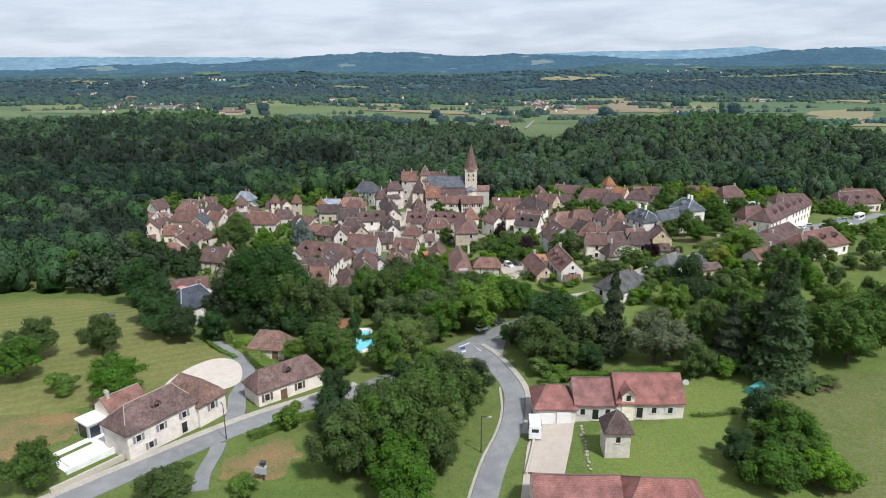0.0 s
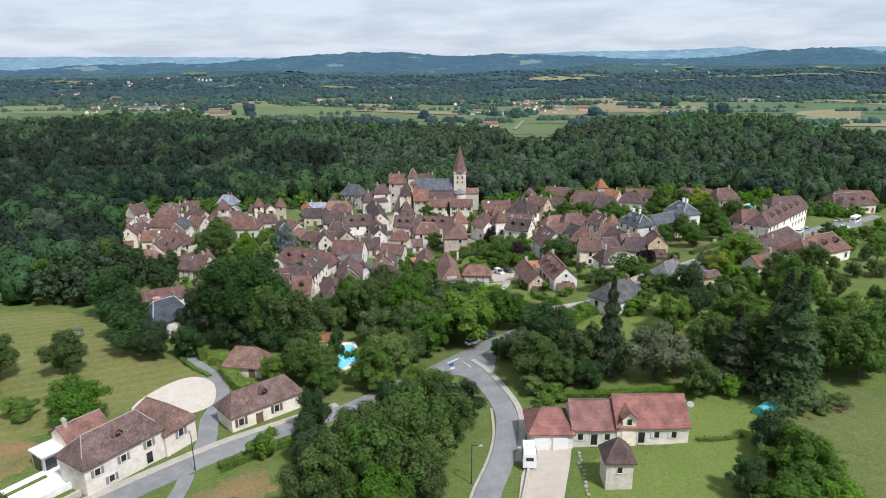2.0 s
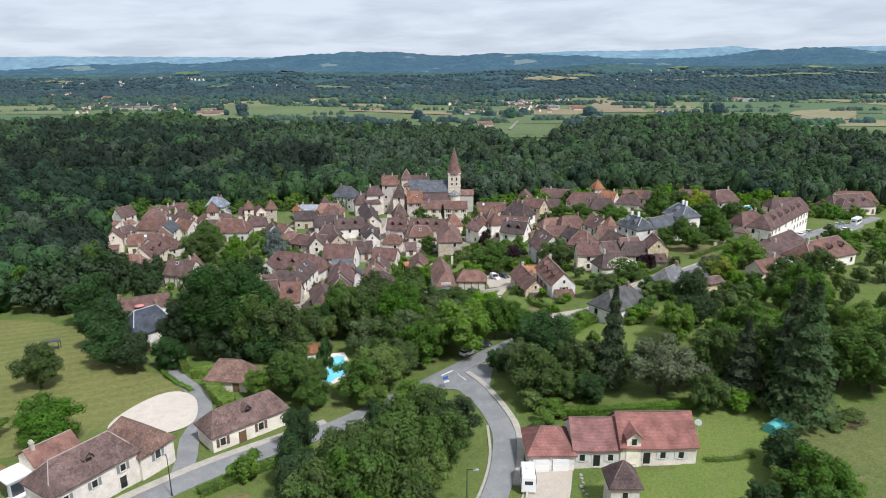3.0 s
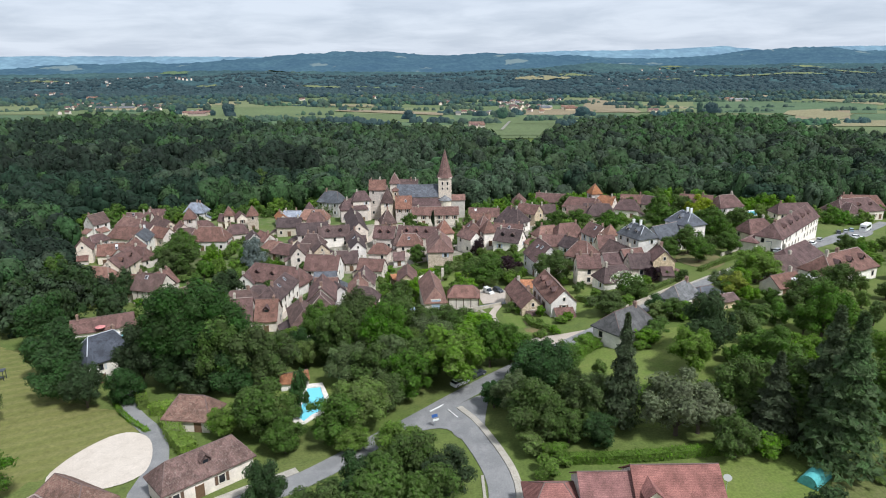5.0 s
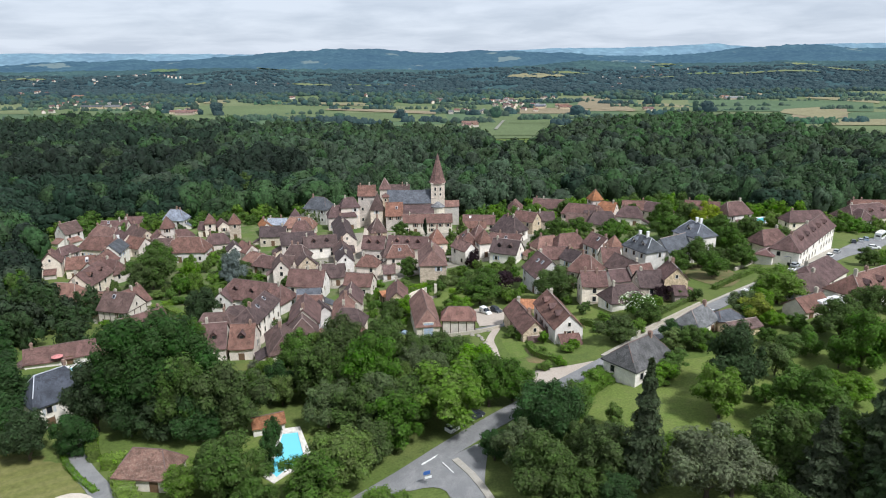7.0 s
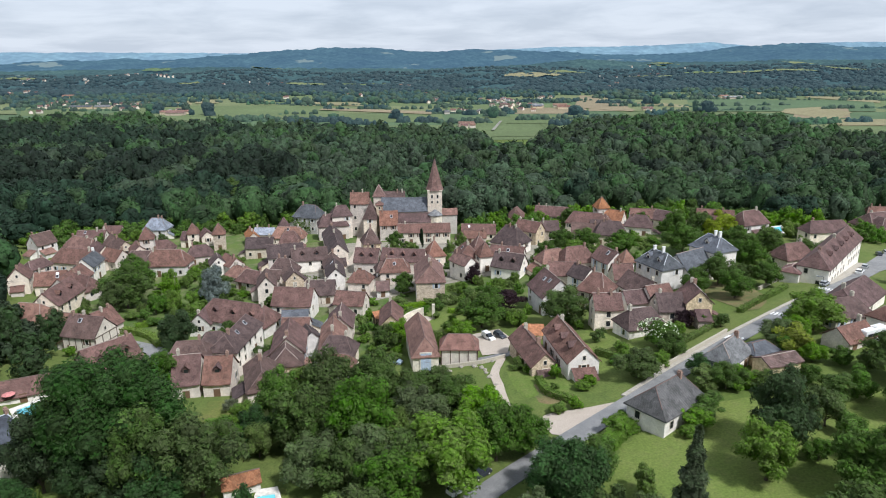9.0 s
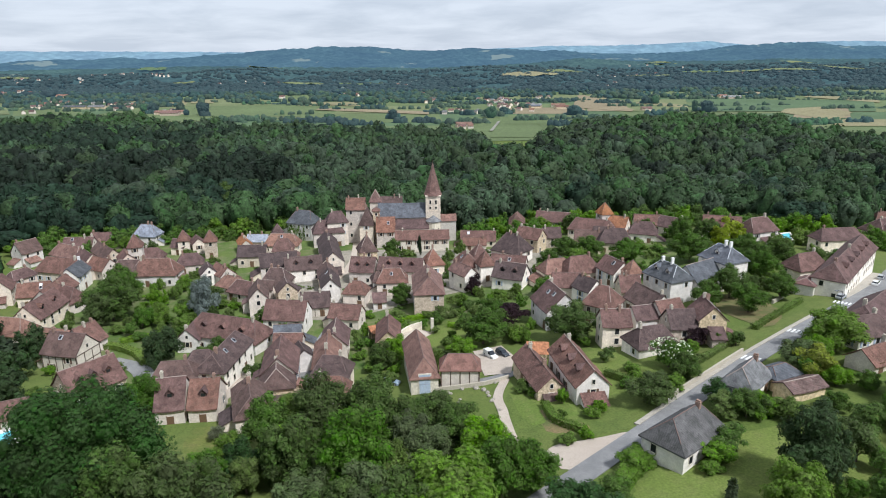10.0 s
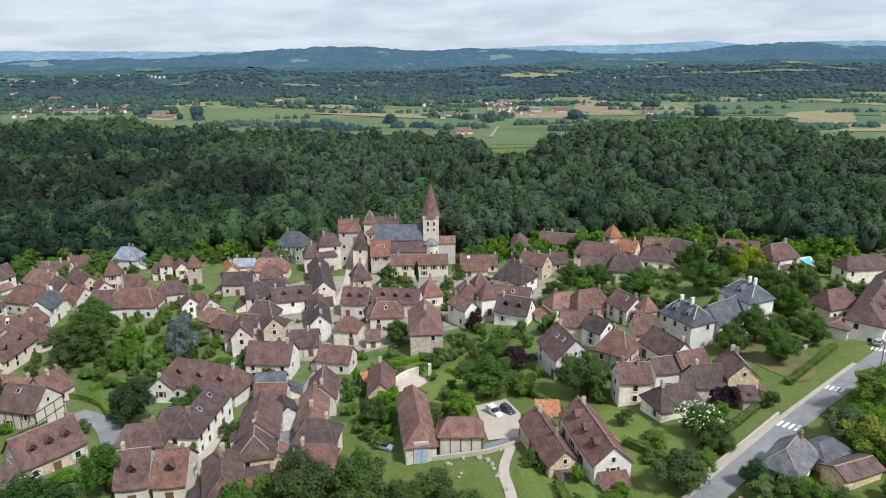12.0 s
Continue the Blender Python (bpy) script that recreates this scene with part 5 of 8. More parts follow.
TREE_WORD = {
    "big": ("huge spreading lime tree with a dense green crown", "tree"), "broad": ("broadleaf tree with a full dark green crown", "tree"), "light": ("broadleaf tree with a fresh light green crown", "tree"),
    "dark": ("dense dark green evergreen tree", "tree"), "lime": ("small tree with yellow-green leaves", "tree"), "willow": ("pale grey-green willow tree", "tree"), "silver": ("silvery grey-leaved tree with bare twigs", "tree"),
    "blue": ("blue-grey cedar with drooping boughs", "tree"), "purple": ("copper-leaved small dark tree", "tree"), "spruce": ("tall dark spruce with drooping boughs", "tree"), "orch": ("small rounded orchard tree on grass", "tree"),
    "bush": ("rounded green garden shrub", "shrub"), "cyp": ("slim dark green cypress tree", "tree"), "poplar": ("narrow upright dark tree", "tree"), "flower": ("leafy tree covered with white blossom", "tree"),
}
TREES = {}


def trunk_mesh(seed, low):
    rnd = random.Random(seed)
    v, f = tube([(0, 0, -0.05, 0.085), (0.01, 0, 0.04, 0.055), (0.02, 0.01, low + 0.1, 0.042), (0.0, 0.02, low + 0.35, 0.02)], 7)
    for k in range(5):
        a = 2 * math.pi * k / 5 + rnd.uniform(-0.3, 0.3)
        r0 = [(0.015 + 0.0, 0.01, low + 0.02 * k, 0.026), (0.22 * math.cos(a), 0.22 * math.sin(a), low + 0.16 + 0.02 * k, 0.018), (0.45 * math.cos(a), 0.45 * math.sin(a), low + 0.3, 0.008)]
        lv, lf = tube(r0, 5)
        f += [tuple(len(v) + i for i in q) for q in lf]
        v += lv
    me = bpy.data.meshes.new("trunk")
    me.from_pydata(v, [], f)
    me.materials.append(M_BARK)
    return me


def tree_kind(kind, variant):
    """The meshes of one kind of tree, made once and shared."""
    if (kind, variant) not in TREES:
        shape, nc, nl, size = SHAPES[kind]
        s = sum(map(ord, kind)) * 10 + variant
        V, F, C = crown_data(s, shape, nc, nl, size)
        crown = quads_mesh("crown", V, F, C, LEAF[kind])
        TREES[kind, variant] = (trunk_mesh(s, {"round": 0.12, "wide": 0.1, "tall": 0.06, "bush": 0.0, "cone": 0.1}[shape]), crown)
    return TREES[kind, variant]


TREE_NO = [0]
SPOTS = []


def tree(kind, x, y, h, r, group=""):
    TREE_NO[0] += 1
    rnd = random.Random(TREE_NO[0])
    trunk, crown = tree_kind(kind, rnd.randrange(3))
    lab, cat = TREE_WORD[kind]
    t = root("shrub" if cat == "shrub" else "tree", x, y, gz(x, y) - 0.05, rnd.uniform(0, 360), lab, cat, group or ("shrubs" if cat == "shrub" else "trees"))
    SPOTS.append((x, y, r))
    k = Matrix.Diagonal((r, r, h, 1))
    share("trunk", trunk, t, k)
    share("crown", crown, t, k)
    if kind == "flower":
        rng = np.random.default_rng(9)
        u = unit(rng, 260)
        u[:, 2] = np.abs(u[:, 2])
        c = u * [r * 0.95, r * 0.95, h * 0.42] + [0, 0, h * 0.6]
        share("blossom", quads_mesh("blossom", leaves(rng, c, u, 0.22), np.zeros((0, 3), int), np.zeros((0, 3)), M_BLOSSOM), t)
    return t


# open ground that plants keep off: pools, terrace, car park
FOOT += [(-58.5, 212.5, radians(-40), 11, 3.5), (-26, 163, 0, 6, 7), (-51, 139.5, 0, 4, 4), (-48, 133, 0, 3, 3), (-13.4, 130, radians(75), 8, 5), (-61.2, 167.2, 0, 5, 5), (140, 271, 0, 8, 8), (-50.6, 88, radians(52.8), 5, 4), (26, 188, 0, 5, 9), (11, 210, 0, 5, 5), (86.5, 157.6, radians(18), 5, 3)]


def canopy_data(seed, n_clump, n_leaf, size):
    """A far-off crown: a rounded body with puffs of boughs on it, under a thin coat of sprays."""
    rng = np.random.default_rng(seed)
    d = unit(rng, n_clump + 1)
    d[:, 2] = np.abs(d[:, 2]) * 0.9 + 0.1
    cc = np.concatenate([[[0, 0, 0.56]], d[1:] * [0.62, 0.62, 0.34] + [0, 0, 0.56]])
    cr = np.concatenate([[0.70], rng.uniform(0.14, 0.40, n_clump)])
    cv, cf, off = [], [], 0
    for i, (p, r) in enumerate(zip(cc, cr)):
        bv, bf = (ICO2_V, ICO2_F) if i == 0 else (ICO_V, ICO_F)
        bump = np.array([noise.noise(Vector(v) * 1.9 + Vector((seed, i, 0))) for v in bv])
        cv.append(bv * (r * (1 + 0.55 * bump))[:, None] * [1, 1, 0.66] + p)
        cf.append(bf + off)
        off += len(bv)
    pick = rng.choice(len(cc), n_leaf, p=cr**2 / (cr**2).sum())
    u = unit(rng, n_leaf)
    u[:, 2] = np.abs(u[:, 2])
    c = cc[pick] + u * (cr[pick] * rng.uniform(0.92, 1.28, n_leaf))[:, None] * [1, 1, 0.66]
    return leaves(rng, c, u + [0, 0, 0.25], size, 0.5, 2.0), np.concatenate(cf), np.concatenate(cv)


# ---- trees that stand out
tree("big", -37.4, 145.5, 18.5, 10.5)
tree("broad", -22.9, 137.7, 12, 6)
tree("light", -25.8, 121.0, 5, 3.2)
tree("broad", -21.8, 123.2, 7, 3.7)
tree("broad", -15.4, 114.6, 5.5, 3.3)
tree("dark", -33.0, 138.0, 9, 5)
tree("dark", -27.4, 136.0, 8, 4.4)
tree("dark", -39.6, 138.6, 8, 4)
tree("broad", -18.8, 118.7, 9, 5)
tree("light", -4.9, 121.0, 8, 5.4)
tree("broad", -0.4, 125.6, 6.5, 4.2)
tree("broad", -8.2, 116.8, 7.5, 4.6)
tree("broad", 3.0, 129.8, 8.5, 4.6)
tree("poplar", -14.9, 125.6, 9, 2)
tree("broad", -8.6, 146.1, 11.4, 5.4)
tree("broad", -1.9, 144.7, 12.2, 5.9)
tree("willow", -7.9, 138.1, 8.4, 4.5)
tree("willow", 1.7, 137.1, 9.1, 5)
tree("broad", -3.0, 135.1, 8.4, 4.5)
tree("light", 11.9, 133.4, 10.6, 6.8)
tree("broad", 5.4, 134.1, 9.1, 4.5)
tree("broad", 18.7, 138.6, 9.1, 4.5)
tree("broad", 7.3, 158.5, 7.0, 5)
tree("broad", 1.6, 160.3, 10.6, 5.4)
tree("broad", -6.5, 162.5, 10.6, 5.4)
tree("broad", -12.0, 149.2, 9.1, 4.5)
tree("dark", 25.2, 127.0, 8.8, 5.4)
tree("dark", 27.1, 124.7, 9, 4.4)
tree("willow", 20.6, 119.0, 7.5, 4.4)
tree("broad", 21.5, 113.0, 9, 5)
tree("dark", 17.2, 122.6, 4.6, 2.6)
tree("broad", 22.8, 139.5, 7, 4)
tree("light", -16.9, 147.6, 6, 3)
tree("broad", -15.2, 158.1, 10, 4.5)
tree("spruce", 34.9, 112.9, 18, 4.0)
tree("dark", 56.5, 131.3, 12, 4.9)
tree("light", 51.6, 125.6, 8, 4.0)
tree("silver", 41.9, 109.0, 10, 6)
tree("broad", 31.0, 116.2, 7, 4.5)
tree("broad", 29.5, 119.4, 6, 3)
tree("orch", 65.9, 135.3, 6, 3)
tree("orch", 70.8, 141.0, 5, 3)
tree("orch", 75.4, 142.0, 5, 2.6)
tree("orch", 77.5, 136.2, 5, 2.4)
tree("light", 79.3, 164.5, 5, 3.4)
tree("orch", 64.9, 127.8, 5, 3)
tree("broad", 80.0, 134.7, 10, 5)
tree("broad", 84.4, 145.8, 8, 5)
tree("broad", 95.9, 154.1, 7, 4)
tree("orch", 49.1, 109.0, 5, 2.5)
tree("spruce", 59.4, 98.7, 22, 6.5)
tree("spruce", 61.1, 105.1, 20, 6)
tree("spruce", 53.6, 105.0, 14, 4.5)
tree("broad", 58.3, 109.1, 10, 5)
tree("broad", 52.6, 109.8, 10, 5)
tree("broad", 61.3, 119.8, 10, 5)
tree("broad", 71.8, 107.7, 10, 5.5)
tree("broad", 75.5, 105.5, 11, 6)
tree("light", 82.1, 117.5, 9, 5)
tree("broad", 81.8, 109.0, 12, 5)
tree("broad", 46.6, 102.8, 6, 3)
tree("silver", 45.1, 108.9, 8, 5)
tree("orch", 47.6, 102.6, 6, 2.8)
tree("bush", 52.1, 102.1, 4, 2.6)
tree("bush", 20.6, 108.4, 3.6, 2.8)
tree("bush", 23.8, 105.8, 3.0, 2.5)
tree("broad", 26.4, 110.0, 5.0, 3.4)
tree("dark", 30.6, 109.0, 4.6, 3.2)
tree("bush", 21.8, 102.6, 2.6, 2.2)
tree("broad", 3.4, 103.4, 7.5, 4.4)
tree("dark", 7.2, 98.8, 7.5, 4.0)
tree("light", -5.6, 113.6, 4.0, 3.0)
tree("light", 2.2, 108.5, 6.5, 4.6)
tree("broad", 0.1, 92.0, 11, 5.5)
tree("broad", -7.4, 91.3, 8.0, 5)
tree("broad", -3.0, 82.4, 12, 6)
tree("broad", 5.4, 94.7, 8, 4)
tree("broad", -9.7, 80.4, 10, 4.5)
tree("dark", -13.2, 84.5, 9, 4)
tree("dark", -15.9, 100.6, 7, 3)
tree("bush", -22.1, 93.6, 4.5, 2.6)
tree("broad", -65.9, 124.9, 8, 4)
tree("broad", -53.1, 104.3, 8, 5)
tree("bush", -64.4, 107.4, 4, 3)
tree("broad", -77.7, 122.2, 8, 4.5)
tree("broad", -75.5, 112.7, 8, 4.5)
tree("broad", -53.3, 78.0, 7, 3.5)
tree("broad", -34.4, 75.9, 4.2, 4.2)
tree("bush", -25.0, 77.0, 3, 2.5)
tree("dark", -61.8, 144.4, 11, 6)
tree("dark", -72.2, 159.9, 12, 6)
tree("dark", -46.0, 202.2, 9, 4.6)
tree("blue", -45.7, 236.2, 12.5, 4.4)
tree("broad", -71.0, 239.4, 12, 7)
tree("broad", -73.4, 254.3, 11, 6)
tree("broad", -72.9, 234.4, 9, 5)
tree("broad", -40.5, 176.0, 8, 4)
tree("broad", 43.9, 192.7, 8, 6)
tree("purple", 34.1, 210.6, 6, 4)
tree("purple", 28.2, 238.3, 6, 2.6)
tree("purple", 64.9, 178.9, 4, 2.6)
tree("broad", 78.6, 202.9, 6.2, 3.7)
tree("broad", 86.9, 207.4, 8, 4.5)
tree("broad", 84.6, 195.2, 6.5, 4.2)
tree("broad", 96.4, 202.1, 6.5, 3.8)
tree("flower", 55.7, 170.8, 5.5, 4)
tree("broad", 46.8, 157.9, 5, 4)
tree("broad", 55.9, 165.0, 4.5, 3)
tree("bush", 52.5, 160.9, 3, 2.2)
tree("willow", 88.6, 172.6, 6.5, 4.2)
tree("lime", 75.5, 158.5, 5.5, 3.6)
tree("light", 85.3, 167.8, 8, 6)
tree("willow", 75.6, 162.4, 5.5, 3.8)
tree("broad", 25.5, 200.0, 8, 5.5)
tree("broad", 29.0, 214.2, 6, 4)
tree("light", 19.7, 191.2, 5, 3.5)
tree("broad", 78.2, 229.9, 6, 3)
tree("broad", 94.1, 244.0, 9, 6)
tree("lime", 116.4, 261.7, 8, 5)
tree("lime", 110.0, 256.6, 7, 4)
tree("broad", 109.1, 263.3, 8, 5)
tree("broad", 93.2, 276.5, 7, 4)
tree("broad", 101.3, 265.7, 9, 4.5)
tree("broad", 100.6, 217.7, 9, 5)
tree("broad", 115.3, 233.6, 8, 5)
tree("broad", 108.2, 240.2, 8, 5)
tree("broad", 68.6, 259.0, 7, 4.5)
tree("broad", 61.0, 262.2, 7, 4.5)
tree("broad", 52.4, 249.1, 7, 4)
tree("broad", 77.1, 249.9, 7, 5)
tree("broad", 5.9, 279.0, 7, 3.4)
tree("cyp", 15.6, 279.9, 8, 0.9)
tree("broad", 7.6, 236.5, 6, 3.4)
tree("broad", 2.3, 191.5, 6, 3)
tree("light", 5.7, 198.3, 5, 3)
tree("broad", -69.9, 371.7, 14, 8)
tree("dark", -45.6, 140.6, 12, 5)
tree("broad", -31.2, 139.1, 13, 5.5)
tree("broad", -22.1, 148.3, 6.5, 3.2)
tree("dark", -17.8, 150.2, 7, 3.6)
tree("light", -39.0, 160.7, 5, 3.2)
tree("dark", -45.7, 133.4, 7, 3.5)
tree("dark", -51.8, 131.9, 8, 4)
tree("dark", -57.2, 135.7, 9, 5)
tree("broad", 30.9, 130.7, 6, 3.5)
tree("orch", 51.2, 141.6, 4, 3)
tree("orch", 74.5, 157.9, 4, 2.5)
tree("dark", 56.4, 154.1, 4, 2.5)
tree("bush", 61.0, 149.2, 3.5, 3.2)
tree("bush", 63.7, 146.9, 3.5, 3)
tree("bush", 37.8, 141.3, 3, 3)
tree("dark", 50.8, 87.1, 5.5, 3.6)
tree("broad", 51.4, 81.7, 6.7, 4.3)
tree("dark", 43.0, 78.3, 5, 3)
tree("broad", 45.3, 72.8, 6.0, 4.1)
tree("light", 55.0, 80.8, 3.1, 2.8)
tree("bush", 48.0, 83.0, 3.8, 2.6)
tree("light", 51.3, 76.6, 3.1, 2.6)
tree("bush", 42.6, 75.3, 2.6, 2)
tree("lime", -36.7, 173.5, 2.6, 1.8)
tree("silver", -25.1, 164.6, 2.6, 1.8)
tree("broad", -12.1, 80, 8.5, 4.2)
tree("broad", -4, 76.6, 8, 4.2)
tree("broad", 1, 80, 7, 3.6)
tree("dark", -14.7, 91.1, 7.5, 3.2)
tree("broad", -8, 84, 9, 4.4)
tree("light", 2.5, 88, 6.5, 3.4)
tree("light", -50, 163, 4.5, 3)
tree("broad", -45.5, 157, 8, 4.4)
tree("light", -42, 165, 5.5, 3.4)
tree("bush", -54, 160, 2.4, 2)
tree("bush", -48, 169, 3.4, 2.6)
tree("bush", 48.6, 139.3, 3.4, 2.9)
tree("bush", 47.0, 137.2, 2.0, 1.8)
tree("bush", 55.2, 150.2, 4.0, 3.0)
tree("broad", 58.4, 149.2, 4.4, 3.0)
tree("orch", 67.2, 132.4, 4.0, 2.2)
tree("orch", 60.2, 128.2, 3.4, 2.0)
tree("broad", 50.2, 77.0, 5.0, 3.4)
tree("dark", 47.2, 76.0, 4.6, 3.0)
tree("light", 52.0, 72.8, 5.0, 3.4)
tree("bush", 53.8, 80.6, 2.6, 2.4)
tree("bush", 55.0, 76.4, 2.8, 2.4)
tree("bush", 54.2, 72.0, 3.2, 2.4)
tree("bush", 63.8, 96.6, 1.6, 2.2)
tree("bush", 67.2, 98.0, 1.8, 2.6)
tree("bush", -0.1, 191.1, 2.6, 1.9)
tree("bush", -2.5, 199.5, 2.2, 2)
tree("bush", 0.2, 180.2, 2.4, 2)
tree("bush", -1.9, 176, 3, 2.4)
tree("bush", 5.1, 188.5, 2.2, 1.6)
tree("bush", 15.3, 212, 2, 1.6)
tree("bush", 17.4, 201.1, 2.6, 2)
tree("bush", 21.1, 222.1, 2.4, 2)
tree("bush", -1.4, 229.3, 2.4, 2.2)
tree("bush", 6.3, 228.1, 2.2, 2.4)
tree("bush", 28.4, 170.1, 2.2, 1.8)
tree("bush", 30.1, 167.9, 2, 1.7)

# ---------------------------------------------------------------- woods and garden greenery
def clear_of(x, y, margin=0.0, roads=True):
    for hx, hy, a, l, w in FOOT:
        dx, dy = x - hx, y - hy
        if abs(dx) + abs(dy) > 60:
            continue
        c, s = math.cos(a), math.sin(a)
        if abs(dx * c + dy * s) < l + margin and abs(-dx * s + dy * c) < w + margin:
            return False
    if roads:
        for line, width in ROADS:
            for p in line:
                if (p.x - x) ** 2 + (p.y - y) ** 2 < (width / 2 + 0.5 + margin) ** 2:
                    return False
    return True


def plant_zone(poly, spacing, kinds, hs, rs, seed, margin=1.0, group="woodland edge trees", keep=1.0, joined=""):
    """Single trees over a zone, kept off houses and roads; or, far off, one joined body."""
    mass = {}
    rnd = random.Random(seed)
    xs, ys = [p[0] for p in poly], [p[1] for p in poly]
    n = 0
    y = min(ys)
    while y < max(ys):
        x = min(xs)
        while x < max(xs):
            px, py = x + rnd.uniform(-0.45, 0.45) * spacing, y + rnd.uniform(-0.45, 0.45) * spacing
            x += spacing
            if not inside(px, py, poly) or rnd.random() > keep:
                continue
            r = rnd.uniform(*rs)
            if not clear_of(px, py, margin * r):
                continue
            if any((px - a) ** 2 + (py - b) ** 2 < (0.55 * (r + c)) ** 2 for a, b, c in SPOTS):
                continue
            kind, tall = rnd.choice(kinds), rnd.uniform(*hs)
            n += 1
            if joined:
                mass.setdefault(kind, []).append((px, py))
                SPOTS.append((px, py, r))
            else:
                tree(kind, px, py, tall, r, group)
        y += spacing
    for kind, pts in mass.items():
        forest("tree_belt", np.array(pts), T_WOOD, LEAF[kind], joined, hs, rs, seed)
    return n


# hillside wood east of the lane
plant_zone([(40, 108), (60, 106), (95, 118), (125, 140), (120, 150), (92, 136), (70, 126), (44, 116)], 8.5, ["broad", "light", "light", "orch"], (4, 7.5), (2.4, 4.0), 2, 0.5, keep=0.55)
plant_zone([(95, 120), (140, 130), (170, 180), (150, 200), (112, 178), (100, 150)], 9, ["light", "orch", "orch"], (3.5, 6), (2, 3.2), 3, 0.6)
# thicket between the road and the village
plant_zone([(-32, 141), (-8, 142), (6, 128), (18, 139), (20, 156), (10, 166), (-6, 168), (-24, 164), (-34, 152)], 6.5, ["broad", "broad", "willow", "light", "light"], (5.5, 8.5), (3.4, 4.8), 4, 0.4)
# wood in the fork of the roads; extra dark leaves stand in for its shade
plant_zone([(-5, 100), (1, 105), (8, 106), (10, 100), (8, 90), (4, 82), (0, 68), (-9, 68), (-10, 86)], 5.6, ["broad", "dark", "willow", "dark"], (6.5, 9.5), (3.4, 4.6), 5, 0.3)
# shrubs and small trees in the gardens
plant_zone([(-64, 182), (-40, 176), (-20, 176), (-20, 262), (-60, 268), (-96, 258)], 5.2, ["bush", "bush", "broad", "orch", "bush"], (2.0, 5.0), (1.4, 2.8), 6, 0.7, "garden shrubs", 0.9)
plant_zone([(-62, 206), (-34, 200), (-28, 226), (-40, 246), (-66, 250)], 6.5, ["broad", "light", "orch", "broad", "bush"], (4, 7.5), (2.4, 4.2), 21, 0.6, "garden trees", 0.85)
plant_zone([(0, 178), (22, 180), (38, 196), (40, 232), (10, 232), (-4, 214)], 4.4, ["bush", "bush", "orch", "light", "bush"], (1.6, 4.4), (1.2, 2.5), 7, 0.6, "garden shrubs", 0.95)
plant_zone([(34, 158), (58, 168), (66, 178), (60, 196), (44, 190), (38, 176)], 6.0, ["bush", "bush", "orch"], (1.4, 3.4), (1.2, 2.2), 9, 0.8, "garden shrubs", 0.7)
plant_zone([(40, 160), (48, 156), (60, 166), (74, 178), (70, 190), (58, 180)], 4.5, ["bush", "bush", "orch", "light"], (1.4, 3.2), (1.0, 2.0), 51, 0.8, "garden shrubs", 0.55)
plant_zone([(56, 148), (66, 150), (84, 160), (90, 172), (74, 168), (62, 158)], 4.5, ["bush", "light", "bush", "orch"], (2, 4.4), (1.4, 2.6), 52, 0.6, "garden shrubs", 0.8)
plant_zone([(26, 140), (36, 152), (44, 158), (40, 176), (30, 158)], 4.5, ["bush", "bush", "light"], (1.2, 3.0), (1.0, 2.0), 53, 0.8, "garden shrubs", 0.6)
plant_zone([(60, 146), (100, 150), (112, 172), (84, 172), (70, 160)], 5.0, ["bush", "light", "bush", "broad"], (2.5, 5), (1.8, 3.4), 10, 0.7, "garden shrubs", 0.75)
plant_zone([(26, 104), (44, 108), (56, 108), (56, 116), (30, 128), (22, 122)], 5.0, ["bush", "bush", "broad", "orch"], (2, 5), (1.6, 3), 12, 0.8, "garden shrubs", 0.6)


# gardens round the street's end
plant_zone([(126, 198), (146, 210), (172, 238), (188, 252), (200, 246), (176, 214), (150, 190), (128, 186)], 5.0, ["bush", "light", "bush", "broad", "orch"], (2, 5), (1.6, 3.2), 62, 0.7, "garden shrubs", 0.8)


# orchard on the eastern slope
plant_zone([(58, 116), (92, 124), (112, 150), (90, 147), (60, 138)], 7.5, ["orch", "orch", "bush", "light"], (3, 5.5), (1.8, 3.0), 71, 0.6, "orchard trees", 0.75)


def templates(n, clumps, nleaf, size, seed):
    return [crown_data(seed + i, "tall" if i % 3 else "round", clumps, nleaf, size) for i in range(n)]


def forest(name, pts, temps, mat, label, hs, rs, seed, base=None):
    """Many crowns joined into one body of woodland."""
    rng = np.random.default_rng(seed)
    Vs, Fs, Cs, off = [], [], [], 0
    for k, (x, y) in enumerate(pts):
        V, F, C = temps[rng.integers(len(temps))]
        a = rng.uniform(0, 2 * np.pi)
        R = np.array([[np.cos(a), -np.sin(a), 0], [np.sin(a), np.cos(a), 0], [0, 0, 1]])
        S = np.array([1, 1, 0.0]) * rng.uniform(*rs) + np.array([0, 0, 1]) * rng.uniform(*hs)
        o = np.array([x, y, gz(x, y) - 1.8 if base is None else base(x, y)])
        Vs.append((V @ R.T) * S + o)
        Cs.append((C @ R.T) * S + o)
        Fs.append(F + off)
        off += len(C)
    me = quads_mesh(name, np.concatenate(Vs), np.concatenate(Fs), np.concatenate(Cs), mat)
    return tagged(new(name, me), label, "forest", kind="stuff")


def scatter(rng, poly, spacing, jitter=0.42):
    xs, ys = [p[0] for p in poly], [p[1] for p in poly]
    X, Y = np.meshgrid(np.arange(min(xs), max(xs), spacing), np.arange(min(ys), max(ys), spacing))
    X[1::2] += spacing / 2
    P = np.stack([X.ravel(), Y.ravel()], 1) + rng.uniform(-jitter, jitter, (X.size, 2)) * spacing
    return P[inside(P[:, 0], P[:, 1], poly)]


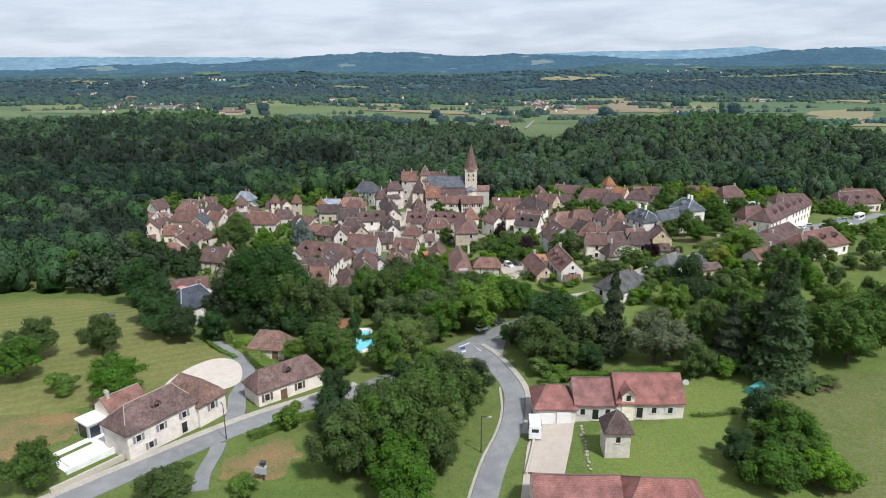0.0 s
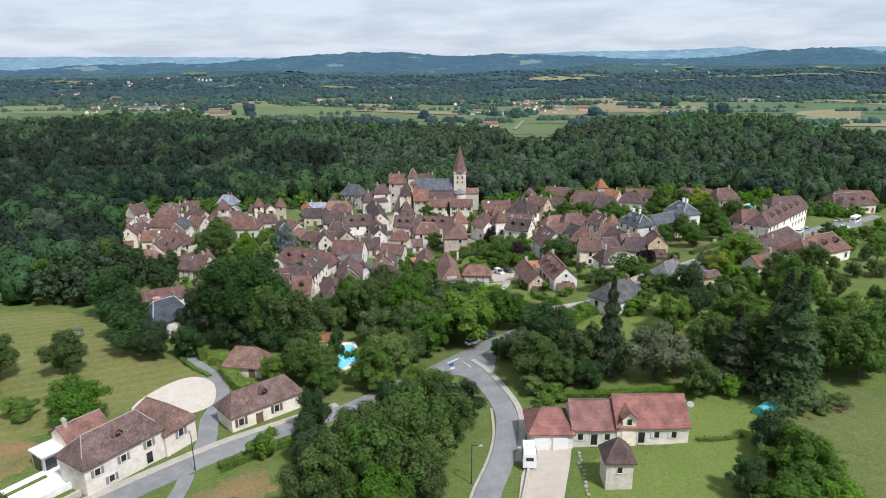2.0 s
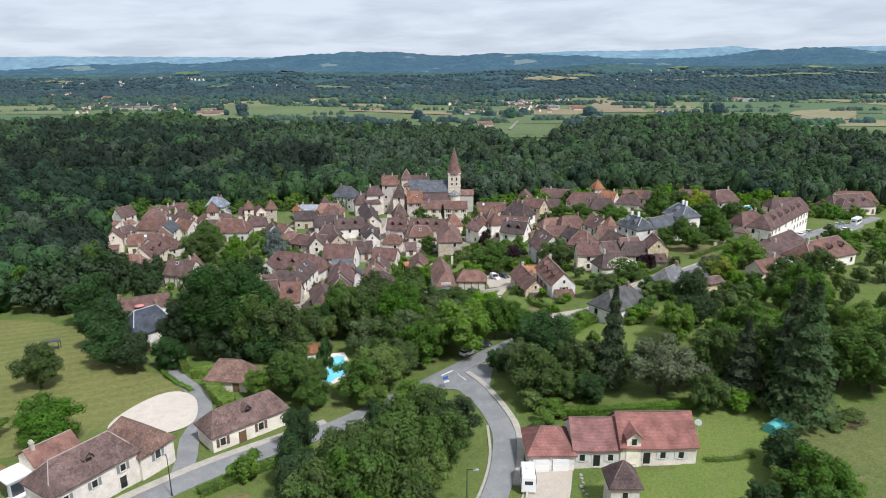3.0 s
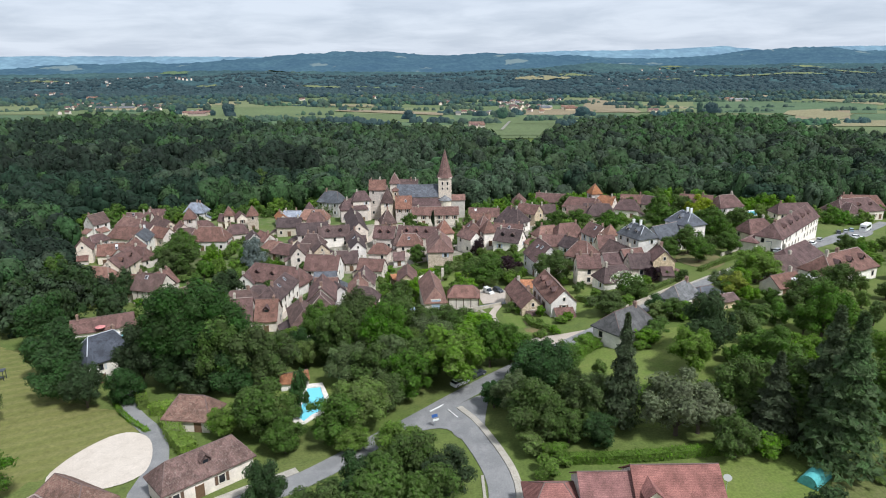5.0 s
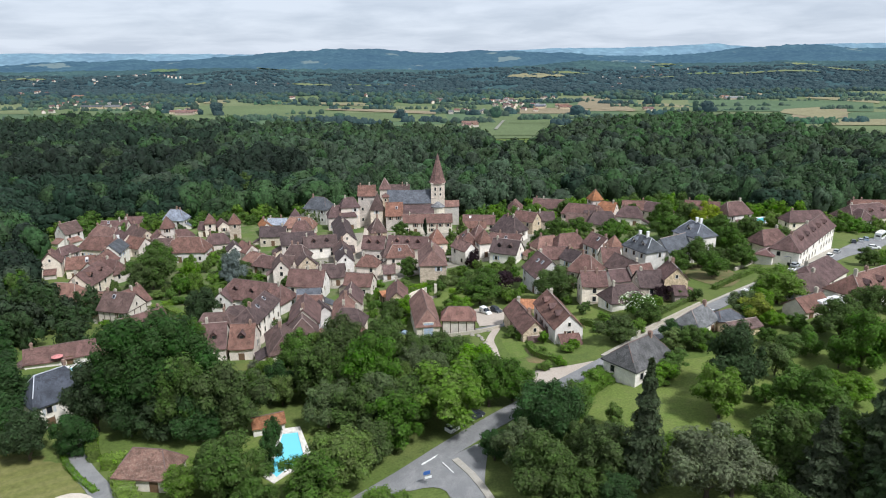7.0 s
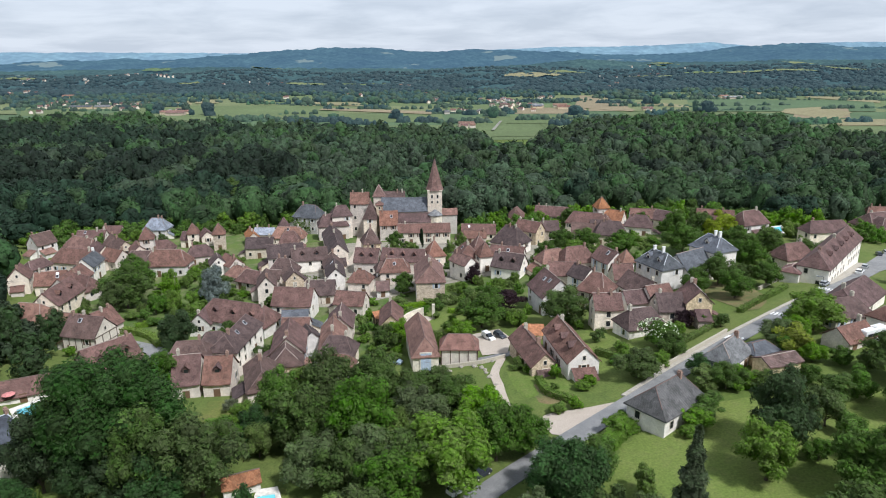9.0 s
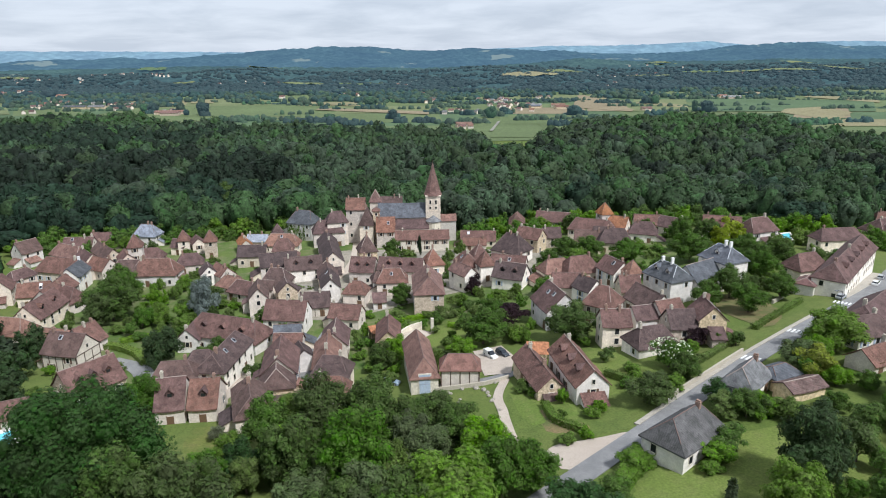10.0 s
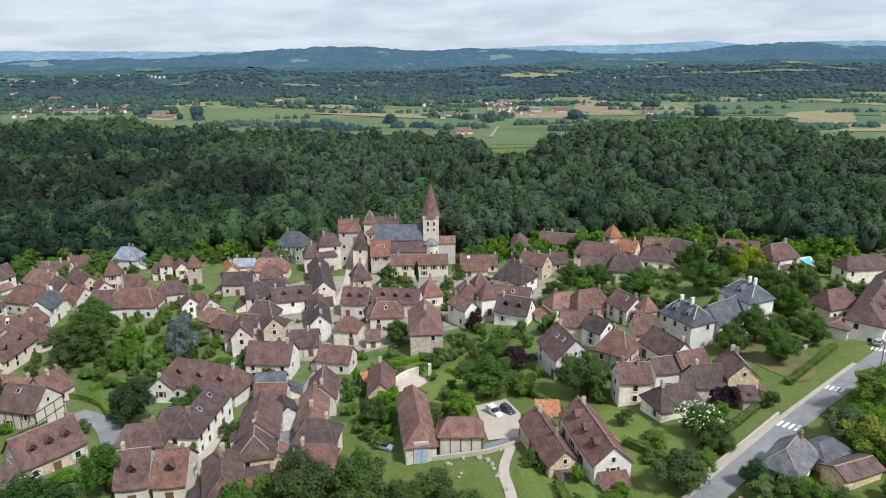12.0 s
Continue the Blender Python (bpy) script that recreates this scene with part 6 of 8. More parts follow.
RNG = np.random.default_rng(4)
T_WOOD, T_NEAR = templates(5, 18, 620, 0.11, 50), [canopy_data(100 + i, 11, 300, 0.085) for i in range(7)]
plant_zone([(-100, 169), (-94, 167), (-84, 171), (-71, 159), (-57, 137), (-51, 135), (-50, 143), (-74, 170), (-85, 192), (-84, 208), (-92, 226), (-102, 226), (-100, 190)], 7.5, ["dark", "wood_a", "dark", "broad", "wood_a"], (9, 13), (4.6, 6.2), 1, 0.35, joined="dark wooded slope beside the meadow")
plant_zone([(-98, 200), (-92, 182), (-74, 176), (-64, 180), (-62, 190), (-72, 206), (-80, 224), (-96, 232)], 7.0, ["dark", "wood_a", "dark"], (7, 11), (3.8, 5.2), 41, 0.4, joined="dark wooded slope behind a low house")
plant_zone([(152, 247), (176, 262), (200, 276), (214, 296), (196, 300), (170, 280), (150, 262)], 6.5, ["broad", "light", "broad", "orch"], (4, 7.5), (2.8, 4.4), 61, 0.6, "garden trees", 0.9, joined="green trees round the village edge")
plant_zone([(92, 206), (100, 204), (110, 214), (134, 238), (130, 250), (112, 236), (96, 218)], 6.0, ["broad", "light", "broad"], (5, 8), (3, 4.2), 63, 0.5, "garden trees", 0.45, joined="green trees round the village edge")
plant_zone([(-146, 300), (-104, 296), (-60, 318), (-30, 322), (-6, 324), (-8, 332), (-60, 332), (-126, 324)], 7.0, ["orch", "light", "orch", "broad"], (6, 10), (3.2, 4.8), 31, 0.5, "village edge trees", 0.85, joined="green trees round the village edge")
plant_zone([(32, 298), (60, 296), (112, 300), (150, 272), (176, 282), (150, 296), (130, 320), (60, 326), (34, 320)], 7.0, ["orch", "light", "orch", "broad"], (6, 10), (3.2, 4.8), 32, 0.5, "village edge trees", 0.8, joined="green trees round the village edge")
plant_zone([(26, 296), (46, 298), (72, 312), (66, 326), (36, 322), (26, 314)], 7, ["broad", "light", "bush", "light"], (5, 11), (3, 5), 22, 0.6, "garden trees", 0.9, joined="garden trees and shrubs between the old houses")
plant_zone([(40, 228), (70, 232), (120, 225), (150, 262), (110, 280), (40, 262)], 6.2, ["bush", "broad", "broad", "light", "light"], (4, 8), (2.4, 4.2), 8, 0.6, "garden trees", 0.75, joined="garden trees and shrubs between the old houses")
plant_zone([(-60, 262), (40, 266), (60, 300), (-40, 330), (-110, 325), (-112, 300)], 6.5, ["bush", "broad", "bush"], (3, 7), (2, 3.6), 11, 0.7, "garden trees", 0.55, joined="garden trees and shrubs between the old houses")
plant_zone([(96, 228), (124, 224), (150, 250), (140, 262), (112, 262)], 6.5, ["orch", "light", "bush", "broad"], (4, 8), (2.6, 4.2), 33, 0.5, "garden trees", 0.8, joined="garden trees and shrubs between the old houses")
plant_zone([(-40, 232), (-4, 226), (24, 228), (32, 262), (24, 286), (-34, 292), (-44, 262)], 4.4, ["bush", "bush", "light", "orch"], (1.6, 4.2), (1.1, 2.2), 81, 0.55, "garden shrubs", 0.6, joined="garden trees and shrubs between the old houses")
plant_zone([(36, 214), (66, 236), (62, 262), (34, 258), (28, 236)], 4.6, ["bush", "light", "bush", "broad"], (2.0, 5.0), (1.3, 2.6), 82, 0.55, "garden shrubs", 0.65, joined="garden trees and shrubs between the old houses")
T_MID, T_LOW = [canopy_data(200 + i, 6, 90, 0.11) for i in range(6)], [canopy_data(300 + i, 3, 34, 0.15) for i in range(6)]
KINDS = (("wood_a", "green riverside woodland canopy"), ("wood_b", "dark green riverside woodland canopy"), ("wood_c", "pale grey-green riverside woodland canopy"), ("wood_d", "fresh green riverside woodland canopy"))
STANDS = []  # zones of one kind inside the wood


def belt(poly, spacing, temps, hs, rs, shares=(0.40, 0.17, 0.25, 0.18), off_houses=True, clump=34.0):
    pts = scatter(RNG, poly, spacing)
    if off_houses:
        pts = np.array([p for p in pts if clear_of(p[0], p[1], 3.0)])
    # stands of one kind: a slow noise decides
    nz = np.array([noise.noise(Vector((p[0] / clump, p[1] / clump, 3.3))) for p in pts]) + RNG.normal(0, 0.16, len(pts))
    order = np.argsort(np.argsort(nz)) / len(nz)
    which = np.searchsorted(np.cumsum(shares)[:-1], order)
    for zone, k in STANDS:
        hit = inside(pts[:, 0], pts[:, 1], zone) & (RNG.uniform(0, 1, len(pts)) < 0.85)
        which[hit] = k
    for k, (mat, lab) in enumerate(KINDS):
        if (which == k).any():
            forest("woodland", pts[which == k], temps, LEAF[mat], lab, hs, rs, int(RNG.integers(1e6)))


# light plantations at the far edge, dark rows, a pale willow patch, fresh trees along the village
STANDS += [([(-351, 730), (-204, 715), (-250, 840), (-375, 850)], 3), ([(205, 620), (340, 590), (420, 720), (249, 740)], 3), ([(-300, 560), (-134, 560), (-116, 654), (-380, 723)], 1)]
STANDS += [([(165, 565), (367, 520), (410, 572), (180, 602)], 3), ([(-34, 412), (23, 405), (30, 510), (-46, 520)], 2)]
STANDS += [([(-98, 356), (-30, 354), (-28, 404), (-104, 404)], 1)]
# the dimmer left of the wood, put in with the dark leaf kind
STANDS += [([(-300, 350), (-150, 350), (-110, 420), (-120, 520), (-390, 520)], 1)]
STANDS += [([(-92, 318), (-64, 322), (0, 326), (0, 350), (-60, 354), (-92, 350)], 3), ([(-180, 300), (-92, 318), (-92, 360), (-200, 360)], 1), ([(110, 325), (150, 284), (180, 300), (130, 345)], 0)]
belt([(-102, 172), (-100, 190), (-102, 226), (-112, 262), (-142, 305), (-230, 345), (-250, 300), (-190, 172)], 8.2, T_NEAR, (10, 15), (4.8, 7.0), (0.46, 0.42, 0.04, 0.08))
# behind the village, then away to the fields
belt([(-290, 352), (-230, 348), (-142, 306), (-124, 322), (-100, 334), (-64, 328), (-30, 334), (-14, 328), (0, 330), (30, 322), (40, 318), (51, 318), (67, 326), (112, 330), (130, 318), (138, 306), (151, 286), (175, 282), (240, 300), (300, 400), (-300, 400)], 8.6, T_NEAR, (9, 17), (4.2, 9.4))
# a stand of tall dark poplars in the wood
forest("poplar_stand", scatter(RNG, [(-92, 404), (-70, 394), (-48, 400), (-40, 414), (-52, 430), (-80, 434), (-94, 420)], 8.0), T_NEAR, LEAF["wood_b"], "stand of tall dark poplars in the wood", (17, 22), (6.5, 9.0), 90)
belt([(-305, 400), (305, 400), (385, 520), (-385, 520)], 9.4, T_MID, (9, 18), (4.4, 10.0))
# the ragged far edge, with a meadow biting in
belt([(-385, 520), (81, 520), (84, 600), (65, 637), (18, 653), (-31, 668), (-73, 693), (-121, 680), (-153, 735), (-207, 732), (-254, 815), (-357, 817), (-358, 763), (-520, 725)], 9.8, T_LOW, (10, 16), (5.4, 8.5), off_houses=False)
belt([(104, 520), (385, 520), (470, 563), (396, 561), (372, 572), (358, 616), (409, 714), (338, 737), (242, 719), (205, 707), (170, 646), (131, 589)], 9.8, T_LOW, (10, 16), (5.4, 8.5), off_houses=False)
belt([(81, 520), (104, 520), (104, 530), (81, 530)], 9.0, T_LOW, (8, 11), (5, 7), off_houses=False)

# ---------------------------------------------------------------- fields, hamlets and hills beyond the river
def field_mat(name, c):
    return ground_mat(name, tone(c, 0.88), tone(c, 1.08), tone(c, 0.75), 0.01, 0.04, 0.4)


FIELDS = [field_mat("pasture", (0.118, 0.155, 0.070)), field_mat("young_crop", (0.088, 0.134, 0.070)), field_mat("ripe_crop", (0.230, 0.210, 0.120)), field_mat("ploughed_field", (0.235, 0.195, 0.125)), field_mat("hay_field", (0.150, 0.175, 0.085))]
FIELD_WORD = ["green pasture", "deep green crop field", "pale ripe corn field", "brown ploughed field", "yellowish hay field"]


M_TRACK = plain("pale_road", (0.22, 0.215, 0.18), 0.9, 0.0, 0.05)


def far_field(poly, k, lift=0.5):
    patch("field", poly, FIELDS[k], FIELD_WORD[k] + " on the river plain", "field", lift, 0, 400)


def far_road(poly):
    patch("road", poly, M_TRACK, "pale country road across the plain", "road", 1.5, 0, 400)


# quiet patchwork under everything
rf = random.Random(21)
y = 620.0
while y < 1290:
    d = rf.uniform(60, 120)
    x = -1000.0 + rf.uniform(0, 120)
    while x < 1100:
        w = rf.uniform(120, 320)
        far_field([(x, y), (x + w - 0.6, y), (x + w + 4.4, y + d - 0.6), (x + 5, y + d - 0.6)], rf.choice((0, 0, 0, 1, 1, 4)))
        x += w
    y += d
far_field([(-451, 933), (-361, 920), (-430, 1069), (-525, 1083)], 0, 0.60)
far_field([(-400, 1114), (-275, 1095), (-319, 1232), (-448, 1252)], 2, 0.63)
far_field([(-285, 1086), (-154, 1067), (-184, 1210), (-320, 1232)], 4, 0.66)
far_field([(-245, 897), (-90, 876), (-117, 1051), (-293, 1078)], 0, 0.69)
far_field([(-118, 1052), (-28, 1038), (-37, 1114), (-122, 1127)], 2, 0.72)
far_field([(-55, 913), (84, 894), (89, 1011), (-59, 1033)], 4, 0.75)
far_field([(-88, 802), (69, 781), (73, 888), (-97, 912)], 0, 0.78)
far_field([(98, 642), (141, 637), (160, 732), (117, 738)], 0, 0.81)
far_field([(132, 756), (217, 745), (245, 849), (156, 862)], 0, 0.84)
far_field([(154, 876), (254, 862), (277, 955), (176, 970)], 3, 0.87)
far_field([(331, 1116), (364, 1111), (402, 1246), (379, 1250)], 2, 0.99)
far_field([(264, 899), (316, 891), (381, 1084), (329, 1092)], 3, 1.02)
far_field([(318, 891), (391, 880), (484, 1093), (404, 1105)], 4, 1.05)
far_field([(390, 873), (613, 841), (758, 1037), (494, 1079)], 1, 1.08)
far_field([(462, 774), (525, 765), (616, 897), (552, 906)], 3, 1.11)
far_field([(451, 689), (512, 681), (557, 743), (499, 751)], 2, 1.14)
far_field([(723, 1067), (815, 1053), (898, 1164), (809, 1179)], 1, 1.17)
far_field([(216, 745), (248, 741), (278, 838), (250, 842)], 0, 1.20)
far_field([(-563, 963), (-462, 949), (-581, 1163), (-694, 1180)], 4, 1.26)
far_field([(606, 779), (667, 770), (826, 950), (761, 960)], 0, 1.29)
far_field([(261, 956), (316, 881), (328, 903), (345, 1012), (357, 1220), (347, 1222)], 3, 1.32)
far_field([(488, 841), (493, 742), (573, 829), (590, 917), (525, 891)], 2, 1.35)
far_field([(694, 1114), (722, 976), (753, 1016), (761, 1117), (716, 1139)], 2, 1.38)
far_field([(368, 1019), (407, 926), (427, 960), (406, 1058)], 2, 1.41)
far_field([(643, 1299), (662, 1185), (702, 1235), (691, 1358)], 3, 1.44)
far_field([(-288, 1119), (-253, 1114), (-265, 1200), (-308, 1206)], 2, 1.47)
far_field([(-123, 1094), (-27, 1018), (-29, 1069), (-118, 1127)], 2, 1.50)
far_field([(-85, 963), (60, 872), (63, 917), (-81, 997)], 3, 1.53)
far_road([(105, 689), (108, 688), (131, 778), (128, 778)])


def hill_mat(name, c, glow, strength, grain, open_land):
    """Far woodland: dark woods, paler clearings, the blue haze of distance painted in as a glow."""
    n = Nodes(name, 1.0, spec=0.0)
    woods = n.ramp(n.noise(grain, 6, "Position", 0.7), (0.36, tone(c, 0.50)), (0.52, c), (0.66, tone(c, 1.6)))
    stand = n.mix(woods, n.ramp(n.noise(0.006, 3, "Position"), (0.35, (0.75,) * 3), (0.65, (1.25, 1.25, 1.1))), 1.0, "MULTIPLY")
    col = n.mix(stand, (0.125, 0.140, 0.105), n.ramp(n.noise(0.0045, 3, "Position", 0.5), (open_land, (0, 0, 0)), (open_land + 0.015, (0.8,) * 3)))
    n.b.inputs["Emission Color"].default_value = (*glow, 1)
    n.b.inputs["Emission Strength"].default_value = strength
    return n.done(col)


def hills(name, y0, y1, profile, seed, mat, label, rough, n, m, bump, cell):
    """A rolling wooded range that rises from the plain at y0 to its crest at y1."""
    us, zs = zip(*profile)
    U = np.linspace(-0.80, 1.0, n)
    v, f = [], []
    for j in range(m):
        t = j / (m - 1)
        yy = y0 + (y1 - y0) * t
        X = 6 + (yy - 80) * U
        crest = np.interp(U, us, zs)
        for i in range(n):
            x = float(X[i])
            k = noise.fractal(Vector((x / 420, yy / 300, seed)), 1.0, 2.0, 4)
            z = -11 + (crest[i] + 11) * t**0.9 + rough * k * math.sin(min(t * 1.5, 1.25) * math.pi / 2) * (0.35 if t > 0.97 else 1)
            z += bump * (1 - abs(noise.noise(Vector((x / cell, yy / cell, seed))) * 2)) + bump * 0.7 * noise.noise(Vector((x / cell * 2.7, yy / cell * 2.7, 1.0)))
            v.append((x, yy, z))
    for j in range(m - 1):
        f += [(j * n + i, j * n + i + 1, (j + 1) * n + i + 1, (j + 1) * n + i) for i in range(n - 1)]
    ob = mesh_ob(name, v, f, mat, smooth=True)
    tagged(ob, label, "hills", kind="structure")
    return v


# painted haze grows range by range, through bluer bases and stronger emission
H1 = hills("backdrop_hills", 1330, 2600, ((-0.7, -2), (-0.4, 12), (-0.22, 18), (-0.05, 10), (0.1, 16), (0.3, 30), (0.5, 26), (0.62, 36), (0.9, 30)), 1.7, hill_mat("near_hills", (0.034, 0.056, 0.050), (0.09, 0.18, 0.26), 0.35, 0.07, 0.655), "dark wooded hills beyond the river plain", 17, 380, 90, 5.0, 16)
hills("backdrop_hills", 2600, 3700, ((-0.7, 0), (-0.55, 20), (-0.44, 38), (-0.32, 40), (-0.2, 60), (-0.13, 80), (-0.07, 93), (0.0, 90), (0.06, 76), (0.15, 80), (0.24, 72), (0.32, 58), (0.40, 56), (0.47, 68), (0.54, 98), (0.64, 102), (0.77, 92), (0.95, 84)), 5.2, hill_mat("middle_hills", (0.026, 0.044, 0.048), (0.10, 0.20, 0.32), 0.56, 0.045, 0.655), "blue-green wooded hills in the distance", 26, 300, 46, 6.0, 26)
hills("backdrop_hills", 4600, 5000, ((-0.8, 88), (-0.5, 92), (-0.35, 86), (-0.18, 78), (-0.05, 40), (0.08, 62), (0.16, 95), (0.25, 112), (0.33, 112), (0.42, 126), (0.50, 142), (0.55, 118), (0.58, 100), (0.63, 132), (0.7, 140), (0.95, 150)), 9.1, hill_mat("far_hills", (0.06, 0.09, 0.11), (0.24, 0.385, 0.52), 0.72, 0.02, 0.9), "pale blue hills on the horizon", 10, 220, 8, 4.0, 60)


# trees and copses on the plain: small crowns packed close
def far_crown(seed, fine=True):
    rng = np.random.default_rng(seed)
    bv, bf = (ICO2_V, ICO2_F) if fine else (ICO_V, ICO_F)
    bump = np.array([1 + 0.5 * noise.noise(Vector(v) * 1.7 + Vector((seed, 0, 0))) for v in bv])
    u = unit(rng, 10)
    u[:, 2] = np.abs(u[:, 2])
    return leaves(rng, u * [0.85, 0.85, 0.42] + [0, 0, 0.5], u, 0.16, 0.3, 1.6), bf.copy(), bv * bump[:, None] * [1, 1, 0.5] + [0, 0, 0.48]


T_SMALL, T_TINY = [far_crown(500 + i) for i in range(8)], [far_crown(600 + i, False) for i in range(6)]
COPSE_NO = [0]


def copse(x, y, sx, sy, n):
    COPSE_NO[0] += 1
    rng = np.random.default_rng(900 + COPSE_NO[0])
    a, r = rng.uniform(0, 2 * np.pi, n * 2), rng.uniform(0, 1.15, n * 2) ** 0.8
    pts = np.stack([x + sx * r * np.cos(a), y + sy * r * np.sin(a)], 1)
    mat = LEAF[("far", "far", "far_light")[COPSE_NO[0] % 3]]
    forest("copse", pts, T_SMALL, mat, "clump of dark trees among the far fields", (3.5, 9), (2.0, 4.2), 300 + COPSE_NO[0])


# woods that thicken towards the hills, and hedgerows between the fields
rng = np.random.default_rng(31)
yy = rng.uniform(1060, 1400, 4200)
wp = np.stack([6 + (yy - 80) * rng.uniform(-0.70, 0.86, 4200), yy], 1)
lean = (wp[:, 0] - 6) / (wp[:, 1] - 80)
patchy = np.array([noise.noise(Vector((a / 95, b / 45, 2))) for a, b in wp])
wp = wp[patchy > np.where(lean > 0.14, 0.22, 0.05) - (wp[:, 1] - 1150) / 520]
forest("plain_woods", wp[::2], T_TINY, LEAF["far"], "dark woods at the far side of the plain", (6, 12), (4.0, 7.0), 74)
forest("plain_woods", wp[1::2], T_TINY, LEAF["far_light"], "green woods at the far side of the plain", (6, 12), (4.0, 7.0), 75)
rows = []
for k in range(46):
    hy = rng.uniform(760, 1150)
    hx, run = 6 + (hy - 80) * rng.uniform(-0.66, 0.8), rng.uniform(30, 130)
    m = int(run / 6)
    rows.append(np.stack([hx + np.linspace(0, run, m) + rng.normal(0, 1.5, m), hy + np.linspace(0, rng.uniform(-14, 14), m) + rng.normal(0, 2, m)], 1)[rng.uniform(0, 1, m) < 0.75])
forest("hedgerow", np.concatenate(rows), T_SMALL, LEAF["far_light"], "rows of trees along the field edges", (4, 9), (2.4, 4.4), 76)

# hamlet houses on the plain
FARHOUSE = []
for k in range(5):
    rr = random.Random(50 + k)
    L, W, e, s = rr.uniform(5, 7), rr.uniform(4.2, 5), rr.uniform(2.0, 2.6), rr.uniform(1.4, 2)
    FARHOUSE.append((wall_mesh(L, W, e, s, "g"), roof_mesh(L, W, e, s, "g", rnd=rr)[:2], ("tan", "weathered", "brown", "slatelight", "pinkbrown")[k]))
FAR_ME = []
for (wv, wf), (rv, rfc), roofname in FARHOUSE:
    a, b = bpy.data.meshes.new("wall"), bpy.data.meshes.new("roof")
    a.from_pydata(wv, [], wf)
    b.from_pydata(rv, [], rfc)
    a.materials.append(WALL["cream"])
    b.materials.append(ROOF[roofname])
    FAR_ME.append((a, b))


def far_house(x, y, k, yaw, z=None):
    h = root("farmhouse", x, y, gz(x, y) if z is None else z, yaw, "distant white farmhouse with a tiled roof on the plain", "house", "distant farmhouses")
    share("wall", FAR_ME[k][0], h)
    share("roof", FAR_ME[k][1], h)


rh = random.Random(8)


def hamlet(x, y, n, sx, sy):
    for _ in range(n):
        far_house(x + rh.uniform(-1, 1) * sx, y + rh.uniform(-1, 1) * sy, rh.randrange(5), rh.uniform(0, 180), gz(x, y) + 1.0)


def farm_hall(x, y, length, roof):
    """A long low farm building."""
    h = root("farm_building", x, y, gz(x, y) + 1.0, rh.uniform(-12, 12), "long low farm building with a wide pitched roof", "barn", "farm buildings")
    wv, wf = wall_mesh(length * 0.8, 9, 2.6, 1.8, "g")
    mesh_ob("wall", wv, wf, WALL["stone"], h)
    rv, rfc = roof_mesh(length * 0.8, 9, 2.6, 1.8, "g", rnd=rh)[:2]
    mesh_ob("roof", rv, rfc, ROOF["slatelight" if roof == "pale" else roof], h)


copse(-213, 900, 7, 3, 5)
copse(-265, 991, 5, 3, 3)
copse(-289, 946, 8, 3, 6)
copse(-258, 942, 12, 5, 5)
copse(-189, 1093, 21, 9, 6)
copse(-151, 1087, 10, 4, 6)
copse(-537, 1114, 16, 6, 8)
copse(-446, 1062, 24, 9, 9)
copse(-449, 1122, 30, 12, 9)
copse(-358, 1030, 13, 5, 8)
copse(-338, 1055, 19, 7, 9)
copse(-544, 1204, 43, 16, 12)
copse(-434, 1187, 53, 16, 15)
copse(-342, 1197, 42, 16, 12)
copse(-12, 980, 19, 8, 23)
copse(17, 835, 7, 3, 8)
copse(-57, 969, 4, 3, 2)
copse(-74, 980, 5, 3, 3)
copse(68, 911, 11, 5, 8)
copse(96, 1000, 23, 9, 12)
copse(138, 1054, 21, 8, 12)
copse(108, 869, 8, 3, 8)
copse(134, 851, 12, 5, 12)
copse(154, 876, 6, 3, 6)
copse(196, 967, 10, 4, 8)
copse(165, 796, 19, 7, 26)
copse(235, 851, 12, 5, 12)
copse(259, 1080, 42, 16, 40)
copse(28, 1115, 59, 16, 20)
copse(87, 1208, 64, 16, 23)
copse(-25, 1172, 42, 16, 15)
copse(176, 1222, 54, 16, 20)
copse(345, 1033, 28, 11, 23)
copse(393, 1015, 13, 5, 10)
copse(438, 1152, 24, 10, 12)
copse(406, 886, 5, 3, 5)
copse(417, 877, 7, 3, 8)
copse(572, 1202, 43, 16, 20)
copse(646, 1132, 46, 16, 23)
copse(766, 1171, 104, 16, 57)
copse(450, 719, 26, 10, 43)
copse(505, 722, 12, 5, 13)
copse(393, 1264, 27, 11, 12)
copse(365, 876, 11, 4, 6)
copse(333, 837, 19, 8, 8)
copse(191, 738, 17, 7, 20)
copse(91, 772, 28, 11, 23)
copse(45, 790, 28, 11, 20)
copse(-64, 804, 36, 14, 23)
copse(-148, 839, 30, 12, 17)
copse(-27, 772, 28, 11, 17)
copse(-195, 1345, 107, 16, 31)
copse(467, 1338, 47, 16, 20)
copse(572, 1320, 58, 16, 23)
copse(247, 1339, 47, 16, 17)
copse(-101, 1211, 32, 13, 12)
hamlet(-441, 1120, 12, 50, 85)
hamlet(-472, 1084, 5, 29, 44)
hamlet(-347, 1038, 5, 11, 40)
hamlet(-267, 951, 5, 12, 25)
hamlet(185, 1080, 12, 33, 83)
hamlet(54, 1337, 6, 28, 72)
hamlet(95, 885, 5, 19, 30)
hamlet(318, 1487, 5, 16, 142)
hamlet(-28, 1285, 3, 23, 32)
hamlet(84, 713, 3, 8, 14)
hamlet(340, 888, 2, 5, 7)
hamlet(178, 935, 4, 17, 34)
hamlet(274, 1178, 4, 31, 71)
hamlet(80, 1107, 4, 20, 36)
hamlet(606, 1481, 3, 16, 68)
farm_hall(-396, 1045, 24, "slate")
farm_hall(-475, 1147, 37, "tan")
farm_hall(-565, 1327, 21, "tan")
farm_hall(-256, 913, 28, "tan")
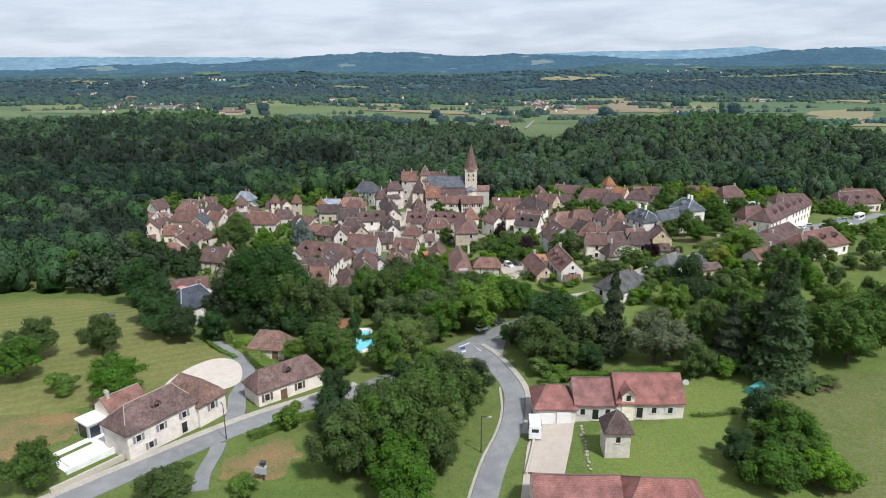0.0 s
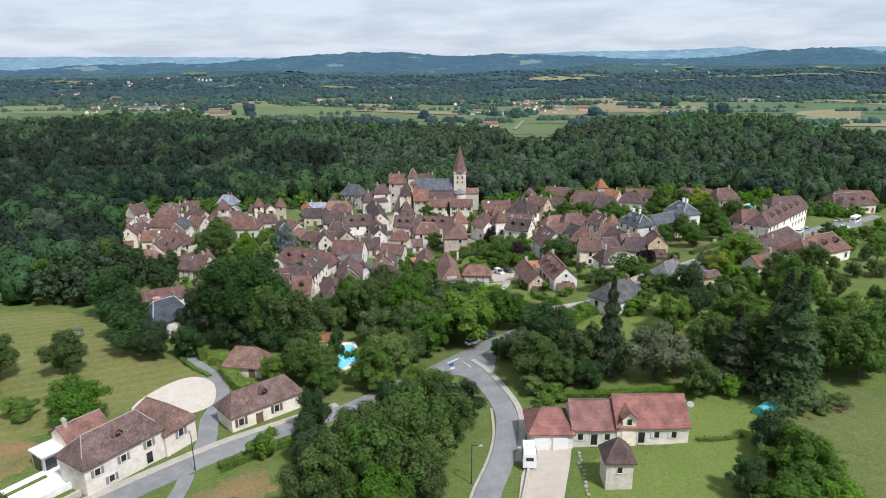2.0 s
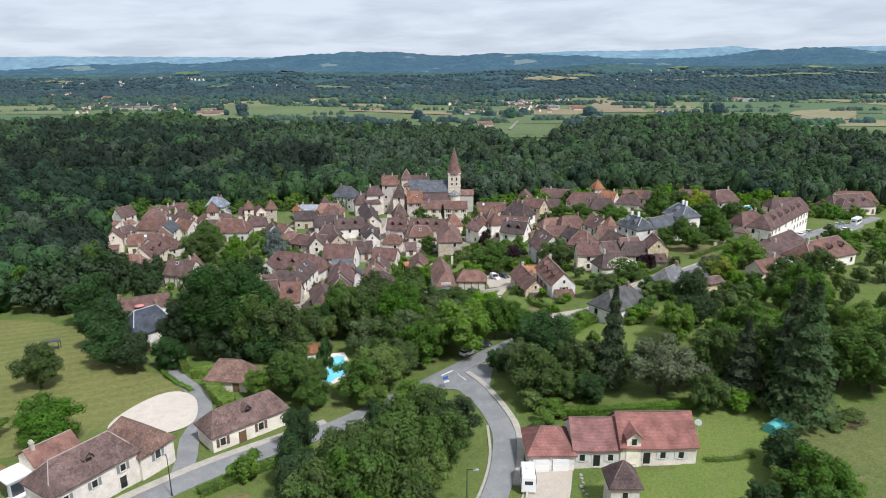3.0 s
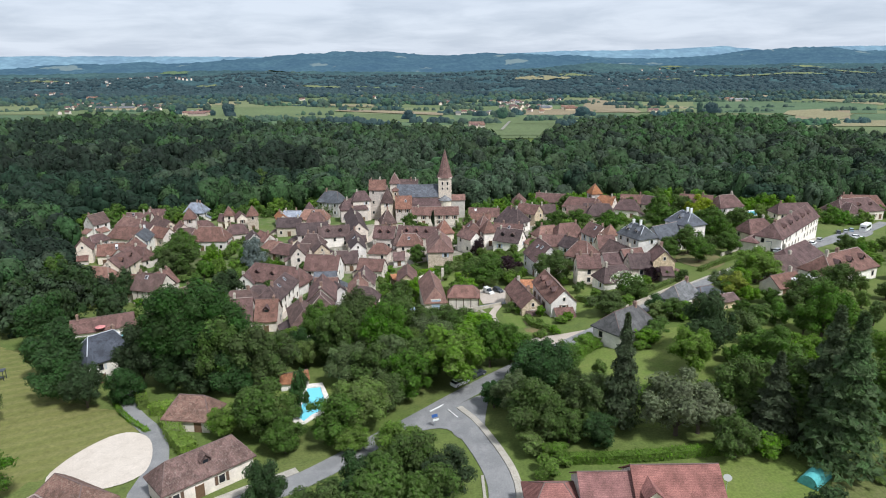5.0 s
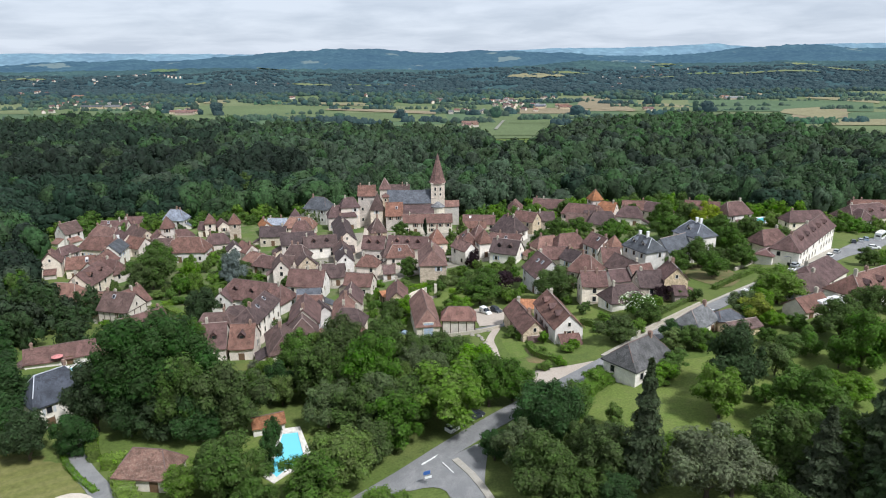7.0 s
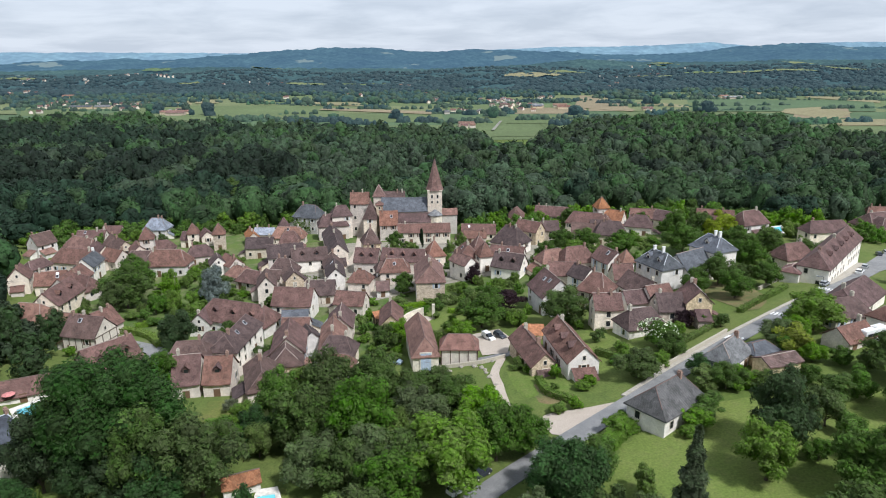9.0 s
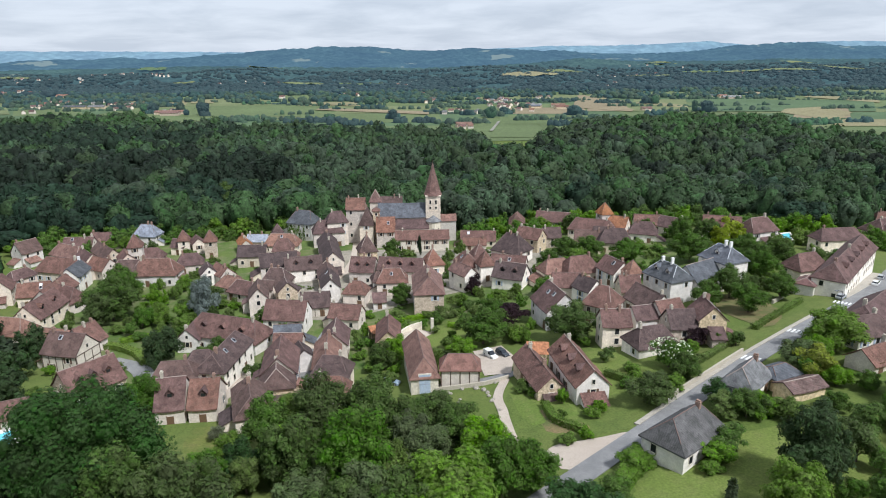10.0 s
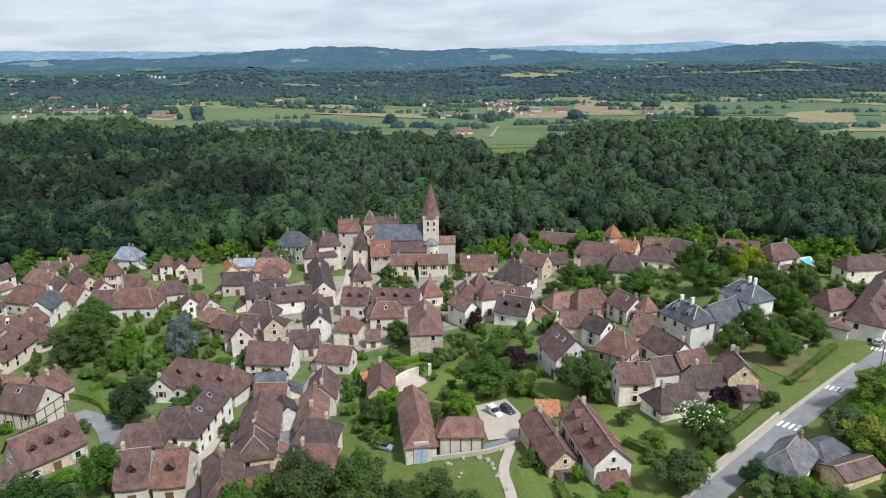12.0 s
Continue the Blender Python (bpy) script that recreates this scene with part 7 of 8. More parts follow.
farm_hall(209, 956, 17, "slate")
farm_hall(564, 1105, 33, "pale")
farm_hall(243, 943, 22, "brown")
farm_hall(-561, 1316, 26, "tan")
farm_hall(-468, 1146, 46, "weathered")
farm_hall(-390, 1034, 30, "pale")
farm_hall(-421, 1038, 40, "slate")
farm_hall(-260, 932, 46, "tan")
farm_hall(212, 973, 26, "pale")
farm_hall(247, 977, 24, "weathered")
farm_hall(569, 1107, 34, "pale")
farm_hall(566, 1135, 18, "tan")
farm_hall(538, 1139, 30, "slate")
farm_hall(343, 901, 16, "tan")
farm_hall(86, 735, 20, "weathered")
hamlet(-393, 1087, 4, 14, 12)
hamlet(-363, 1082, 4, 18, 10)
hamlet(-496, 1140, 6, 22, 14)
hamlet(-306, 995, 4, 12, 12)
hamlet(-449, 963, 2, 10, 6)
hamlet(177, 1112, 8, 22, 22)
hamlet(181, 1001, 5, 18, 12)
hamlet(113, 894, 4, 14, 10)
hamlet(-43, 1286, 3, 20, 20)
hamlet(-159, 1230, 2, 8, 8)
hamlet(40, 1103, 7, 50, 30)
PLAIN_TREES = [(-216, 911, 17, 10.5), (-253, 946, 15, 7), (-289, 952, 14, 8), (-311, 983, 11, 7), (-237, 914, 9, 5), (-13, 997, 17, 13), (-203, 1106, 9, 8), (-185, 1103, 9, 7), (16, 828, 13, 7), (-75, 983, 7, 6), (-55, 967, 6, 5), (-56, 829, 9, 8), (383, 1007, 14, 7), (397, 1004, 14, 7), (233, 848, 13, 11), (396, 877, 16, 5), (408, 868, 16, 10), (486, 1127, 9, 8), (490, 1120, 9, 7), (129, 829, 14, 9), (153, 878, 10, 7), (194, 966, 8, 8), (107, 866, 9, 6), (340, 978, 9, 7), (-432, 1147, 9, 8), (-376, 1084, 9, 8), (-522, 1132, 9, 9), (-534, 1108, 10, 10)]
for k, (x, y, tall, wide) in enumerate(PLAIN_TREES):
    forest("field_tree", np.array([(x, y)]), T_NEAR, LEAF[("far", "far_light")[k % 2]], "round leafy tree standing alone among the fields", (tall, tall), (wide, wide), 700 + k)


# woods, clearings and hamlets on the near hills
def hill_height(V, n, m):
    A = np.array(V).reshape(m, n, 3)

    def z(x, y):
        j = int(np.clip(np.searchsorted(A[:, 0, 1], y) - 1, 0, m - 2))
        t = (y - A[j, 0, 1]) / (A[j + 1, 0, 1] - A[j, 0, 1])
        z0, z1 = np.interp(x, A[j, :, 0], A[j, :, 2]), np.interp(x, A[j + 1, :, 0], A[j + 1, :, 2])
        return float(z0 + (z1 - z0) * t)

    return z


ON_HILL = hill_height(H1, 380, 90)
rng = np.random.default_rng(5)
yy = 1340 + 900 * rng.uniform(0, 1, 9000) ** 1.6
hp = np.stack([6 + (yy - 80) * rng.uniform(-0.68, 0.86, 9000), yy], 1)
hp = hp[np.array([noise.noise(Vector((a / 150, b / 90, 5))) > -0.3 for a, b in hp])]
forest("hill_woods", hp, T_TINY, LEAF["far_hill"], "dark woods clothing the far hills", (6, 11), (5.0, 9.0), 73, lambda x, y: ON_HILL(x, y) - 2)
for u, y, n, su, sy in ((-0.47, 1800, 16, 0.06, 110), (-0.35, 1880, 14, 0.045, 40), (-0.2, 1680, 12, 0.05, 40), (-0.52, 1420, 8, 0.04, 50), (0.33, 1650, 8, 0.03, 80), (0.42, 2050, 16, 0.06, 300), (0.36, 1420, 5, 0.03, 40), (0.58, 1700, 4, 0.05, 60), (0.7, 1900, 5, 0.06, 150), (0.0, 1480, 5, 0.05, 30)):
    for _ in range(n):
        py = y + rh.uniform(-1, 1) * sy
        px = 6 + (py - 80) * (u + rh.uniform(-1, 1) * su)
        far_house(px, py, rh.randrange(5), rh.uniform(0, 180), ON_HILL(px, py) + 2)


def clearing(u, cy, w, d, k):
    """A field on the hill slope."""
    n, m = 11, 7
    cx = 6 + (cy - 80) * u
    v = [(cx + (i / (n - 1) - 0.5) * w + 12 * math.sin(j), cy + (j / (m - 1) - 0.5) * d, 0) for j in range(m) for i in range(n)]
    v = [(a, b, ON_HILL(a, b) + 6.0) for a, b, _ in v]
    f = [(j * n + i, j * n + i + 1, (j + 1) * n + i + 1, (j + 1) * n + i) for j in range(m - 1) for i in range(n - 1)]
    tagged(mesh_ob("field", v, f, FIELDS[k]), FIELD_WORD[k] + " on a far hillside", "field", kind="structure")


clearing(0.225, 1780, 120, 150, 2)
clearing(0.40, 1650, 70, 130, 4)
clearing(0.60, 1750, 220, 60, 4)
clearing(-0.52, 1900, 90, 110, 4)
rc = random.Random(77)
for _ in range(12):
    clearing(rc.uniform(-0.55, 0.75), rc.uniform(1500, 2500), rc.uniform(40, 110), rc.uniform(40, 90), rc.choice((0, 1, 2, 4, 4)))

# ---------------------------------------------------------------- pools, walls, hedges, vehicles and other small things
def pool(poly, deck, x, y, label):
    """A swimming pool sunk in its paved terrace."""
    z = max(gz(a, b) for a, b in deck) + 0.12
    h = root("swimming_pool", x, y, z, 0, label, "pool")
    loc = lambda p: [(a - x, b - y) for a, b in p]  # noqa: E731
    D, P = loc(deck), loc(poly)
    n = len(P)
    # paving as a ring of quads from the water's edge outwards
    out = []
    cx, cy = sum(a for a, _ in P) / n, sum(b for _, b in P) / n
    for a, b in P:
        d = math.hypot(a - cx, b - cy)
        out.append((cx + (a - cx) * (1 + 1.5 / d), cy + (b - cy) * (1 + 1.5 / d)))
    v = [(a, b, 0.05) for a, b in P] + [(a, b, 0.05) for a, b in out] + [(a, b, -1.2) for a, b in P] + [(a, b, -2.5) for a, b in out]
    f = []
    for i in range(n):
        j = (i + 1) % n
        f += [(i, j, n + j, n + i), (i, 2 * n + i, 2 * n + j, j), (n + i, n + j, 3 * n + j, 3 * n + i)]
    mesh_ob("paving", v, f, M_PAVE, h, "pale stone paving")
    mesh_ob("water", [(a, b, -0.12) for a, b in P], [tuple(range(n))], M_WATER, h, "clear turquoise water")
    FOOT.append((x, y, 0, 5, 7))
    return h


pool([(-14.9, 135.4), (-12.6, 135.8), (-10.6, 128.2), (-12.9, 126.0), (-14.0, 124.0), (-15.2, 125.5)], [(-19, 133), (-14, 122.7), (-9, 126), (-12.5, 137)], -13.4, 130, "turquoise swimming pool with pale stone paving in a garden")
pool([(-63.8, 168.2), (-61.4, 170.8), (-58.6, 166.7), (-60.6, 163.7)], [(-64, 168), (-58, 166)], -61.2, 167.2, "small blue swimming pool behind a low house")
pool([(139.0, 274.0), (146.0, 276.5), (142.0, 268.9), (134.5, 264.6)], [(139, 274), (142, 268)], 140.0, 271, "pale blue swimming pool behind village gardens")


def hedge(pts, width, height, label="clipped bright green hedge", kind="hedge"):
    """A clipped hedge: a body of small leaf sprays round a solid core."""
    line = spline(pts, 0.8)
    rng = np.random.default_rng(len(pts) * 31 + int(abs(pts[0][0]) * 10))
    cs, ns = [], []
    v, f = [], []
    for i, p in enumerate(line):
        d = (line[min(i + 1, len(line) - 1)] - line[max(i - 1, 0)]).normalized()
        s = Vector((d.y, -d.x))
        z = gz(p.x, p.y)
        a, b = p - s * width * 0.42, p + s * width * 0.42
        v += [(a.x, a.y, z - 0.3), (a.x, a.y, z + height * 0.93), (b.x, b.y, z + height * 0.93), (b.x, b.y, z - 0.3)]
        for _ in range(int(26 * (width + 2 * height) / 4)):
            t = rng.uniform(0, width + 2 * height)
            if t < height:
                q, nn = (p - s * width / 2, t), (-s.x, -s.y, 0.2)
            elif t < height + width:
                q, nn = (p - s * width / 2 + s * (t - height), height), (0, 0, 1)
            else:
                q, nn = (p + s * width / 2, t - height - width), (s.x, s.y, 0.2)
            j = rng.uniform(-0.4, 0.4)
            cs.append((q[0].x + d.x * j, q[0].y + d.y * j, z + q[1]))
            ns.append(nn)
    m = len(line)
    for i in range(m - 1):
        f += [(4 * i + k, 4 * i + k + 1, 4 * i + 5 + k, 4 * i + 4 + k) for k in range(3)]
    f += [(0, 3, 2, 1), (4 * m - 4, 4 * m - 3, 4 * m - 2, 4 * m - 1)]
    x, y = line[0].x, line[0].y
    h = root("hedge", 0, 0, 0, 0, label, "hedge", "hedges")
    mesh_ob("core", v, f, LEAF[kind], h)
    share("foliage", quads_mesh("foliage", leaves(rng, np.array(cs), np.array(ns, float), 0.22, 0.5), np.zeros((0, 3), int), np.zeros((0, 3)), LEAF[kind]), h)


hedge([(-36.2, 125.6), (-33.4, 120.4), (-29.8, 115.4)], 2.8, 2.0)
hedge([(-40.2, 129.2), (-37.2, 129.8)], 2.2, 1.9)
hedge([(-45.6, 138.4), (-43.8, 134.2), (-42.0, 130.8)], 1.8, 2.2)
hedge([(-66, 218), (-61, 216.5), (-55, 211.5), (-50.8, 205)], 2.0, 1.6)
hedge([(44, 171.5), (48, 164), (50, 160.5)], 1.3, 1.4, "dark green garden hedge", "bush")
hedge([(-48, 133.5), (-44, 128), (-38.6, 122.8)], 0.9, 0.7, "low row of shrubs along a drive", "bush")
hedge([(34.6, 136.9), (36.9, 139.2), (39.4, 141.4)], 2.6, 2.0, "rounded green hedge by a slate-roofed house", "bush")
hedge([(-27.5, 90.5), (-22, 95), (-14, 100.4)], 1.6, 1.2, "rough hedge along the road bank", "bush")
hedge([(5, 222), (10, 223.4), (16, 224)], 1.6, 1.3, "clipped green garden hedge")
hedge([(19, 215), (25, 212), (31, 210.5)], 1.4, 1.2, "clipped green garden hedge")
hedge([(3, 199), (7.5, 197)], 1.6, 1.3, "clipped green garden hedge")
hedge([(33.6, 198), (36, 192), (37.5, 187)], 1.3, 1.2, "dark green garden hedge", "bush")
hedge([(-62, 221), (-58, 224), (-52, 222)], 1.8, 1.4, "clipped green garden hedge")
hedge([(30.5, 163), (30.8, 157), (34, 152)], 1.4, 1.2, "dark green garden hedge", "bush")
hedge([(41.6, 90.5), (44.5, 90.3), (48.4, 90.8)], 0.7, 0.6, "low row of shrubs across a lawn", "bush")
hedge([(24, 105.5), (34, 104.2), (48, 104)], 1.6, 1.3, "garden hedge behind a house", "bush")


def stone_wall(pts, height, label="low rubble stone garden wall", width=0.45):
    ob = ribbon("stone_wall", pts, width, M_STONE, label, "wall", 0.0, 0, False, height)
    return ob


hedge([(50.5, 163.2), (57, 167.6), (65, 173.2), (70, 177)], 1.2, 1.1, "garden hedge along the street", "bush")
stone_wall([(93, 199.5), (104, 208)], 0.9)
stone_wall([(51.3, 158.9), (60.3, 165.1), (70.6, 172.4)], 1.0, "low stone garden wall beside the street", 0.4)
stone_wall([(12.5, 176.6), (22, 176.2), (27, 177.6)], 0.8)
hedge([(79.5, 183.8), (90, 191.6), (99, 198.5)], 1.3, 1.2, "hedge along the street beside a yard", "bush")
stone_wall([(-44.6, 85.6), (-47.6, 81.4), (-50.6, 77.2)], 0.9)
stone_wall([(17.2, 91), (15.4, 84), (13.6, 78)], 0.6, "low pale wall beside a forecourt", 0.3)


# markings on the road
def marking(x, y, yaw, w, l):
    z = gz(x, y) + 0.19
    ob = box_ob("road_marking", M_WHITE, None, (-l / 2, -w / 2, -0.04, l / 2, w / 2, 0.0))
    ob.matrix_world = pose(x, y, z, 0, 0, yaw)
    tagged(ob, "worn white painted road marking", "road marking", "road markings")


for k in range(6):
    marking(68.6 + k * 0.5, 171.6 - k * 0.75, 35, 0.45, 2.2)
for k in range(5):
    marking(84.6 + k * 0.45, 181.4 - k * 0.7, 38, 0.45, 2.0)
for k in range(6):
    marking(105.8 + k * 0.4, 196.3 - k * 0.7, 39, 0.4, 1.8)
marking(8.0, 124.6, 41, 0.3, 3.4)
marking(10.7, 121.4, -62, 0.16, 4.2)
for k in range(9):
    marking(51.0 + k * 2.9, 158.6 + k * 1.95, 34.5, 0.14, 2.6)


# vehicles
def paint(name, c):
    return Nodes(name, 0.28, spec=0.5).done(c)


M_TYRE, M_DARKGLASS = plain("tyre", (0.02, 0.02, 0.02), 0.9), Nodes("car_glass", 0.08, spec=0.7).done((0.02, 0.024, 0.03))
M_LAMP = Nodes("headlight_glass", 0.15, spec=0.6).done((0.6, 0.6, 0.58))


def loft(profile, inner, mat, name, parent, width):
    """A car body from a side outline: full width below, drawn in above."""
    n = len(profile)
    v = [(x, -width / 2 + inner[i], z) for i, (x, z) in enumerate(profile)] + [(x, width / 2 - inner[i], z) for i, (x, z) in enumerate(profile)]
    f = [tuple(range(n))[::-1], tuple(range(n, 2 * n))] + [(i, (i + 1) % n, n + (i + 1) % n, n + i) for i in range(n)]
    return mesh_ob(name, v, f, mat, parent)


def wheel(parent, x, y, r):
    v, f = tube([(0, 0, -0.1, r * 0.92), (0, 0, -0.07, r), (0, 0, 0.07, r), (0, 0, 0.1, r * 0.92)], 14)
    w = mesh_ob("wheel", [(x + a, y + c, r + b) for a, b, c in v], f, M_TYRE, parent)
    v, f = tube([(0, 0, -0.105, r * 0.55), (0, 0, 0.105, r * 0.55)], 10)
    mesh_ob("rim", [(x + a, y + c, r + b) for a, b, c in v], f, M_LAMP, w)


def car(x, y, yaw, colour, label, L=4.1, H=1.48, van=False, name="car"):
    z = gz(x, y) + 0.15
    h = root(name, x, y, z, yaw, label, name, "parked vehicles")
    w, a = 1.75, L / 2
    body = [(-a, 0.25), (a, 0.25), (a, 0.62), (a - 0.15, 0.8), (a - 1.05, 0.92), (-a + 0.15, 0.95), (-a, 0.8)]
    b = loft(body, [0.04, 0.04, 0.05, 0.1, 0.08, 0.06, 0.05], colour, "body", h, w)
    back = -a + 0.12
    top = [(a - 1.15, 0.9), (a - 1.85, H - 0.04), (a - 2.3, H), (back + (0.25 if not van else 0.05), H - 0.02), (back, 0.93)]
    g = loft(top, [0.1, 0.24, 0.26, 0.24, 0.1], M_DARKGLASS, "cabin_glass", b, w)
    roof = [(a - 1.82, H - 0.06), (a - 2.3, H + 0.025), (back + 0.22, H + 0.01), (back + 0.18, H - 0.08)]
    loft(roof, [0.22, 0.24, 0.22, 0.22], colour, "roof", b, w)
    if van:
        box_ob("side_panel", colour, b, (back, -w / 2 + 0.08, 0.9, a - 2.3, w / 2 - 0.08, H - 0.03))
    for sx in (-a + 0.75, a - 0.8):
        for sy in (-w / 2 + 0.1, w / 2 - 0.1):
            wheel(h, sx, sy, 0.32)
    for sy in (-0.62, 0.62):
        box_ob("headlight", M_LAMP, b, (a - 0.12, sy - 0.16, 0.6, a - 0.02, sy + 0.16, 0.74))
    h.scale = (0.84, 0.84, 0.84)


P_WHITE, P_DARK, P_RED, P_BLUE, P_GREY = paint("white_car_paint", (0.75, 0.75, 0.74)), paint("dark_car_paint", (0.03, 0.035, 0.045)), paint("red_car_paint", (0.42, 0.03, 0.03)), paint("blue_grey_car_paint", (0.25, 0.32, 0.40)), paint("grey_car_paint", (0.35, 0.36, 0.37))
car(25.6, 190.6, -62, P_WHITE, "white van parked in a gravel car park", 4.3, 1.75, True)
car(28.2, 190.6, -62, P_DARK, "dark hatchback parked in a gravel car park")
car(4.5, 183.0, -30, P_BLUE, "blue-grey car parked in a garden")
car(-13.9, 201.6, 80, P_RED, "red car parked in a narrow street")
car(109.0, 198.6, 38, P_GREY, "silver car parked on the street")
car(-48.8, 142.0, 60, P_DARK, "dark car parked in a shaded drive")
car(126.6, 210.0, 40, P_WHITE, "white car parked before a long house")
car(133.5, 217.0, 44, P_GREY, "grey car parked before a long house")
car(156.0, 230.6, -20, P_WHITE, "white car parked on a car park")
car(155.0, 239.0, 60, P_DARK, "dark car parked on a car park")
car(160.5, 243.0, 60, P_GREY, "silver car parked on a car park")
car(165.5, 247.0, 60, P_BLUE, "blue-grey car parked on a car park")
car(12.5, 132.4, 38, P_WHITE, "white car under roadside trees")
car(15.9, 135.2, 38, P_DARK, "dark car under roadside trees")


def coach(x, y, yaw, L, H, W, label, name="minibus", cab=True):
    z = gz(x, y) + 0.15
    h = root(name, x, y, z, yaw, label, name, "parked vehicles")
    a = L / 2
    prof = [(-a, 0.3), (a, 0.3), (a + 0.05, 1.0), (a - 0.25, 1.7), (a - 0.6, H - 0.25), (a - 0.9, H), (-a + 0.1, H), (-a, H - 0.2)]
    b = loft(prof, [0.03, 0.03, 0.05, 0.08, 0.12, 0.16, 0.14, 0.06], P_WHITE, "body", h, W)
    n = max(2, int(L / 1.6))
    for s in (-1, 1):
        for k in range(n):
            x0 = -a + 0.4 + k * (L - 1.5) / n
            box_ob("window", M_DARKGLASS, b, (x0, s * W / 2 - 0.05, 1.35, x0 + (L - 1.5) / n - 0.25, s * W / 2 + 0.012, H - 0.55))
    box_ob("windscreen", M_DARKGLASS, b, (a - 0.5, -W / 2 + 0.25, 1.35, a - 0.12, W / 2 - 0.25, 1.95))
    box_ob("rear_window", M_DARKGLASS, b, (-a - 0.015, -W / 2 + 0.45, 1.4, -a + 0.05, W / 2 - 0.45, 1.95))
    box_ob("roof_hatch", M_LAMP, b, (-0.4, -0.35, H - 0.01, 0.4, 0.35, H + 0.12))
    for sx in (-a + 1.0, a - 1.1):
        for sy in (-W / 2 + 0.12, W / 2 - 0.12):
            wheel(h, sx, sy, 0.36)


coach(16.4, 88.4, 84, 4.3, 2.6, 1.95, "white motorhome parked on a forecourt", "motorhome")
coach(92.2, 160.7, 18, 7.0, 2.6, 2.1, "white minibus parked beside a shed")
coach(174.5, 251.8, 38, 6.6, 2.8, 2.2, "white motorhome parked at the street end", "motorhome")



# garage doors, gate and shutters of the lower houses
for gx in (18.7, 21.4):
    d = box_ob("garage_door", M_WHITEWOOD, None, (-1.1, -0.06, 0, 1.1, 0.06, 2.05), (-1.05, -0.08, 0.48, 1.05, 0.0, 0.52), (-1.05, -0.08, 1.0, 1.05, 0.0, 1.04), (-1.05, -0.08, 1.52, 1.05, 0.0, 1.56))
    d.matrix_world = pose(gx, 90.80 - (gx - 20) * 0.05, gz(gx, 91) + 0.02, 0, 0, -3)
    tagged(d, "white panelled garage door", "garage door", "garage doors")


def lamp_post(x, y, yaw, h=6.0):
    r = root("street_lamp", x, y, gz(x, y), yaw, "slim dark street lamp beside the road", "street lamp", "street lamps")
    v, f = tube([(0, 0, 0, 0.11), (0, 0, 0.9, 0.08), (0, 0, h, 0.05)], 8)
    mesh_ob("post", v, f, P_DARK, r)
    box_ob("arm", P_DARK, r, (0, -0.04, h - 0.1, 1.1, 0.04, h))
    box_ob("lamp_head", P_GREY, r, (0.8, -0.14, h - 0.22, 1.45, 0.14, h - 0.06))


lamp_post(-31.1, 90.7, 120)
lamp_post(7.9, 84.2, 0)
lamp_post(98.5, 185.0, 130)

# road sign at the fork
sg = root("road_sign", 7.2, 118.6, gz(7.2, 118.6), 20, "blue and white road sign at a fork", "road sign")
v, f = tube([(0, 0, 0, 0.04), (0, 0, 2.4, 0.04)], 6)
mesh_ob("post", v, f, P_GREY, sg)
box_ob("panel", paint("blue_sign", (0.05, 0.12, 0.35)), sg, (-0.5, -0.06, 1.75, 0.5, -0.02, 2.3), label="blue panel")
box_ob("panel", P_WHITE, sg, (-0.3, -0.06, 1.1, 0.7, -0.02, 1.45), label="white panel")

# post with a meter box and a pale disc on the bank
up_ = root("utility_post", -22.7, 79.5, gz(-22.7, 79.5), 0, "grey utility post with a grey dish on grass", "utility post")
v, f = tube([(0, 0, 0, 0.14), (0.05, 0, 1.4, 0.12), (0, 0, 2.9, 0.1)], 8)
mesh_ob("post", v, f, M_TIMBER, up_)
box_ob("meter_box", P_GREY, up_, (-0.45, -0.3, 1.1, 0.5, 0.3, 2.1), label="grey box")
box_ob("cap", P_DARK, up_, (-0.35, -0.35, 2.6, 0.45, 0.35, 2.95), label="pale cap")
v, f = tube([(0, 0, -0.06, 0.55), (0, 0, 0.06, 0.6)], 14)
mesh_ob("dish", [(a - 0.65, c - 0.2, b + 1.75) for a, b, c in v], f, P_GREY, up_, "grey round dish")

# satellite dish on the house with the red roof
sd = root("satellite_dish", 40.9, 92.4, gz(40.9, 92.4), -30, "white satellite dish on a pole beside a house", "satellite dish")
v, f = tube([(0, 0, 0, 0.03), (0, 0, 5.0, 0.03)], 6)
mesh_ob("pole", v, f, P_GREY, sd)
v, f = tube([(0, 0, 0, 0.12), (0, 0, 0.1, 0.4), (0, 0, 0.14, 0.5)], 14)
mesh_ob("reflector", [(a, -c - 0.05, b + 5.1) for a, b, c in v], f, P_WHITE, sd)

# teal covered pool shelter and a green-grey tank
tk = root("garden_tunnel", 55.3, 97.0, gz(55.3, 97), 35, "rounded teal plastic garden tunnel", "garden tunnel")
v, f = [], []
for k, xx in enumerate((-2.2, -1.1, 0, 1.1, 2.2)):
    v += [(xx, 1.25 * math.cos(a), 1.5 * math.sin(a)) for a in [math.pi * i / 10 for i in range(11)]]
for k in range(4):
    f += [(k * 11 + i, k * 11 + i + 1, (k + 1) * 11 + i + 1, (k + 1) * 11 + i) for i in range(10)]
f += [tuple(range(11)), tuple(range(44, 55))[::-1]]
mesh_ob("cover", v, f, plain("teal_sheet", (0.10, 0.36, 0.36), 0.4), tk)
box_ob("end_board", P_GREY, tk, (2.2, -0.9, 0, 2.7, 0.9, 1.2))

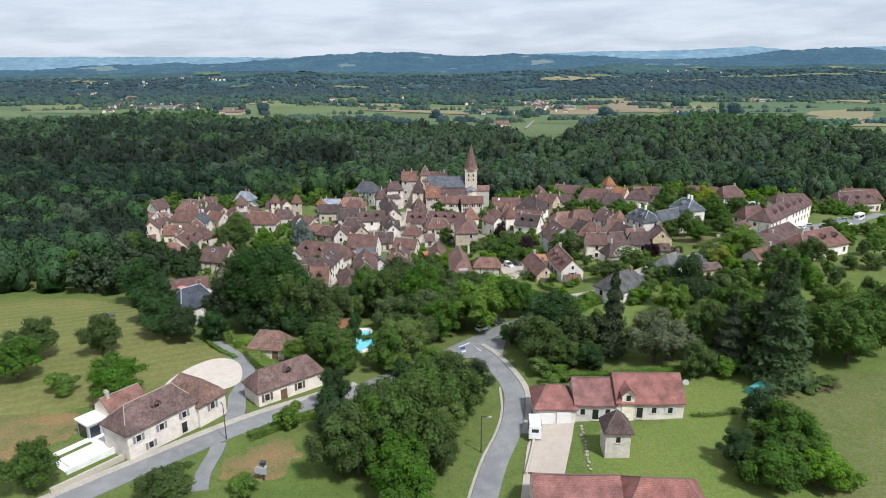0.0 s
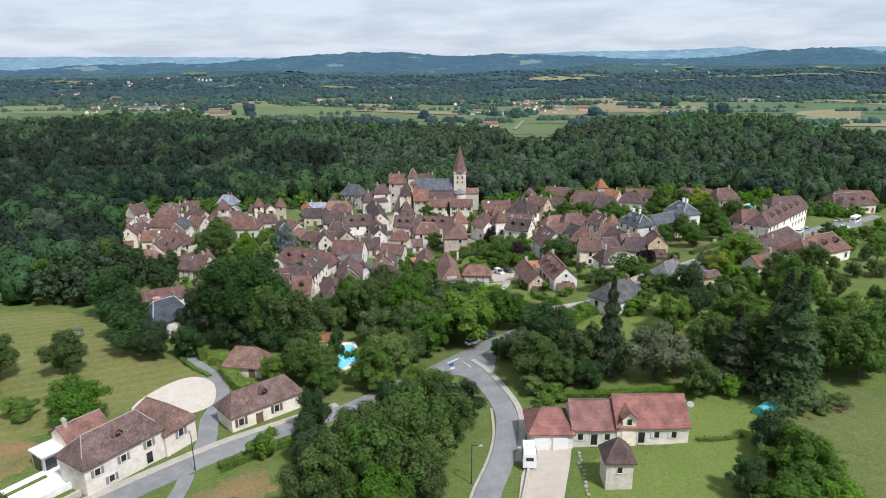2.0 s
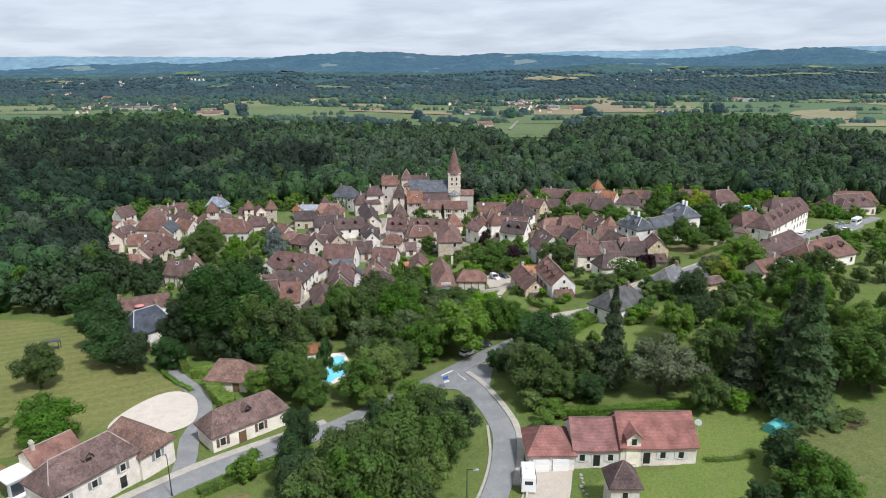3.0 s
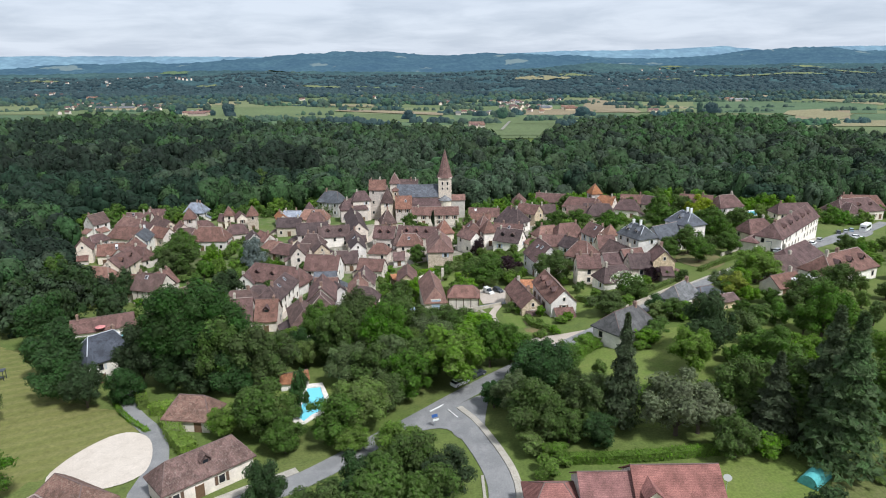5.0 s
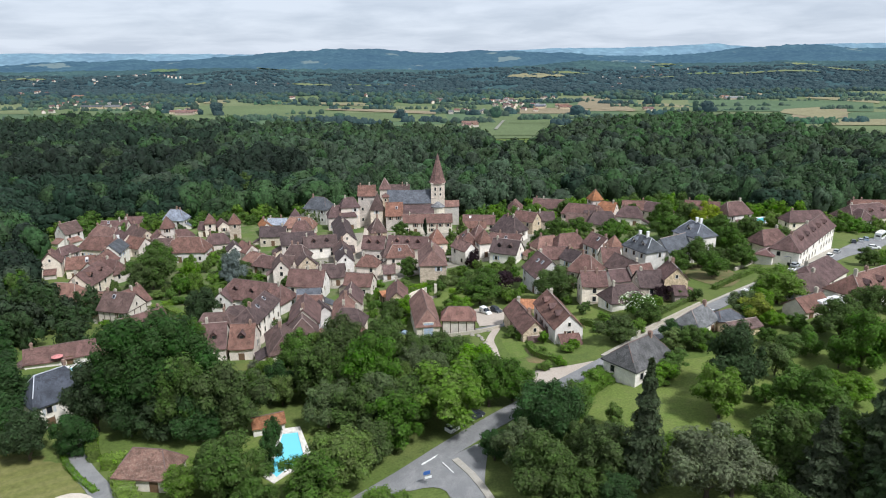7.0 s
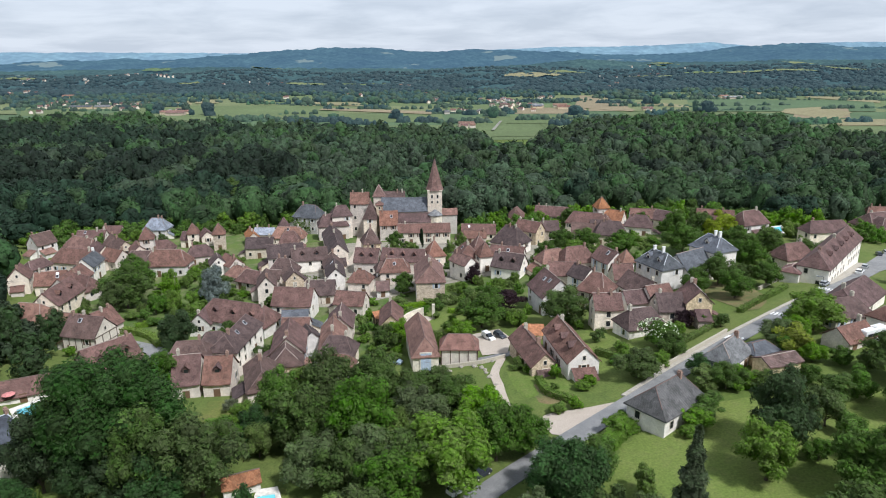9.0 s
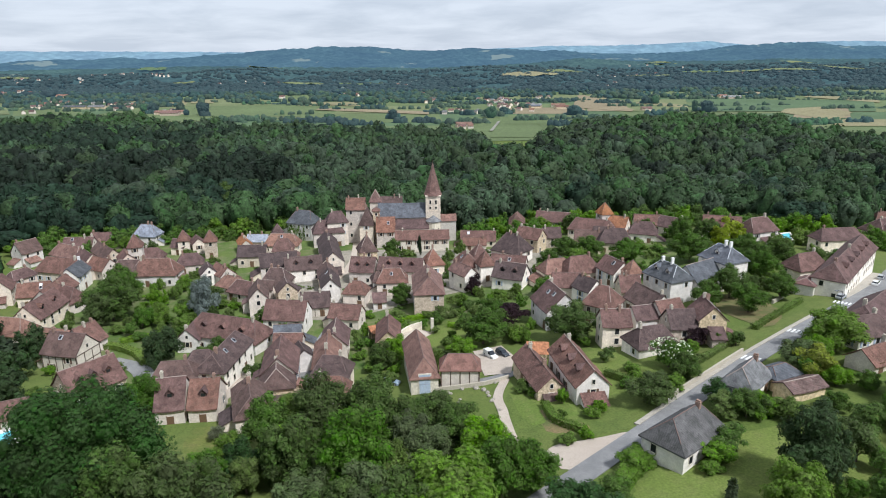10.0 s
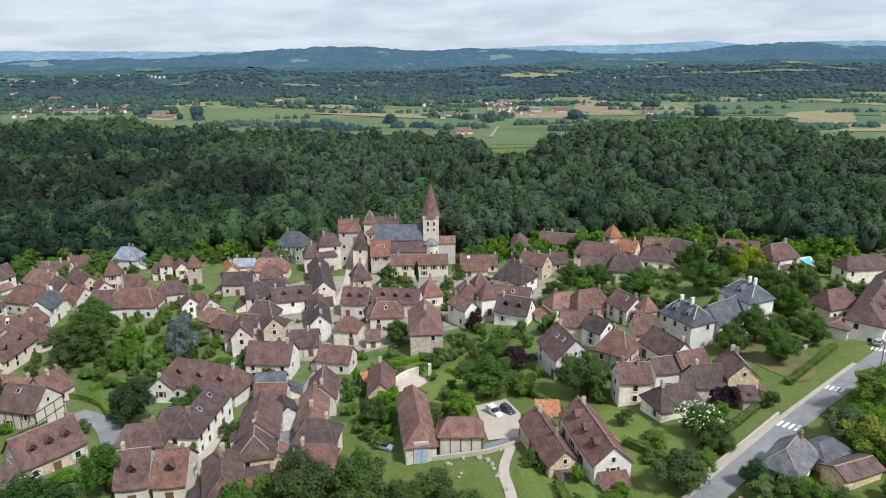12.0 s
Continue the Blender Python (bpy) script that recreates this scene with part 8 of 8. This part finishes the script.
# trampoline frame in the meadow
tr = root("garden_swing", -73.5, 144.2, gz(-73.5, 144.2), 10, "dark metal garden swing frame in a meadow", "swing")
for sx in (-1.2, 1.2):
    box_ob("leg", P_DARK, tr, (sx - 0.05, -0.7, 0, sx + 0.05, -0.6, 2.0))
    box_ob("leg", P_DARK, tr, (sx - 0.05, 0.6, 0, sx + 0.05, 0.7, 2.0))
box_ob("beam", P_DARK, tr, (-1.4, -0.7, 1.95, 1.4, 0.7, 2.05))
box_ob("seat", P_DARK, tr, (-0.8, -0.25, 0.5, 0.8, 0.25, 0.6))

# white terrace and modern annex behind the roadside house
ta = root("terrace", -50.6, 88.0, gz(-50.6, 88), 52.8, "white paved terrace with steps and low walls", "terrace")
box_ob("slab", M_TERRACE, ta, (-5, -3.4, -1.5, 4, 3.4, 0.35))
box_ob("slab", M_TERRACE, ta, (-4.2, -2.6, 0.35, 1.2, 0.4, 0.75))
box_ob("planting_bed", M_GRASS, ta, (-4.6, 1.2, 0.35, 1.0, 1.9, 0.45))
box_ob("parapet", M_TERRACE, ta, (-5.1, -3.6, -1.5, 4.1, -3.4, 1.0))
FOOT.append((-50.6, 88, radians(52.8), 5, 4))
an = root("annex", -52.2, 93.4, gz(-52.2, 93.4), 52.8, "grey flat-roofed glass annex of a house", "annex")
box_ob("wall", P_GREY, an, (-2.0, -1.7, -1, 2.0, 1.7, 2.7))
box_ob("roof", M_TERRACE, an, (-2.2, -1.9, 2.7, 2.2, 1.9, 2.95))
for k in (-1, 1):
    box_ob("glazed_door", M_DARKGLASS, an, (k * 0.95 - 0.75, -1.73, 0.1, k * 0.95 + 0.75, -1.66, 2.3))
box_ob("glazed_door", M_DARKGLASS, an, (-2.03, -1.2, 0.1, -1.96, 1.2, 2.3))

# ruined curved wall on a pale terrace
rw = root("ruined_wall", 11.0, 210.0, gz(11, 210), 0, "pale curved ruined wall on a garden terrace", "ruin")
v, f = [], []
for i in range(15):
    a = math.pi * (1.02 - 0.62 * i / 14)
    for rr in (4.6, 4.1):
        hh = 1.0 + 1.5 * (i / 14) ** 2
        v += [(rr * math.cos(a), rr * math.sin(a), -2), (rr * math.cos(a), rr * math.sin(a), hh)]
for i in range(14):
    o, p = 4 * i, 4 * i + 4
    f += [(o, p, p + 1, o + 1), (o + 2, o + 3, p + 3, p + 2), (o + 1, p + 1, p + 3, o + 3)]
f += [(0, 1, 3, 2), (56, 58, 59, 57)]
mesh_ob("curved_wall", v, f, WALL["palestone"], rw)
box_ob("gate_pier", WALL["palestone"], rw, (3.4, 1.6, -2, 4.1, 2.3, 4.2))
v, f = tube([(0, 0, -2, 4.2), (0, 0, 0.3, 4.2)], 24)
mesh_ob("terrace", v, f, M_GRAVEL, rw, "pale gravel terrace")


# parasol, tent
ps = root("parasol", -66.5, 171.5, gz(-66.5, 171.5), 0, "red garden parasol beside a pool", "parasol")
v, f = tube([(0, 0, 0, 0.04), (0, 0, 2.4, 0.03)], 6)
mesh_ob("pole", v, f, P_GREY, ps)
v, f = tube([(0, 0, 2.05, 1.15), (0, 0, 2.12, 1.15), (0, 0, 2.55, 0.06)], 8)
mesh_ob("canopy", v, f, plain("red_canvas", (0.50, 0.20, 0.19)), ps)
tn = root("garden_tent", 7.0, 159.5, gz(7, 159.5), 20, "small white pointed tent among trees", "tent")
v = [(-1.4, -1.2, 1.0), (1.4, -1.2, 1.0), (1.4, 1.2, 1.0), (-1.4, 1.2, 1.0), (0, 0, 2.2)]
mesh_ob("canopy", v, [(0, 1, 4), (1, 2, 4), (2, 3, 4), (3, 0, 4), (3, 2, 1, 0)], P_WHITE, tn)
for sx in (-1.3, 1.3):
    for sy in (-1.1, 1.1):
        box_ob("leg", P_GREY, tn, (sx - 0.04, sy - 0.04, 0, sx + 0.04, sy + 0.04, 1.05))

# tall blue doors on the gable of the stone barn
bd = root("barn_door", 10.3 + 8.45 * math.cos(radians(-87)), 184.6 + 8.45 * math.sin(radians(-87)), gz(10.3, 176.2), -87 + 90, "tall pale blue double barn door", "door")
box_ob("frame", M_FRAME, bd, (-1.25, -0.02, 0, -1.05, 0.1, 4.2), (1.05, -0.02, 0, 1.25, 0.1, 4.2), (-1.05, -0.02, 4.0, 1.05, 0.1, 4.2))
for k in (-1, 1):
    for z0, z1 in ((0.05, 1.95), (2.05, 3.95)):
        box_ob("door_leaf", M_SHUT[3], bd, (min(0.02 * k, 1.04 * k), -0.06, z0, max(0.02 * k, 1.04 * k), 0.06, z1))


def rusty_shed(x, y, yaw, L, W, h):
    """A lean-to of posts under a rusty corrugated sheet."""
    s = root("shed", x, y, gz(x, y), yaw, "open shed with a rusty corrugated iron roof", "shed", "sheds")
    n = int(L / 0.3)
    v, f = [], []
    for i in range(n + 1):
        xx, dz = -L / 2 + L * i / n, 0.05 * (i % 2)
        v += [(xx, -W / 2, h + dz), (xx, W / 2, h + 0.9 + dz)]
    f = [(2 * i, 2 * i + 2, 2 * i + 3, 2 * i + 1) for i in range(n)]
    m = len(v)
    v += [(a, b, c - 0.03) for a, b, c in v]
    f += [(m + 2 * i + 1, m + 2 * i + 3, m + 2 * i + 2, m + 2 * i) for i in range(n)]
    mesh_ob("roof", v, f, M_RUST, s, "rusty orange sheet roof")
    box_ob("wall", WALL["stone"], s, (-L / 2 + 0.1, W / 2 - 0.4, -1, L / 2 - 0.1, W / 2 - 0.15, h + 0.75))
    for a in (-1, 1):
        for b in (-1, 0.6):
            box_ob("post", M_TIMBER, s, (a * (L / 2 - 0.2) - 0.08, b * (W / 2 - 0.2) - 0.08, -0.5, a * (L / 2 - 0.2) + 0.08, b * (W / 2 - 0.2) + 0.08, h + (0.1 if b < 0 else 0.65)))


rusty_shed(34.2, 184.0, -10, 4.6, 4.2, 2.6)
rusty_shed(1.4, 212.5, 20, 3.6, 3.0, 2.3)
rusty_shed(66.0, 189.0, 30, 4.0, 3.0, 2.4)


M_ROCK = plain("weathered_rock", (0.30, 0.275, 0.23), 0.95, 0, 2.5, 0.35)


# rubble in the rough grass below the car park
def boulder(x, y, r, seed):
    rng = np.random.default_rng(seed)
    v = ICO2_V * (0.8 + 0.35 * rng.uniform(0, 1, (len(ICO2_V), 1))) * [r, r * 0.8, r * 0.6] + [0, 0, r * 0.25]
    b = mesh_ob("boulder", v, ICO2_F.tolist(), M_ROCK)
    b.matrix_world = pose(x, y, gz(x, y), 0, 0, seed * 37 % 360)
    tagged(b, "pale weathered boulder lying in rough grass", "rock", "boulders")


rb = random.Random(3)
for k in range(14):
    boulder(24.0 - 0.12 * k + rb.uniform(-0.25, 0.25), 89.6 - 0.85 * k, rb.uniform(0.22, 0.42), 60 + k)
for k in range(16):
    boulder(rb.uniform(13.5, 23), rb.uniform(163, 176.5), rb.uniform(0.2, 0.55), k)
for k, (x, y) in enumerate(((19.2, 176.8), (21.6, 173.8), (24.1, 176.6), (20.4, 175.2))):
    boulder(x, y, 0.6, 40 + k)

# heap of cut brushwood at the paddock's edge
rng = np.random.default_rng(44)
bp = root("brush_pile", 66.2, 97.6, gz(66.2, 97.6), 8, "brown heap of cut brushwood on rough grass", "brush pile")
M_BRUSH = plain("dry_brushwood", (0.145, 0.110, 0.062), 0.95, 0, 1.5, 0.35)
v, f = [], []
for k in range(260):
    a, r = rng.uniform(0, 2 * math.pi), math.sqrt(rng.uniform(0, 1))
    cx, cy = 3.4 * r * math.cos(a), 1.5 * r * math.sin(a)
    cz = 0.1 + 1.15 * (1 - r * r) * rng.uniform(0.5, 1.0)
    yaw, tip, half, w = rng.uniform(0, math.pi), rng.uniform(-0.35, 0.35), rng.uniform(0.5, 1.3), rng.uniform(0.03, 0.07)
    d = Vector((math.cos(yaw) * math.cos(tip), math.sin(yaw) * math.cos(tip), math.sin(tip))) * half
    side, up = Vector((-math.sin(yaw), math.cos(yaw), 0)) * w, Vector((0, 0, w))
    p, m = Vector((cx, cy, cz)), len(v)
    v += [p - d - side, p - d + side, p - d + up, p + d - side, p + d + side, p + d + up]
    f += [(m, m + 1, m + 4, m + 3), (m + 1, m + 2, m + 5, m + 4), (m + 2, m, m + 3, m + 5), (m, m + 2, m + 1), (m + 3, m + 4, m + 5)]
mesh_ob("branches", v, f, M_BRUSH, bp)
v = ICO2_V * [3.2, 1.4, 0.85] * (1 + 0.15 * rng.uniform(-1, 1, (len(ICO2_V), 1)))
mesh_ob("heap", v, ICO2_F.tolist(), M_BRUSH, bp)

# ivy on the grey house beside the priory
rng = np.random.default_rng(12)
iv = root("ivy", -27.4, 316.5, gz(-27.4, 316.5), -25, "green ivy climbing the grey house wall", "climbing plant")
c = np.stack([rng.uniform(-5.2, 2.5, 700), np.full(700, -4.05), 6.6 * rng.uniform(0, 1, 700) ** 0.8], 1)
c = c[c[:, 2] < 6.6 - 0.5 * np.abs(np.sin(c[:, 0] * 1.3)) * (c[:, 0] + 5.2)]
share("foliage", quads_mesh("foliage", leaves(rng, c, np.tile([0, -1.0, 0.2], (len(c), 1)), 0.3), np.zeros((0, 3), int), np.zeros((0, 3)), LEAF["light"]), iv)
